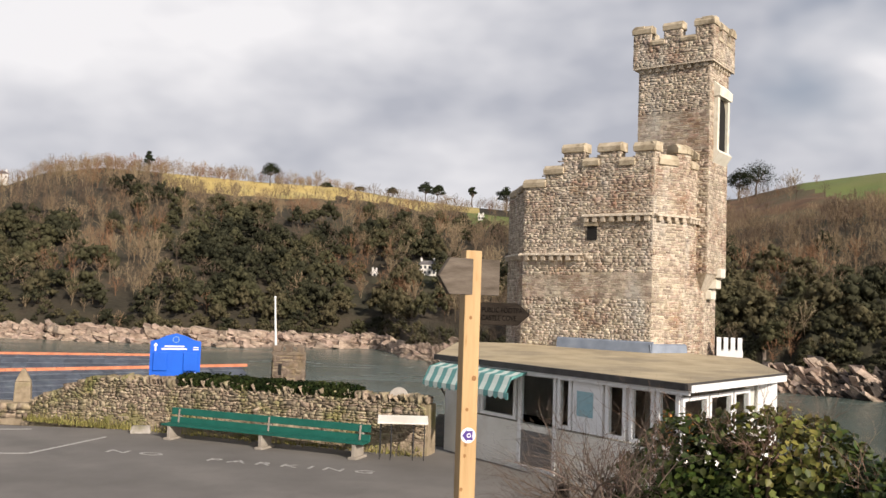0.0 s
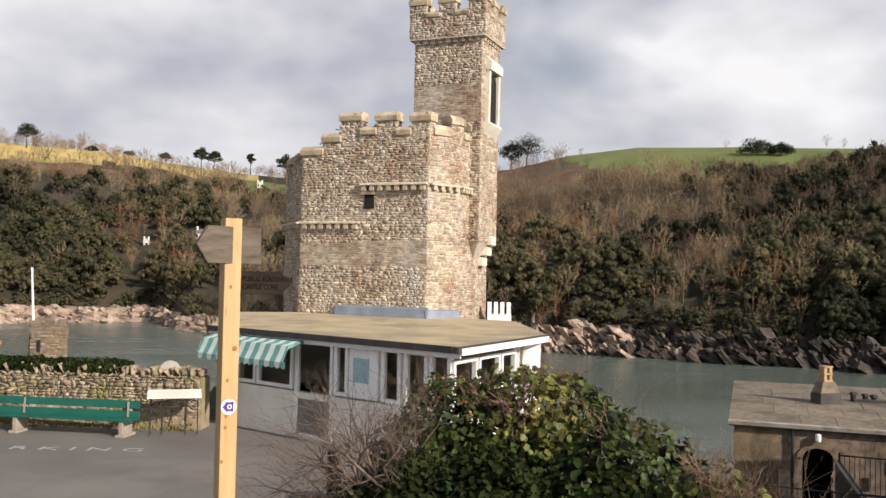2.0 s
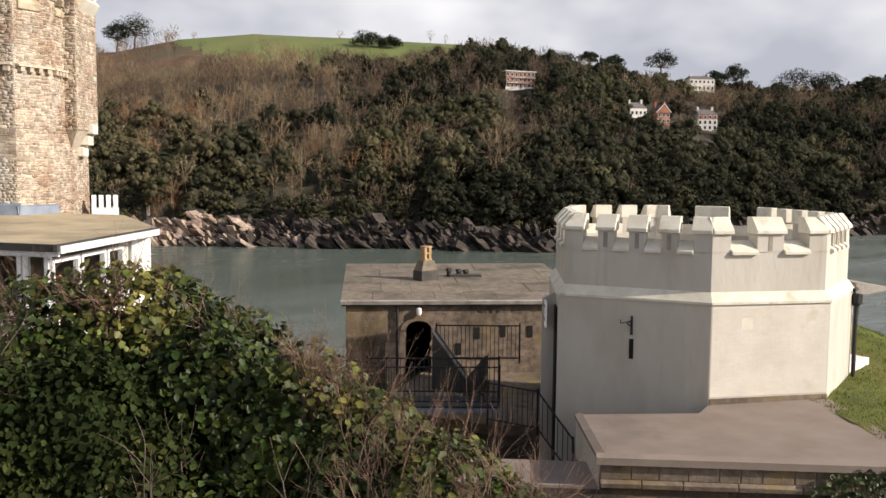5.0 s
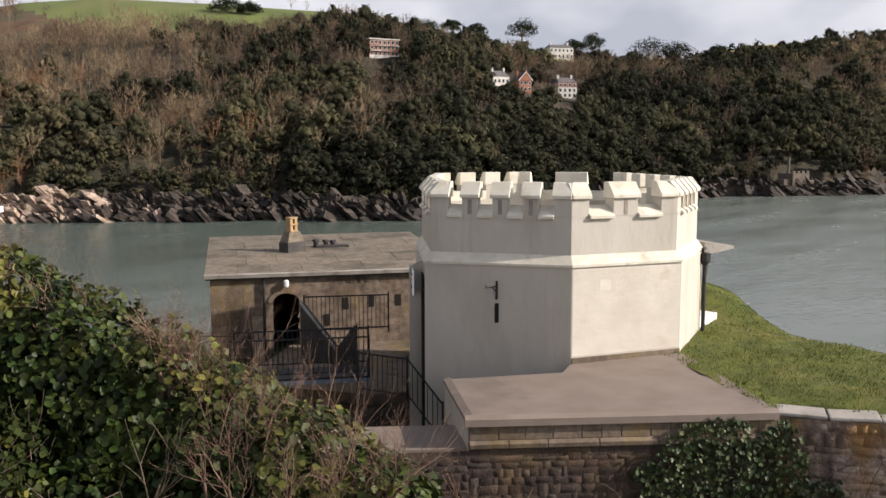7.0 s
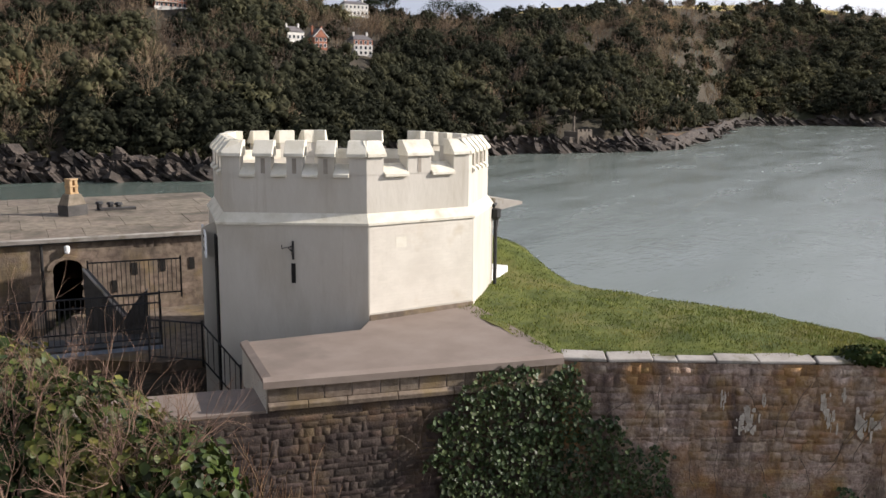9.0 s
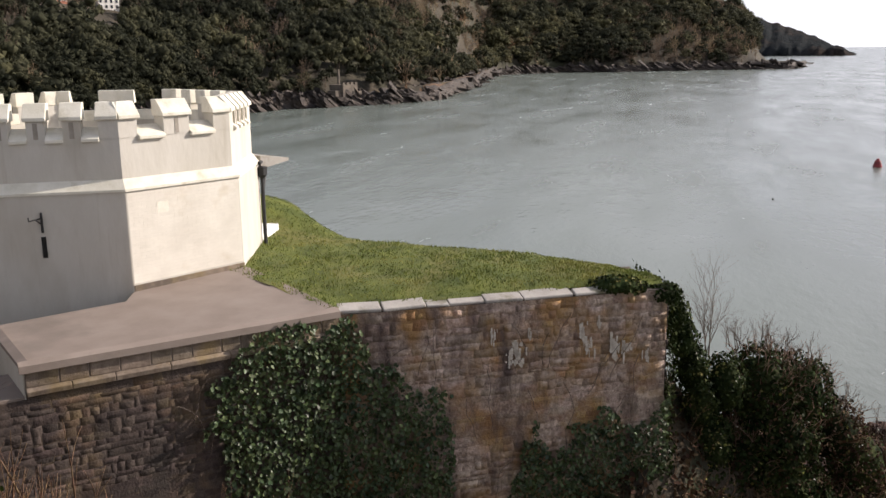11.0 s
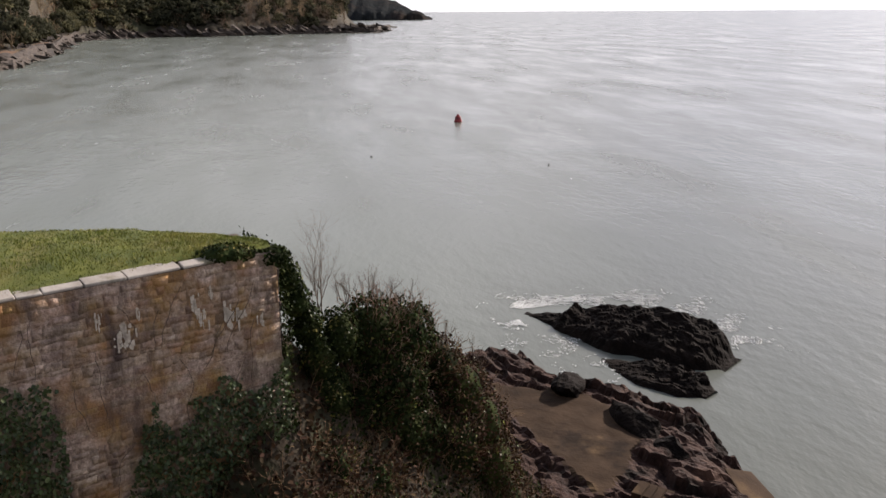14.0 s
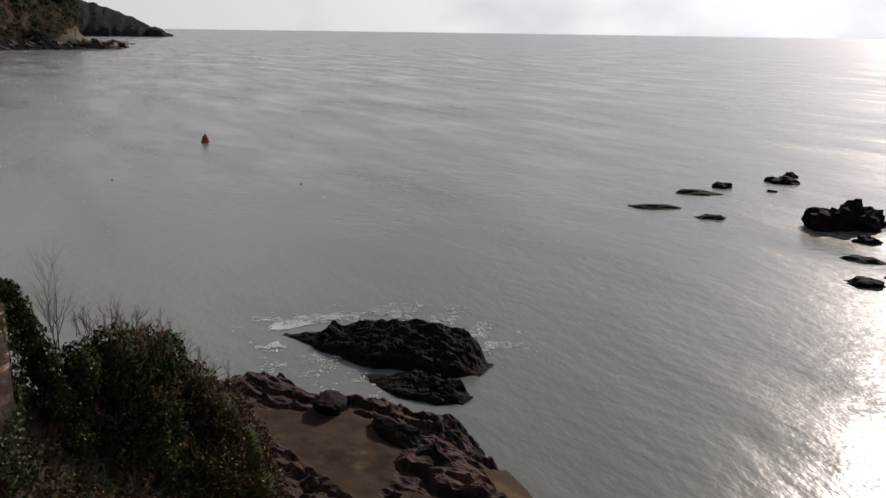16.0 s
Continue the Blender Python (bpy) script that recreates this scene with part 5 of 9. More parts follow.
for s0, s1, z0, z1 in ((0.0, d2 * 0.32, 16.8, Z_R - 0.3), (d2 * 0.34, d2 * 0.66, 16.8, Z_R - 0.3), (d2 * 0.68, d2 - 0.3, 16.8, Z_R - 0.3)):
    fr = Build()
    for x0, x1 in ((s0, s0 + 0.09), (s1 - 0.09, s1)):
        fr.profile([(0.03, z0), (0.03, z1), (-0.08, z1), (-0.08, z0)], FA, u2, n2, x0, x1)
    fr.profile([(0.03, z1 - 0.08), (0.03, z1), (-0.08, z1), (-0.08, z1 - 0.08)], FA, u2, n2, s0 + 0.09, s1 - 0.09)
    wo = part("window", fr, M["white_paint"], cafe)
    gl = Build()
    gl.profile([(-0.02, z0), (-0.02, z1 - 0.08), (-0.03, z1 - 0.08), (-0.03, z0)], FA, u2, n2, s0 + 0.09, s1 - 0.09)
    g = part("pane", gl, M["glass"], wo)
    g.visible_shadow = False
# white pier under the far roof corner
pr = Build()
q = Vector((7.55, 21.15))
pr.box(q.x - 0.22, q.y - 0.3, 16.0, q.x + 0.22, q.y + 0.35, Z_R - 0.06)
part("pier", pr, M["white_paint"], cafe, "white corner pier")
# striped awning over the serving hatch
aw = Build()
prof = [(-0.05, Z_R - 0.14), (0.35, Z_R - 0.18), (0.68, Z_R - 0.34), (0.85, Z_R - 0.62), (0.83, Z_R - 0.63), (0.66, Z_R - 0.26), (0.34, Z_R - 0.21), (-0.05, Z_R - 0.17)]
aw.profile([(a, b) for a, b in prof], (0, 0), (1, 0), (0, -1), 0, 3.3)
vs = []
for k in range(34):
    x0 = k * 0.1
    dz = 0.03 * (1 if k % 2 else 0)
    aw.box(x0, -0.86, Z_R - 0.74 - dz, x0 + 0.098, -0.845, Z_R - 0.62)
awn = part("awning", aw, M["awning"], cafe, "green and white striped barrel awning")
awn.matrix_basis = Matrix.Translation((FC[0] + uF[0] * 0.15, FC[1] + uF[1] * 0.15, 0)) @ Matrix.Rotation(math.atan2(uF[1], uF[0]), 4, "Z")
# lead flashing between roof and tower
ld = Build()
u, o, d = face(TA, TB)
o = (-o[0], -o[1])
ld.profile([(0.14, 18.5), (0.10, 18.86), (0.02, 18.9), (0.02, 18.5)], TA, u, o, -0.1, 3.15)
u, o, d = face(TA, TC)
ld.profile([(0.14, 18.5), (0.10, 18.80), (0.02, 18.84), (0.02, 18.5)], TA, u, o, -0.1, 1.3)
part("flashing", ld, M["lead"], cafe, "grey-blue lead flashing")
# things inside: two orange chairs and a blue poster
for k, (s, b) in enumerate(((7.5 * KF, 0.8), (8.2 * KF, 0.8))):
    ch = thing("cafe_chair", "orange moulded cafe chair behind the glass", "chair", "cafe chairs")
    p = (FC[0] + uF[0] * s - nF[0] * b, FC[1] + uF[1] * s - nF[1] * b)
    bk = Build()
    ringv = [(-0.2, 0), (0.2, 0), (0.24, 0.3), (0.18, 0.52), (0, 0.6), (-0.18, 0.52), (-0.24, 0.3)]
    bk.v = [(p[0] + uF[0] * x + nF[0] * y, p[1] + uF[1] * x + nF[1] * y, 17.2 + z) for y in (0.0, 0.06) for x, z in ringv]
    bk.f = [tuple(range(7)), tuple(range(13, 6, -1))] + [(i, (i + 1) % 7, 7 + (i + 1) % 7, 7 + i) for i in range(7)]
    bk.mi = [0] * len(bk.f)
    part("backrest", bk, M["orange_seat"], ch)
    seat = Build()
    seat.box(p[0] - 0.22, p[1] - 0.22, 17.0, p[0] + 0.22, p[1] + 0.22, 17.06)
    part("seat", seat, M["orange_seat"], ch)
    for dx in (-0.17, 0.17):
        for dy in (-0.17, 0.17):
            lg = Build().tube([(p[0] + dx, p[1] + dy, 16.02), (p[0] + dx, p[1] + dy, 17.0)], 0.015)
            part("leg", lg, M["white_paint"], ch)
ps = Build()
ps.profile([(0.030, 17.5), (0.030, 18.05), (0.022, 18.05), (0.022, 17.5)], FC, uF, nF, 5.5 * KF, 6.05 * KF)
solid("poster", ps, M["cafe_blue"], "pale blue poster on the white cafe panel", "poster")
cn = Build()
cn.profile([(-1.4, 16.02), (-1.4, 16.95), (-2.0, 16.95), (-2.0, 16.02)], FC, uF, nF, 0.9, 4.3)
solid("serving_counter", cn, M["sign_wood"], "dark wooden counter inside the cafe", "counter", bevel=0.02)

# small white battlemented parapet beyond the tower
bp = thing("white_parapet", "small white battlemented parapet beside the tower", "parapet")
pb = Build()
QP, QU, QD = (8.9, 29.17), *unit((8.9, 29.17), (9.67, 28.93))
QN = (QU[1], -QU[0])
pb.profile([(0, 15.0), (0, 18.62), (-0.9, 18.62), (-0.9, 15.0)], QP, QU, QN, 0, QD)
part("wall", pb, M["white_paint"], bp)
for k in range(4):
    mb = Build()
    mb.profile([(0, 18.62), (0, 18.90), (-0.12, 19.04), (-0.3, 19.04), (-0.3, 18.62)], QP, QU, QN, k * 0.215, k * 0.215 + 0.14)
    part("merlon", mb, M["white_paint"], bp)

# ---- white octagonal building ----
WA, WB, WC, WE = (17.62, 12.25), (15.85, 15.41), (20.35, 10.90), (23.1, 11.8)
WO = (20.2, 15.2)
opp = lambda p: (2 * WO[0] - p[0], 2 * WO[1] - p[1])
WH = (18.3, 18.2)
OCT = [WB, WA, WC, WE, opp(WB), opp(WA), opp(WC), WH]
keep = thing("white_tower", "white-painted octagonal battlemented tower with cream copings", "tower")
lo = Build()
lo.prism(OCT, 10.0, 17.0)
part("wall", lo, M["white_render"], keep, bevel=0.02)
up_ring = inset(OCT, 0.16)
sc = Build()
sc.prism(inset(OCT, -0.04), 16.93, 16.99)
sc.prism(inset(OCT, -0.02), 16.99, 17.2, inset(OCT, 0.15))
part("string_course", sc, M["cream_stone"], keep, "weathered cream string course")
upw = Build()
inn = inset(OCT, 0.16 + 0.40)
vs = [(*p, 17.1) for p in up_ring] + [(*p, 18.12) for p in up_ring] + [(*p, 18.12) for p in inn] + [(*p, 17.3) for p in inn]
fs = []
for b in (0, 8, 16):
    fs += [(b + i, b + (i + 1) % 8, b + 8 + (i + 1) % 8, b + 8 + i) for i in range(8)]
fs.append(tuple(range(24, 32)))
upw.add(vs, fs)
part("parapet_wall", upw, M["white_render"], keep)
for i in range(8):
    a, b = up_ring[i], up_ring[(i + 1) % 8]
    u, n, d = face(a, b)
    nm = {0: 3, 1: 1, 2: 3, 3: 3, 4: 1, 5: 2, 6: 3, 7: 2}[i]
    c0 = 0.42 if i != 1 else 0.46
    gapw = (d - 2 * c0) / (2 * nm + 1)
    # corner halves and merlons between
    stands = [(0.0, c0)] + [(c0 + gapw * (2 * j + 1), c0 + gapw * (2 * j + 2)) for j in range(nm)] + [(d - c0, d)]
    for j, (s0, s1) in enumerate(stands):
        mb = Build()
        e0 = -0.05 if j not in (0,) else 0.0
        e1 = 0.05 if j != len(stands) - 1 else 0.0
        mb.profile([(0.0, 18.1), (0.0, 18.56), (-0.4, 18.56), (-0.4, 18.1)], a, u, n, s0, s1)
        mer = part("merlon", mb, M["white_render"], keep)
        cp = Build()
        cp.profile([(0.07, 18.54), (0.07, 18.62), (-0.20, 18.92), (-0.42, 18.92), (-0.42, 18.54)], a, u, n, s0 + e0, s1 + e1)
        part("coping_stone", cp, M["cream_stone"], mer, bevel=0.012)
        if 0 < j < len(stands) - 1:
            sl = Build()
            sl.profile([(0.008, 18.14), (0.008, 18.5), (-0.05, 18.5), (-0.05, 18.14)], a, u, n, (s0 + s1) / 2 - 0.05, (s0 + s1) / 2 + 0.05)
            part("slit", sl, M["concrete"], mer)
    for j in range(len(stands) - 1):
        s0, s1 = stands[j][1], stands[j + 1][0]
        cs = Build()
        cs.profile([(0.09, 18.06), (0.09, 18.13), (-0.30, 18.36), (-0.41, 18.36), (-0.41, 18.06)], a, u, n, s0, s1)
        part("crenel_sill", cs, M["cream_stone"], keep, bevel=0.01)
# dark base course and drain
u, n, d = face(WA, WC)
bc = Build()
bc.profile([(0.02, 14.5), (0.02, 14.74), (-0.05, 14.74), (-0.05, 14.5)], WA, u, n, 0.02, d)
part("base_course", bc, M["battery_stone"], keep, "grey stained base course")
patch = Build()
patch.profile([(0.006, 16.34), (0.006, 16.60), (-0.05, 16.60), (-0.05, 16.34)], WA, u, n, 0.75, 1.05)
part("wall_patch", patch, M["cream_stone"], keep, "square filled-in vent patch")
# arrow slit and iron bracket on the shaded face
u, n, d = face(WB, WA)
sl = Build()
sl.profile([(0.02, 15.52), (0.02, 16.0), (-0.05, 16.0), (-0.05, 15.52)], WB, u, n, d - 1.86, d - 1.76)
part("arrow_slit", sl, M["dark_opening"], keep)
br = Build()
br.tube([Vector((WB[0] + u[0] * (d - 1.81) + n[0] * 0.03, WB[1] + u[1] * (d - 1.81) + n[1] * 0.03, z)) for z in (16.1, 16.55)], 0.03)
c = Vector((WB[0] + u[0] * (d - 1.81), WB[1] + u[1] * (d - 1.81), 16.42))
e = c + Vector((n[0], n[1], 0)) * 0.35 + Vector((-u[0], -u[1], 0)) * 0.2
br.tube([c, e, e + Vector((0, 0, 0.08))], 0.018)
br.tube([c - Vector((0, 0, 0.15)), (c + e) / 2], 0.014)
part("bracket", br, M["iron"], keep, "black iron wall bracket")
# door recess, cabin and porch on the shaded side
u, n, d = face(WH, WB)
# flat panel: shadow beside the door leaf put into its dark colour
dr = Build()
dr.profile([(0.05, 12.4), (0.05, 16.6), (-0.05, 16.6), (-0.05, 12.4)], WH, u, n, d - 1.7, d - 0.1)
part("door", dr, M["dark_opening"], keep, "doorway on the yard side, its shade put into dark colour")
jb = Build()
jb.profile([(0.35, 12.4), (0.35, 16.75), (-0.05, 16.95), (-0.05, 12.4)], WH, u, n, d - 0.78, d - 0.66)
part("door_jamb", jb, M["white_render"], keep)
sgn = Build()
sgn.profile([(0.30, 16.1), (0.30, 16.72), (0.26, 16.72), (0.26, 16.1)], WH, u, n, d - 1.6, d - 0.1)
part("sign_board", sgn, M["white_paint"], keep, "white board with black unreadable lines")
for k in range(3):
    ln = Build()
    ln.profile([(0.308, 16.56 - k * 0.16), (0.308, 16.62 - k * 0.16), (0.302, 16.62 - k * 0.16), (0.302, 16.56 - k * 0.16)], WH, u, n, d - 1.5, d - 0.3 - 0.25 * (k % 2))
    part("line", ln, M["sign_letter"], keep)
# small lean-to roof with gutter and downpipe on the seaward side
u, n, d = face(WE, opp(WB))
u3, n3, d3 = face(WC, WE)
PE = Vector((WE[0], WE[1], 0))
gut = Build()
gut.profile([(0.0, 16.75), (0.0, 17.12), (1.0, 16.98), (1.0, 16.9)], WE, u, n, -0.1, 2.4)
part("porch_roof", gut, M["coping"], keep, "small sloped grey porch roof")
base = PE + Vector((n3[0], n3[1], 0)) * 0.1 - Vector((u3[0], u3[1], 0)) * 0.12
dp = Build()
dp.tube([base + Vector((0, 0, z)) for z in (14.45, 16.55)], 0.055, sides=8)
dp.lathe([(0.06, 0), (0.15, 0.1), (0.16, 0.32), (0.05, 0.34)], base + Vector((0, 0, 16.5)), 8)
q = base + Vector((0.75, 0.25, 16.92))
dp.tube([q, base + Vector((0.35, 0.1, 16.6)), base + Vector((0.2, 0.05, 16.3)), base + Vector((0, 0, 16.1))], 0.045, sides=8)
dp.tube([base + Vector((-0.25, -0.05, 16.95)), base + Vector((0.9, 0.3, 16.95))], 0.05, sides=8)
part("downpipe", dp, M["iron"], keep, "dark cast-iron downpipe and hopper")
stp = Build()
stp.box(0, 0, 14.2, 1.1, 0.7, 14.95, Matrix.Translation((WE[0] + 0.1, WE[1] + 0.1, 0)))
part("step", stp, M["white_paint"], keep, "white painted step")
# painted brick courses on the lit face, in a brighter white than the walls
bricks = []
u, n, d = face(WA, WC)
zz, row = 14.78, 0
while zz < 16.85:
    x = 0.03 - (0.115 if row % 2 else 0)
    while x < d - 0.03:
        bricks.append((max(x, 0.03), min(x + 0.227, d - 0.03), zz))
        x += 0.23
    zz += 0.078
    row += 1
br_m = Build()
for x0, x1, z in bricks:
    q = random.uniform(-0.001, 0.0016)
    br_m.profile([(0.0015 + q * 0.5, z), (0.0015 + q * 0.5, z + 0.0755), (-0.02, z + 0.075), (-0.02, z)], WA, u, n, x0, x1)
ob = part("brickwork", br_m, M["white_brick"], keep, "whitewashed brickwork")
ob["kind"] = "stuff"

# ---- terrace: flat roof, lawn and sea wall ----
T0 = (12.90, 11.27)        # outer corner of the flat roof
T1 = (17.50, 7.12)         # where lawn begins
T2 = (21.35, 0.45)         # corner of the wall towards the sea
flat = Build()
RB_ = (14.7, 13.6)
ring = [T0, T1, (20.2, 10.6), WC, WA, (16.95, 12.0), RB_]
flat.prism(ring, 14.1, [14.55, 14.6, 14.63, 14.63, 14.6, 14.57, 14.55])
solid("flat_roof", flat, M["flat_roof"], "smooth brown-grey flat roof below the white tower", "roof", kind="structure")
ed = Build()
u, n, d = face(T0, T1)
ed.profile([(0.10, 14.42), (0.10, 14.56), (-0.03, 14.62), (-0.03, 14.42)], T0, u, n, -0.08, d)
u, n, d = face(RB_, T0)
ed.profile([(0.06, 14.48), (0.06, 14.56), (-0.10, 14.60), (-0.10, 14.48)], RB_, u, n, 0, d)
solid("trim_side_wall", Build().profile([(0.02, 13.6), (0.02, 14.48), (-0.2, 14.48), (-0.2, 13.6)], RB_, u, n, 0, d - 0.02), M["white_render"], "pale rendered side of the flat roof", "wall", kind="structure")
solid("trim_roof_edge", ed, M["flat_roof"], "brown moulded edge of the flat roof", "trim", kind="structure")

lawn = Build()
LX = np.linspace(0, 1, 34)


def lawn_pt(a, b):
    """a along the near edge, past the flat roof and then the wall; b from there to the seaward edge."""
    t = a * 1.45 - 0.45
    p = Vector((17.42, 7.2)).lerp(Vector((19.9, 11.1)), -t / 0.45) if t < 0 else Vector(T1).lerp(Vector(T2), t) + Vector((0.25, 0.14))
    fx = float(np.interp(t, [-0.45, 0, 0.3, 0.65, 1], [29.2, 25.6, 24.9, 24.6, 22.5]))
    fy = float(np.interp(t, [-0.45, 0, 0.3, 0.65, 1], [15.2, 10.2, 7.4, 4.6, 1.2]))
    q = p.lerp(Vector((fx, fy)), b)
    edge = (0.12 if t >= 0 else 0.3) * fbm(q.x * 1.5, q.y * 1.5, 3.0) * (b < 0.01)
    mound = 0.85 * math.exp(-((q.x - 26.4) / 2.0) ** 2 - ((q.y - 13.6) / 2.2) ** 2)
    z = 14.62 + 0.10 * math.sin(min(1, b) * 3.0) + 0.07 * fbm(q.x * 0.7, q.y * 0.7) + mound - 0.16 * b - 30 * max(0, b - 0.86) ** 2 - (0.09 * max(0, 1 - b / 0.1) if t > 0.02 else 0.02) 
    return Vector((q.x + edge, q.y + edge, z))


for a in LX:
    for b in LX:
        lawn.v.append(tuple(lawn_pt(a, b)))
for i, j in ((i, j) for i in range(33) for j in range(33)):
    lawn.f.append((i * 34 + j, i * 34 + j + 1, (i + 1) * 34 + j + 1, (i + 1) * 34 + j))
lawn.mi = [0] * len(lawn.f)
solid("ground_lawn", lawn, M["turf"], "short green turf on the terrace", "lawn", kind="structure", smooth=True)
blade_v = [(-0.5, 0, 0), (0.5, 0, 0), (0.15, 0.2, 1)]
bl = []
for _ in range(26000):
    a, b = rng.uniform(0, 1), rng.uniform(0, 0.97)
    p = lawn_pt(a, b)
    h, w_, t = rng.uniform(0.03, 0.085) * (1 + 0.6 * fbm(p.x * 0.9, p.y * 0.9)), rng.uniform(0.012, 0.03), rng.uniform(0, 6.28)
    m = np.eye(4)
    m[:3, 0] = np.array([math.cos(t), math.sin(t), 0]) * w_
    m[:3, 1] = np.array([-math.sin(t), math.cos(t), 0]) * h
    m[:3, 2] = np.array([rng.normal() * 0.3, rng.normal() * 0.3, 1]) * h
    m[:3, 3] = (p.x, p.y, p.z - 0.005)
    bl.append(m)
tagged(new("grass", many("grass", blade_v, [(0, 1, 2)], bl, M["grass"])), "short bright green grass on the terrace", "grass", kind="stuff")

sea_wall = thing("wall_sea", "high old stone retaining wall with lichen and lime streaks", "wall", kind="structure")
wb = Build()
thick = 0.8
uA, nA, dA = face(T0, T1)
uB, nB, dB = face(T1, T2)
uC, nC, dC = face(T2, (24.4, 1.6))
wb.profile([(0, 3.0), (0, 14.1), (-thick, 14.1), (-thick, 3.0)], T0, uA, nA, 0, dA)
wb.profile([(0, 2.0), (0, 14.45), (-thick, 14.45), (-thick, 2.0)], T1, uB, nB, 0, dB)
wb.profile([(0, 2.0), (0, 14.2), (-thick, 14.2), (-thick, 2.0)], T2, uC, nC, 0, dC)
u4, n4, d4 = face(RB_, T0)
wb.profile([(0, 3.0), (0, 13.6), (-thick, 13.6), (-thick, 3.0)], RB_, u4, n4, 0, d4)
wb.profile([(0, 3.0), (0, 13.9), (-thick, 13.9), (-thick, 3.0)], T0, uA, nA, -6.0, 0)
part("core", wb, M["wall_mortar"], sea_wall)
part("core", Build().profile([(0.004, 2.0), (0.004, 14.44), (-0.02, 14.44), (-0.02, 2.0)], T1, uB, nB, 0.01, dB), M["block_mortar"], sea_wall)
stA = stone_places(T0, uA, nA, dA, 7.5, 13.93, 0.36, 0.15, 0.003, r=rng, tilt=0.035, neat=0.3)
T00 = (T0[0] - uA[0] * 6, T0[1] - uA[1] * 6)
stA += stone_places(T00, uA, nA, 6.0, 8.5, 13.85, 0.36, 0.15, 0.003, r=rng, tilt=0.035, neat=0.3)
stB = stone_places(T1, uB, nB, dB, 6.0, 14.4, 0.44, 0.18, 0.014, r=rng, gap=0.01, tilt=0.08, neat=0.1)
stC = stone_places(T2, uC, nC, dC, 9.0, 14.1, 0.44, 0.19, 0.05, r=rng)
# right stretch toned up for sun, left toned down for shade
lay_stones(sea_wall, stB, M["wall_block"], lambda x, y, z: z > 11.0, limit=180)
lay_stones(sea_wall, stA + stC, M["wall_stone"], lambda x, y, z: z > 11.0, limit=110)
# ashlar course and ledge under the roof edge
x = 0.0
while x < dA - 0.1:
    w_ = min(random.uniform(0.38, 0.62), dA - x)
    a_ = Build().profile([(0.02, 14.12), (0.02, 14.46), (-0.1, 14.46), (-0.1, 14.12)], T0, uA, nA, x + 0.012, x + w_ - 0.012)
    part("ashlar", a_, M["battery_stone"], sea_wall, bevel=0.01)
    x += w_
x = 0.0
while x < dA - 0.1:
    w_ = min(random.uniform(0.7, 1.2), dA - x)
    a_ = Build().profile([(0.07, 13.96), (0.09, 14.06), (0.02, 14.115), (-0.1, 14.115), (-0.1, 13.96)], T0, uA, nA, x + 0.006, x + w_ - 0.006)
    part("ledge_stone", a_, M["battery_stone"], sea_wall, bevel=0.012)
    x += w_
# uneven coping slabs on the lawn wall, here and there lost under the turf
x = 0.0
while x < dB * 0.80:
    w_ = random.uniform(0.45, 1.35)
    if x > dB * 0.45 and random.random() < 0.3:
        x += w_ * 0.6
        continue
    o_, h_, back = random.uniform(-0.09, 0.05), random.uniform(-0.03, 0.02), random.uniform(0.22, 0.50)
    skew = random.uniform(-0.05, 0.05)
    a_ = Build()
    vs = []
    for s_, k_ in ((x, -skew), (x + w_ - random.uniform(0.01, 0.05), skew)):
        for off, z in ((o_ + k_, 14.452), (o_ + k_ - 0.01, 14.52 + h_), (-back + k_, 14.575 + h_), (-back - k_, 14.452)):
            vs.append((T1[0] + uB[0] * s_ + nB[0] * off, T1[1] + uB[1] * s_ + nB[1] * off, z + random.uniform(-0.006, 0.006)))
    a_.add(vs, [(0, 1, 2, 3), (7, 6, 5, 4), (0, 4, 5, 1), (1, 5, 6, 2), (2, 6, 7, 3), (3, 7, 4, 0)])
    part("coping_stone", a_, M["coping"], sea_wall, bevel=0.022)
    x += w_
# white lime streaks
for s, z, h, w_ in ((3.95, 13.6, 0.5, 0.14), (4.05, 13.35, 0.45, 0.16), (3.85, 13.2, 0.3, 0.12), (5.6, 13.7, 0.6, 0.10), (5.75, 13.4, 0.5, 0.08), (6.35, 13.5, 0.6, 0.12), (6.5, 13.15, 0.5, 0.10), (6.7, 13.3, 0.35, 0.14),
                    (3.45, 13.8, 0.35, 0.06), (7.2, 13.0, 0.4, 0.07), (4.3, 13.75, 0.3, 0.05), (6.0, 13.9, 0.35, 0.06)):
    for k in range(11):
        q = Build()
        n_ = 9
        cx, top_, ln = s + random.gauss(0, w_ * 0.55), z + random.uniform(-0.6, 0.25) * h, h * random.uniform(0.15, 0.6)
        wid = w_ * random.uniform(0.10, 0.42)
        rr = [(cx + wid * random.uniform(0.5, 1.0), top_ - ln * t) for t in (0.0, 0.3, 0.6, 0.85)] + [(cx + wid * random.uniform(-0.2, 0.2), top_ - ln)] + [(cx - wid * random.uniform(0.4, 1.0), top_ - ln * t) for t in (0.8, 0.55, 0.25, 0.0)]
        q.v = [(T1[0] + uB[0] * a + nB[0] * e, T1[1] + uB[1] * a + nB[1] * e, b) for e in (0.024, 0.034) for a, b in rr]
        q.f = [tuple(range(n_, 2 * n_))] + [(i, (i + 1) % n_, n_ + (i + 1) % n_, n_ + i) for i in range(n_)]
        q.mi = [0] * len(q.f)
        part("lime_streak", q, M["lime_streak"], sea_wall)


# ---- car park edge: rubble wall, bench, board ----
bwall = thing("wall_car_park", "low rubble-stone wall overgrown with ivy on top", "wall", kind="structure")
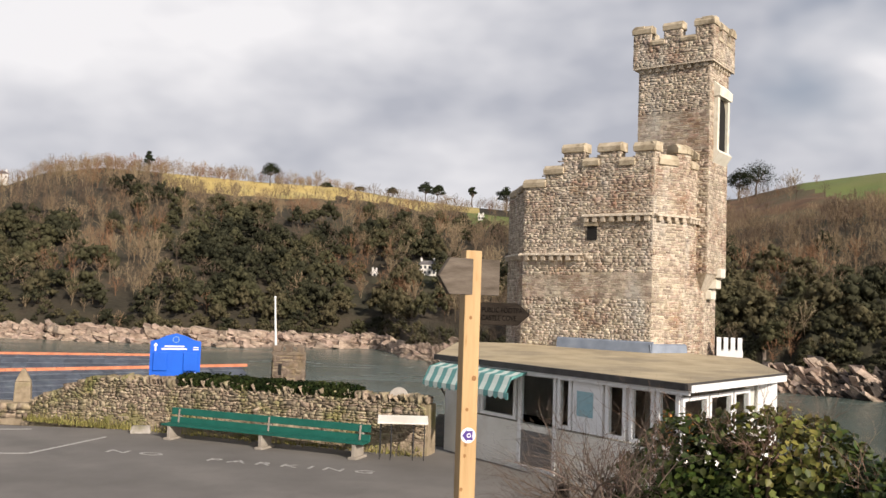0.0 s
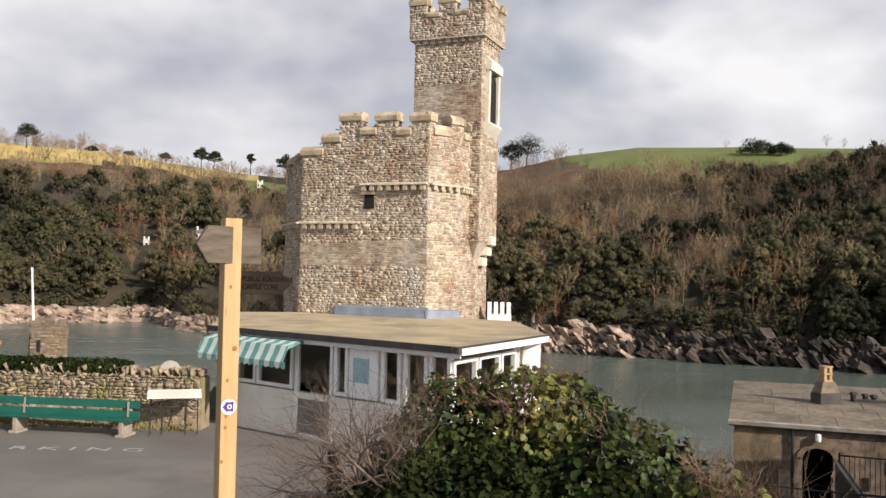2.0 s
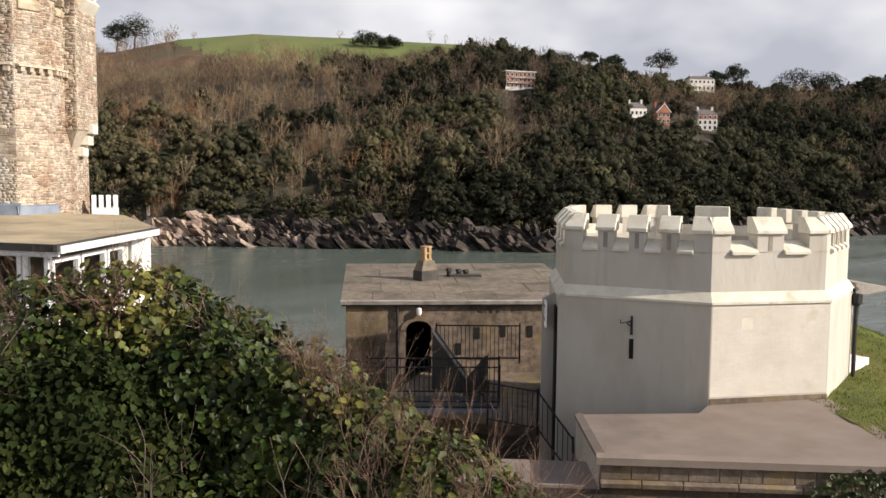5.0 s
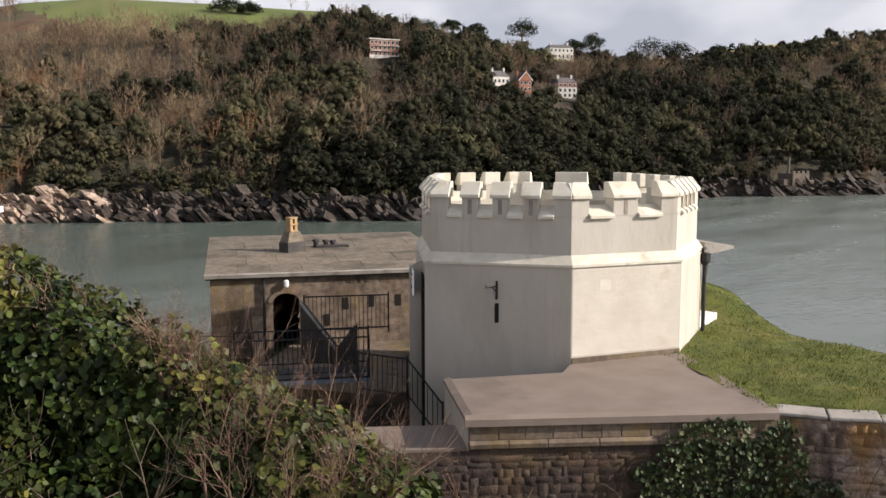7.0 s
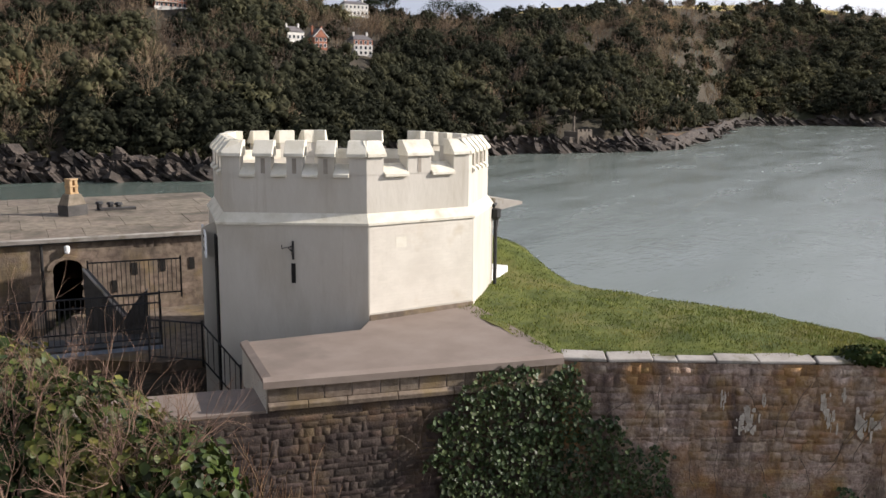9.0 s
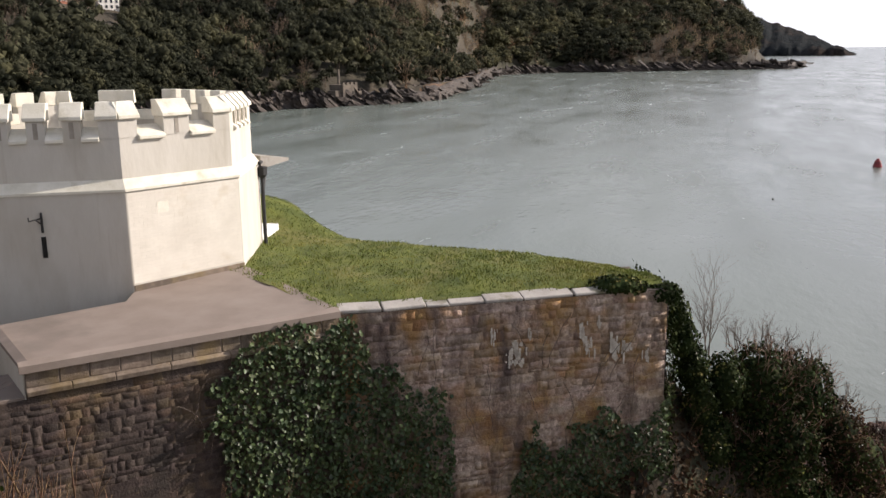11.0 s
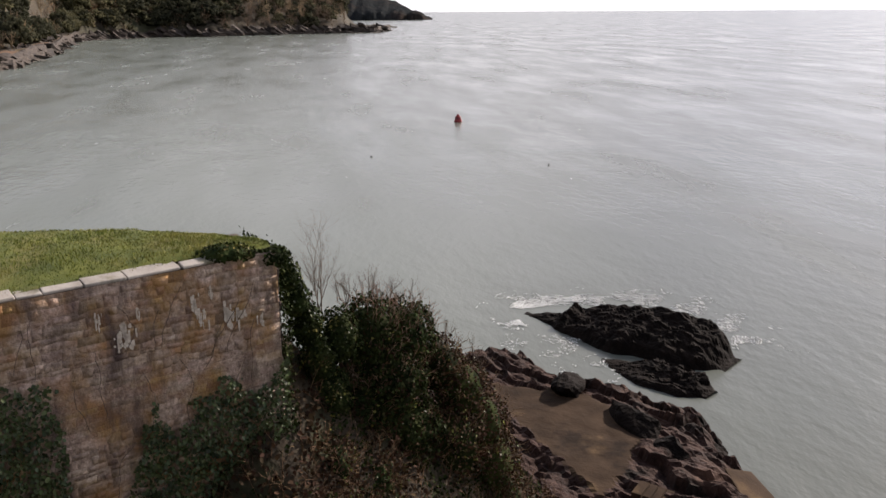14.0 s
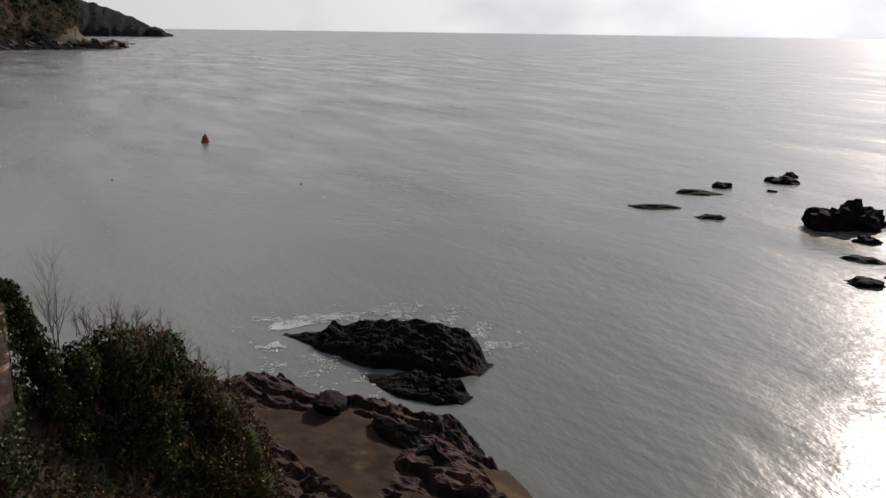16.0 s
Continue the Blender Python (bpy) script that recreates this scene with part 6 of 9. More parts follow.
W0, W1, W2, W3 = (-26.0, 29.0), (-12.2, 27.2), (-8.6, 25.95), (-0.3, 23.1)


def wall_h(s):
    return float(np.interp(s, [0, 1.0, 2.6, 6.0, 13.0], [16.95, 17.25, 17.42, 17.40, 17.30]))


def end_fall(s):
    """Height of the wall top along its first stretch, falling to the ground at the end."""
    return float(np.interp(s, [0, 1.3, 2.4, 4.0], [16.55, 17.05, 17.36, 17.42]))


core = Build()
for a, b in ((W0, W1), (W2, W3)):
    u, n, d = face(a, b)
    z = 16.45 if a == W0 else 17.28
    core.profile([(0.05, 15.8), (-0.05, z), (-0.55, z), (-0.6, 15.8)], a, u, n, -0.05, d + 0.05)
u, n, d = face(W1, W2)
for k in range(8):
    z = end_fall(d * (k + 0.5) / 8) - 0.1
    core.profile([(0.05, 15.8), (-0.05, z), (-0.55, z), (-0.6, 15.8)], W1, u, n, d * k / 8, d * (k + 1) / 8)
part("core", core, M["rubble_mortar"], bwall)
ps = []
for a, b, z1 in ((W1, W2, 17.42), (W2, W3, 17.36)):
    u, n, d = face(a, b)
    ps += stone_places(a, u, n, d, 16.0, z1, 0.19, 0.075, 0.035, r=rng, tilt=0.35, slope=end_fall if a == W1 else None)
u, n, d = face(W0, W1)
ps += stone_places(W0, u, n, d, 16.0, 16.5, 0.3, 0.14, 0.09, r=rng)
# rough stones set on edge along the top
for a, b in ((W1, W2), (W2, W3)):
    u, n, d = face(a, b)
    x = 0.0
    while x < d:
        w_ = rng.uniform(0.05, 0.12)
        m = np.eye(4)
        t = rng.uniform(0.1, 0.5)
        m[:3, 0] = np.array([u[0] * math.cos(t), u[1] * math.cos(t), math.sin(t)]) * w_
        m[:3, 1] = np.array([n[0], n[1], 0]) * rng.uniform(0.3, 0.5)
        m[:3, 2] = np.array([-u[0] * math.sin(t), -u[1] * math.sin(t), math.cos(t)]) * rng.uniform(0.16, 0.28)
        p = (a[0] + u[0] * x - n[0] * 0.4, a[1] + u[1] * x - n[1] * 0.4)
        m[:3, 3] = (p[0], p[1], (17.36 if a == W2 else end_fall(x) - 0.06) + rng.uniform(-0.02, 0.04))
        ps.append(m)
        x += w_ * 1.05
lay_stones(bwall, ps, M["rubble"], lambda x, y, z: x > -6.0)


def leaf_proto():
    v = [(0, 0, 0), (-0.42, 0.35, 0.06), (-0.25, 0.8, 0.02), (0, 1.0, -0.05), (0.25, 0.8, 0.02), (0.42, 0.35, 0.06), (0, 0.5, -0.04)]
    return np.array(v) - np.array([0, 0.5, 0]), np.array([(0, 6, 1), (1, 6, 2), (2, 6, 3), (3, 6, 4), (4, 6, 5), (5, 6, 0)])


LEAF = leaf_proto()


def leaf_pose(p, nrm, size, spread=0.6, droop=0.3):
    """A leaf at p that faces roughly along nrm, its tip hanging."""
    z = np.array(nrm, float) + rng.normal(size=3) * spread
    z[2] += 0.15
    z /= np.linalg.norm(z)
    y = np.array([rng.normal() * 0.6, rng.normal() * 0.6, -1.0])
    y -= z * (y @ z)
    y /= np.linalg.norm(y) + 1e-9
    x = np.cross(y, z)
    m = np.eye(4)
    m[:3, 0], m[:3, 1], m[:3, 2], m[:3, 3] = x * size, y * size, z * size, p
    return m


def leaves(name, poses, material):
    return many(name, LEAF[0], LEAF[1], poses, material)


def twig_mesh(name, segs, material, sides=3):
    """Thin tapering sticks: segs of (p, q, r0, r1)."""
    segs = [(np.asarray(p, float), np.asarray(q, float), a, b) for p, q, a, b in segs]
    v, f = [], []
    for p, q, a, b in segs:
        d = q - p
        d = d / (np.linalg.norm(d) + 1e-9)
        e = np.cross(d, (0.31, 0.52, 0.8))
        e /= np.linalg.norm(e) + 1e-9
        g = np.cross(d, e)
        k = len(v)
        for c, r in ((p, a), (q, b)):
            for j in range(sides):
                t = 2 * math.pi * j / sides
                v.append(c + r * (math.cos(t) * e + math.sin(t) * g))
        for j in range(sides):
            q2 = (j + 1) % sides
            f.append((k + j, k + q2, k + sides + q2, k + sides + j))
    return raw_mesh(name, np.array(v), np.array(f), material, smooth=True)


def shrub_parts(segs, material, parent, thick):
    """Thick stems and fine twigs as two parts."""
    big = [s for s in segs if s[2] >= thick]
    fine = [s for s in segs if s[2] < thick]
    part("stemwork", twig_mesh("stemwork", big, material, 5), None, parent)["kind"] = "stuff"
    part("twigwork", twig_mesh("twigwork", fine, material), None, parent)["kind"] = "stuff"


def grow_shrub(segs, p, d, length, r, depth, wild=0.45, up=0.15, fork=(2, 3), r_=rng):
    """Branches that bend and fork, added to segs."""
    p, d = np.asarray(p, float), np.asarray(d, float)
    n = 6
    bend = r_.normal(size=3) * wild * 0.09
    for i in range(n):
        bend = bend * 0.7 + r_.normal(size=3) * wild * 0.10
        d = d + bend + np.array([0, 0, up * 0.14])
        d /= np.linalg.norm(d)
        q = p + d * length / n
        r1 = r * (1 - 0.09)
        segs.append((p, q, r, r1))
        p, r = q, r1
        if depth > 0 and i >= 1 and r_.uniform() < 0.42:
            e = d + r_.normal(size=3) * wild
            grow_shrub(segs, p, e / np.linalg.norm(e), length * r_.uniform(0.4, 0.7), r * 0.55, depth - 1, wild, up, fork, r_)
    if depth > 0:
        for _ in range(r_.integers(fork[0], fork[1] + 1)):
            e = d + r_.normal(size=3) * wild * 0.8
            grow_shrub(segs, p, e / np.linalg.norm(e), length * r_.uniform(0.5, 0.8), r * 0.7, depth - 1, wild, up, fork, r_)


# ivy hedge along the wall top
hedge = thing("ivy_hedge", "low clipped ivy growing along the wall top", "ivy")
u, n, d = face(W2, W3)
lp = []
for _ in range(5200):
    s = rng.uniform(1.0, 7.1)
    t = rng.uniform(-0.1, math.pi + 0.1)
    rr = 0.23 * (1 + 0.35 * fbm(s * 2.0, 1.0)) * (0.35 if s < 1.3 or s > 6.8 else 1)
    q = -0.35 + rr * 1.5 * math.cos(t)
    p = (W2[0] + u[0] * s + n[0] * q, W2[1] + u[1] * s + n[1] * q, 17.40 - 0.05 * (s - 1) / 6 + rr * math.sin(t) + rng.normal() * 0.03)
    lp.append(leaf_pose(p, (n[0] * math.cos(t), n[1] * math.cos(t), math.sin(t)), rng.uniform(0.06, 0.11)))
part("foliage", leaves("foliage", lp, M["leaf_dark"]), None, hedge)
# rough grass along the wall foot
vg = []
for _ in range(2600):
    a, b = (W1, W2) if rng.uniform() < 0.6 else (W2, W3)
    u, n, d = face(a, b)
    s = rng.uniform(0, d)
    q = abs(rng.normal()) * 0.14 + 0.05
    h = rng.uniform(0.04, 0.17)
    m = np.eye(4)
    t = rng.uniform(0, 6.28)
    m[:3, 0] = np.array([math.cos(t), math.sin(t), 0]) * 0.03
    m[:3, 1] = np.array([-math.sin(t), math.cos(t), 0]) * h
    m[:3, 2] = np.array([0, 0, h])
    m[:3, 3] = (a[0] + u[0] * s + n[0] * q, a[1] + u[1] * s + n[1] * q, 15.99 + (0.3 if rng.uniform() < 0.25 else 0) * max(0, 0.2 - q) * 4)
    vg.append(m)
tagged(new("weeds", many("weeds", blade_v, [(0, 1, 2)], vg, M["moss"])), "straggling yellowish weeds along the foot of the wall", "weeds", kind="stuff")

# bench
B0, B1 = (-7.35, 24.55), (-1.75, 22.35)
bench = thing("bench", "long dark green slatted bench on concrete legs", "bench")
u, n, d = face(B0, B1)
for k, (o0, z0, z1) in enumerate(((-0.22, 16.62, 16.80), (-0.19, 16.38, 16.56))):
    q = Build().profile([(o0, z0), (o0 - 0.02, z1), (o0 - 0.06, z1), (o0 - 0.04, z0)], B0, u, n, 0, d)
    part("back_slat", q, M["bench_green"], bench, bevel=0.008)
for k in range(3):
    o0 = 0.22 - 0.13 * k
    q = Build().profile([(o0, 16.37), (o0, 16.41), (o0 - 0.115, 16.41), (o0 - 0.115, 16.37)], B0, u, n, 0, d)
    part("seat_slat", q, M["bench_green"], bench, bevel=0.006)
for s in (0.25, d * 0.515, d - 0.25):
    q = Build()
    q.profile([(0.2, 16.0), (0.2, 16.36), (-0.2, 16.36), (-0.27, 16.78), (-0.33, 16.78), (-0.28, 16.0)], B0, u, n, s - 0.05, s + 0.05)
    part("leg", q, M["concrete"], bench, bevel=0.01)
    q = Build()
    q.profile([(0.26, 15.99), (0.26, 16.06), (-0.34, 16.06), (-0.34, 15.99)], B0, u, n, s - 0.12, s + 0.12)
    part("foot", q, M["concrete"], bench, bevel=0.02)
for s in (0.27, d * 0.515, d - 0.27):
    q = Build().profile([(-0.175, 16.42), (-0.205, 16.78), (-0.212, 16.78), (-0.182, 16.42)], B0, u, n, s - 0.025, s + 0.025)
    part("strap", q, M["concrete"], bench)

blk = Build()
blk.prism([(-8.5, 25.05), (-7.95, 25.2), (-8.0, 25.45), (-8.55, 25.3)], 15.99, 16.2, [(-8.46, 25.1), (-8.0, 25.22), (-8.03, 25.42), (-8.5, 25.28)])
solid("stone_block", blk, M["coping"], "pale squared stone block by the wall foot", "stone block", bevel=0.03)

# white-topped info table at the wall
tb = thing("info_table", "pale tilted board on thin rusty legs by the wall", "table")
q = Build().profile([(0.25, 16.88), (0.25, 16.92), (-0.25, 17.04), (-0.25, 17.0)], (-1.5, 22.55), (0.998, 0.05), (0.05, -0.998), 0, 1.25)
part("top", q, M["cafe_wall"], tb, bevel=0.01)
for s in (0.08, 0.35, 0.9, 1.17):
    for o0 in (0.18, -0.18):
        q = Build().tube([(-1.5 + s, 22.55 - o0, 15.99), (-1.5 + s, 22.55 - o0, 16.92)], 0.012, sides=5)
        part("leg", q, M["iron"], tb)
# round-headed pale stone on the wall top
q = Build()
q.prism([(0.26 * math.cos(t), 0.26 * math.sin(t)) for t in np.linspace(0, math.pi, 10)], -0.05, 0.05)
ob = solid("carved_stone", q, M["coping"], "small round-headed carved stone on the wall top", "carved stone", bevel=0.02)
ob.matrix_basis = Matrix.Translation((-1.05, 23.62, 17.40)) @ Matrix.Rotation(radians(90), 4, "X")

# pointed stone at the end of the wall
q = Build()
q.prism([(-12.95, 27.5), (-12.4, 27.6), (-12.45, 27.9), (-13.0, 27.8)], 15.5, 17.05, [(-12.9, 27.55), (-12.45, 27.62), (-12.5, 27.85), (-12.95, 27.77)])
q.prism([(-12.9, 27.55), (-12.45, 27.62), (-12.5, 27.85), (-12.95, 27.77)], 17.05, 17.45, [(-12.74, 27.62), (-12.66, 27.63), (-12.67, 27.75), (-12.75, 27.74)])
solid("standing_stone", q, M["rubble_mortar"], "weathered pointed standing stone at the wall end", "stone", bevel=0.03)

# blue notice board behind the wall
bd = thing("notice_board", "bright blue arched double-door notice board on white posts", "notice board")
P0, P1 = (-8.86, 27.62), (-7.42, 28.02)
u, n, d = face(P0, P1)
prof = [(0, 17.36), (d, 17.36), (d, 18.42), (d * 0.86, 18.46), (d * 0.70, 18.58), (d * 0.5, 18.66), (d * 0.30, 18.58), (d * 0.14, 18.46), (0, 18.42)]
q = Build()
k = len(prof)
q.v = [(P0[0] + u[0] * s + n[0] * o0, P0[1] + u[1] * s + n[1] * o0, z) for o0 in (0.0, -0.12) for s, z in prof]
q.f = [tuple(range(k)), tuple(range(2 * k - 1, k - 1, -1))] + [(i, (i + 1) % k, k + (i + 1) % k, k + i) for i in range(k)]
q.mi = [0] * len(q.f)
part("panel", q, M["blue_paint"], bd)
for s0, s1 in ((0.10, d * 0.34), (d * 0.66, d - 0.08)):
    q = Build().profile([(0.05, 17.52), (0.05, 18.08), (0.0, 18.08), (0.0, 17.52)], P0, u, n, s0, s1)
    part("door", q, M["blue_paint"], bd, bevel=0.012)
for s0, s1, z0, z1 in ((0.42, 1.0, 18.24, 18.285), (0.33, 1.08, 18.16, 18.205), (1.27, 1.43, 18.22, 18.25), (1.27, 1.43, 18.16, 18.19), (1.2, 1.36, 17.44, 17.47)):
    q = Build().profile([(0.012, z0), (0.012, z1), (0.0, z1), (0.0, z0)], P0, u, n, s0, s1)
    part("line", q, M["white_paint"], bd)
q = Build().tube([(P0[0] + u[0] * (d / 2 + 0.09 * math.cos(t)) + n[0] * 0.01, P0[1] + u[1] * (d / 2 + 0.09 * math.cos(t)) + n[1] * 0.01, 18.47 + 0.09 * math.sin(t)) for t in np.linspace(0, 2 * math.pi, 15)], 0.012, sides=4)
part("emblem", q, M["cafe_blue"], bd)
for s, z0, z1, w_ in ((0.155, 18.12, 18.36, 0.05), (0.155, 18.27, 18.32, 0.11)):
    q = Build().profile([(0.012, z0), (0.012, z1), (0.0, z1), (0.0, z0)], P0, u, n, s - w_ / 2, s + w_ / 2)
    part("mark", q, M["white_paint"], bd)
for s in (0.12, d - 0.12):
    q = Build().profile([(-0.02, 15.2), (-0.02, 17.37), (-0.10, 17.37), (-0.10, 15.2)], P0, u, n, s - 0.04, s + 0.04)
    part("post", q, M["white_paint"], bd)

# slate roofs below the wall
for k, (x0, y0, x1, y1, zr, w_, dz) in enumerate(((-42, 49.0, -17.2, 56.5, 15.9, 8.0, 1.6), (-30, 35.0, -10.9, 49.4, 16.0, 6.5, 1.5))):
    rfh = thing("low_roof", "long low slate roof with orange ridge tiles", "roof", "slate roofs")
    u, n, d = face((x0, y0), (x1, y1))
    for side in (1, -1):
        i = 0
        rows = 7
        for r_i in range(rows):
            a, b = r_i / rows, (r_i + 1.12) / rows
            q = Build()
            s = 0.0
            while s < d:
                w2 = rng.uniform(0.55, 0.8)
                e = rng.uniform(0, 0.03)
                o0, o1 = side * w_ * 0.5 * a, side * w_ * 0.5 * min(1.05, b)
                za, zb = zr - dz * a, zr - dz * b
                q.profile([(o0, za - 0.02), (o0, za), (o1, zb + 0.05 + e), (o1, zb)], (x0, y0), u, n, s, min(d, s + w2 - 0.01))
                s += w2
            ob = part("slate_course", q, M["slate"], rfh)
            ob["kind"] = "stuff"
    q = Build()
    for s in np.arange(0, d, 0.45):
        q.profile([(-0.17, zr - 0.06), (-0.10, zr + 0.08), (0.10, zr + 0.08), (0.17, zr - 0.06)], (x0, y0), u, n, s, s + 0.44)
    ob = part("ridge_tiles", q, M["terracotta"], rfh, "orange clay ridge tiles")
    ob["kind"] = "stuff"
    q = Build()
    q.profile([(-w_ * 0.45, 8.0), (-w_ * 0.45, zr - dz), (0, zr - 0.1), (w_ * 0.45, zr - dz), (w_ * 0.45, 8.0)], (x0, y0), u, n, 0.1, d - 0.05)
    part("wall", q, M["fort_stone"], rfh)

# small stone turret with flagpole
ft = thing("stone_turret", "small square stone turret with battered top", "turret")
p, e = Vector((-7.0, 41.9)), 0.72
u = Vector((0.985, 0.17))
vv = Vector((-0.17, 0.985))
sq = lambda g: [tuple(p - u * g - vv * g), tuple(p + u * g - vv * g), tuple(p + u * g + vv * g), tuple(p - u * g + vv * g)]
q = Build().prism(sq(e), 12.5, 17.35)
part("wall", q, M["rubble_mortar"], ft)
q = Build().prism(sq(e + 0.05), 17.2, 17.34)
part("band", q, M["battery_stone"], ft)
for i, (s0, s1) in enumerate(((-1, -0.45), (-0.2, 0.25), (0.55, 1))):
    for w_ in (-1, 1):
        a, b = p + u * (e * s0) + vv * (w_ * e), p + u * (e * s1) + vv * (w_ * (e - 0.28))
        q = Build().prism([(min(a.x, b.x), min(a.y, b.y)), (max(a.x, b.x), min(a.y, b.y)), (max(a.x, b.x), max(a.y, b.y)), (min(a.x, b.x), max(a.y, b.y))], 17.35, 17.62)
        part("merlon", q, M["battery_stone"], ft, bevel=0.02)
ring = sq(e)
st = []
for a, b in ((ring[0], ring[1]), (ring[3], ring[0]), (ring[1], ring[2])):
    uu, nn, dd = face(a, b)
    st += stone_places(a, uu, nn, dd, 15.3, 17.2, 0.3, 0.16, 0.05, r=rng)
lay_stones(ft, st, M["battery_stone"], limit=120)
q = Build().profile([(0.06, 16.3), (0.06, 16.8), (0.0, 16.8), (0.0, 16.3)], ring[0], tuple(u), tuple(-vv), 0.25, 0.4)
part("slit", q, M["dark_opening"], ft)
fp = thing("flagpole", "slim white flagpole standing on the turret", "flagpole")
q = Build().tube([(-7.55, 41.5, 17.3), (-7.68, 41.5, 19.78)], 0.055, 0.04, 8)
part("pole", q, M["white_paint"], fp)
q = Build().lathe([(0.02, 0), (0.06, 0.03), (0.05, 0.08), (0.01, 0.1)], (-7.68, 41.5, 19.77), 8)
part("finial", q, M["white_paint"], fp)

# ---- painted road marks ----


def road_text(words, at, angle, size, width):
    cu = bpy.data.curves.new("road_lettering", "FONT")
    cu.body, cu.size, cu.extrude = words, size, 0.002
    ob = new("road_lettering", cu)
    me = bpy.data.meshes.new_from_object(ob)
    bpy.data.objects.remove(ob)
    me.materials.clear()
    me.materials.append(M["road_paint"])
    xs = [v.co.x for v in me.vertices]
    k = width / (max(xs) - min(xs))
    for v in me.vertices:
        v.co.x = (v.co.x - min(xs)) * k
    ob = new("road_lettering", me)
    ob.matrix_basis = Matrix.Translation((*at, 16.006)) @ Matrix.Rotation(radians(angle), 4, "Z")
    return tagged(ob, "worn white painted road lettering", "road marking", kind="structure")


road_text("N O", (-8.1, 22.2), -12, 0.46, 1.45)
road_text("P A R K I N G", (-5.45, 21.5), -13.5, 0.46, 4.1)
road_text("ON", (-0.95, 14.05), -12, 0.7, 1.2)
for a, b, w_ in (((-9.72, 21.68), (-8.9, 24.4), 0.10), ((-16, 20.6), (-9.72, 21.68), 0.10), ((-12.1, 25.1), (-11.3, 25.3), 0.1)):
    u, n, d = face(a, b)
    q = Build().profile([(w_ / 2, 16.0), (w_ / 2, 16.006), (-w_ / 2, 16.006), (-w_ / 2, 16.0)], a, u, n, 0, d)
    solid("road_line", q, M["road_paint"], "faded white painted bay line on the asphalt", "road marking", kind="structure")

# ---- footpath sign post ----
post = thing("footpath_sign", "new square timber footpath post with dark finger boards", "signpost")
PX, PY = 0.155, 5.0
q = Build()
q.box(-0.046, -0.046, -1.95, 0.046, 0.046, 2.42)
pole = part("post", q, M["post_wood"], post, "pale new softwood post with knots", bevel=0.004)
pole.matrix_basis = Matrix.Translation((PX, PY, 17.85)) @ Matrix.Rotation(radians(17), 4, "Z")
for s, z in ((0.02, 1.72), (-0.015, 1.55), (-0.02, 1.44), (-0.018, 1.36), (-0.02, 1.30), (-0.035, 1.12), (0.02, 0.9), (-0.01, 2.05)):
    q = Build()
    rr = [(s + 0.009 * math.cos(t) * (1.6 if z == 1.72 else 1), z + 0.011 * math.sin(t) * (1.4 if z == 1.72 else 1)) for t in np.linspace(0, 6.28, 9)[:-1]]
    q.v = [(a, -0.0475, b) for a, b in rr]
    q.f, q.mi = [tuple(range(8))], [0]
    kn = part("knot", q, M["knot"], pole)
dsc = Build()
dsc.v = [(0.042 * math.cos(t), y, 0.042 * math.sin(t)) for y in (-0.0495, -0.0455) for t in np.linspace(0, 2 * math.pi, 24, endpoint=False)]
dsc.f = [tuple(range(24)), tuple(range(47, 23, -1))] + [(i, (i + 1) % 24, 24 + (i + 1) % 24, 24 + i) for i in range(24)]
dsc.mi = [0] * len(dsc.f)
disc = part("waymark_disc", dsc, M["disc_white"], post, "round white waymark disc with purple arrow")
disc.matrix_basis = pole.matrix_basis @ Matrix.Translation((-0.004, 0, 1.41))
ar = Build()
ar.v = [(x, -0.0505, z) for x, z in ((-0.035, 0), (-0.008, 0.033), (-0.008, 0.024), (0.027, 0.027), (0.024, 0), (0.027, -0.027), (-0.008, -0.024), (-0.008, -0.033))]
ar.f, ar.mi = [tuple(range(8))], [0]
part("arrow", ar, M["disc_purple"], disc)
dm = Build()
dm.v = [(0.004 + 0.0125 * math.cos(t), -0.0512, 0.0125 * math.sin(t)) for t in np.linspace(0, 2 * math.pi, 16, endpoint=False)]
dm.f, dm.mi = [tuple(range(16))], [0]
part("ring", dm, M["disc_white"], disc)
dm = Build()
dm.v = [(0.004 + 0.009 * a, -0.0518, 0.009 * b) for a, b in ((1, 0), (0, 1), (-1, 0), (0, -1))]
dm.f, dm.mi = [(0, 1, 2, 3)], [0]
part("diamond", dm, M["disc_purple"], disc)


def finger(at, angle, length, high, tail=0.0, wood="sign_wood", label="dark weathered wooden finger board"):
    q = Build()
    out = [(-tail, -high / 2), (length - 0.07, -high / 2), (length, 0), (length - 0.07, high / 2), (-tail, high / 2)]
    q.v = [(x, y, z) for y in (-0.016, 0.016) for x, z in out]
    k = len(out)
    q.f = [tuple(range(k)), tuple(range(2 * k - 1, k - 1, -1))] + [(i, (i + 1) % k, k + (i + 1) % k, k + i) for i in range(k)]
    q.mi = [0] * len(q.f)
    ob = part("finger_board", q, M[wood], post, label, bevel=0.004)
    ob.matrix_basis = Matrix.Translation(at) @ Matrix.Rotation(radians(angle), 4, "Z")
    return ob


fb = finger((PX + 0.05, PY + 0.0, 19.925), 8, 0.29, 0.125)


def lettering(words, at, size, parent):
    cu = bpy.data.curves.new("lettering", "FONT")
    cu.body, cu.size, cu.extrude = words, size, 0.001
    ob = new("lettering", cu)
    me = bpy.data.meshes.new_from_object(ob)
    bpy.data.objects.remove(ob)
    me.materials.clear()
    me.materials.append(M["sign_letter"])
    ob = new("lettering", me)
    ob.parent = parent
    ob.matrix_basis = Matrix.Translation(at) @ Matrix.Rotation(radians(90), 4, "X") @ Matrix.Diagonal((0.78, 1, 1, 1))
    return ob


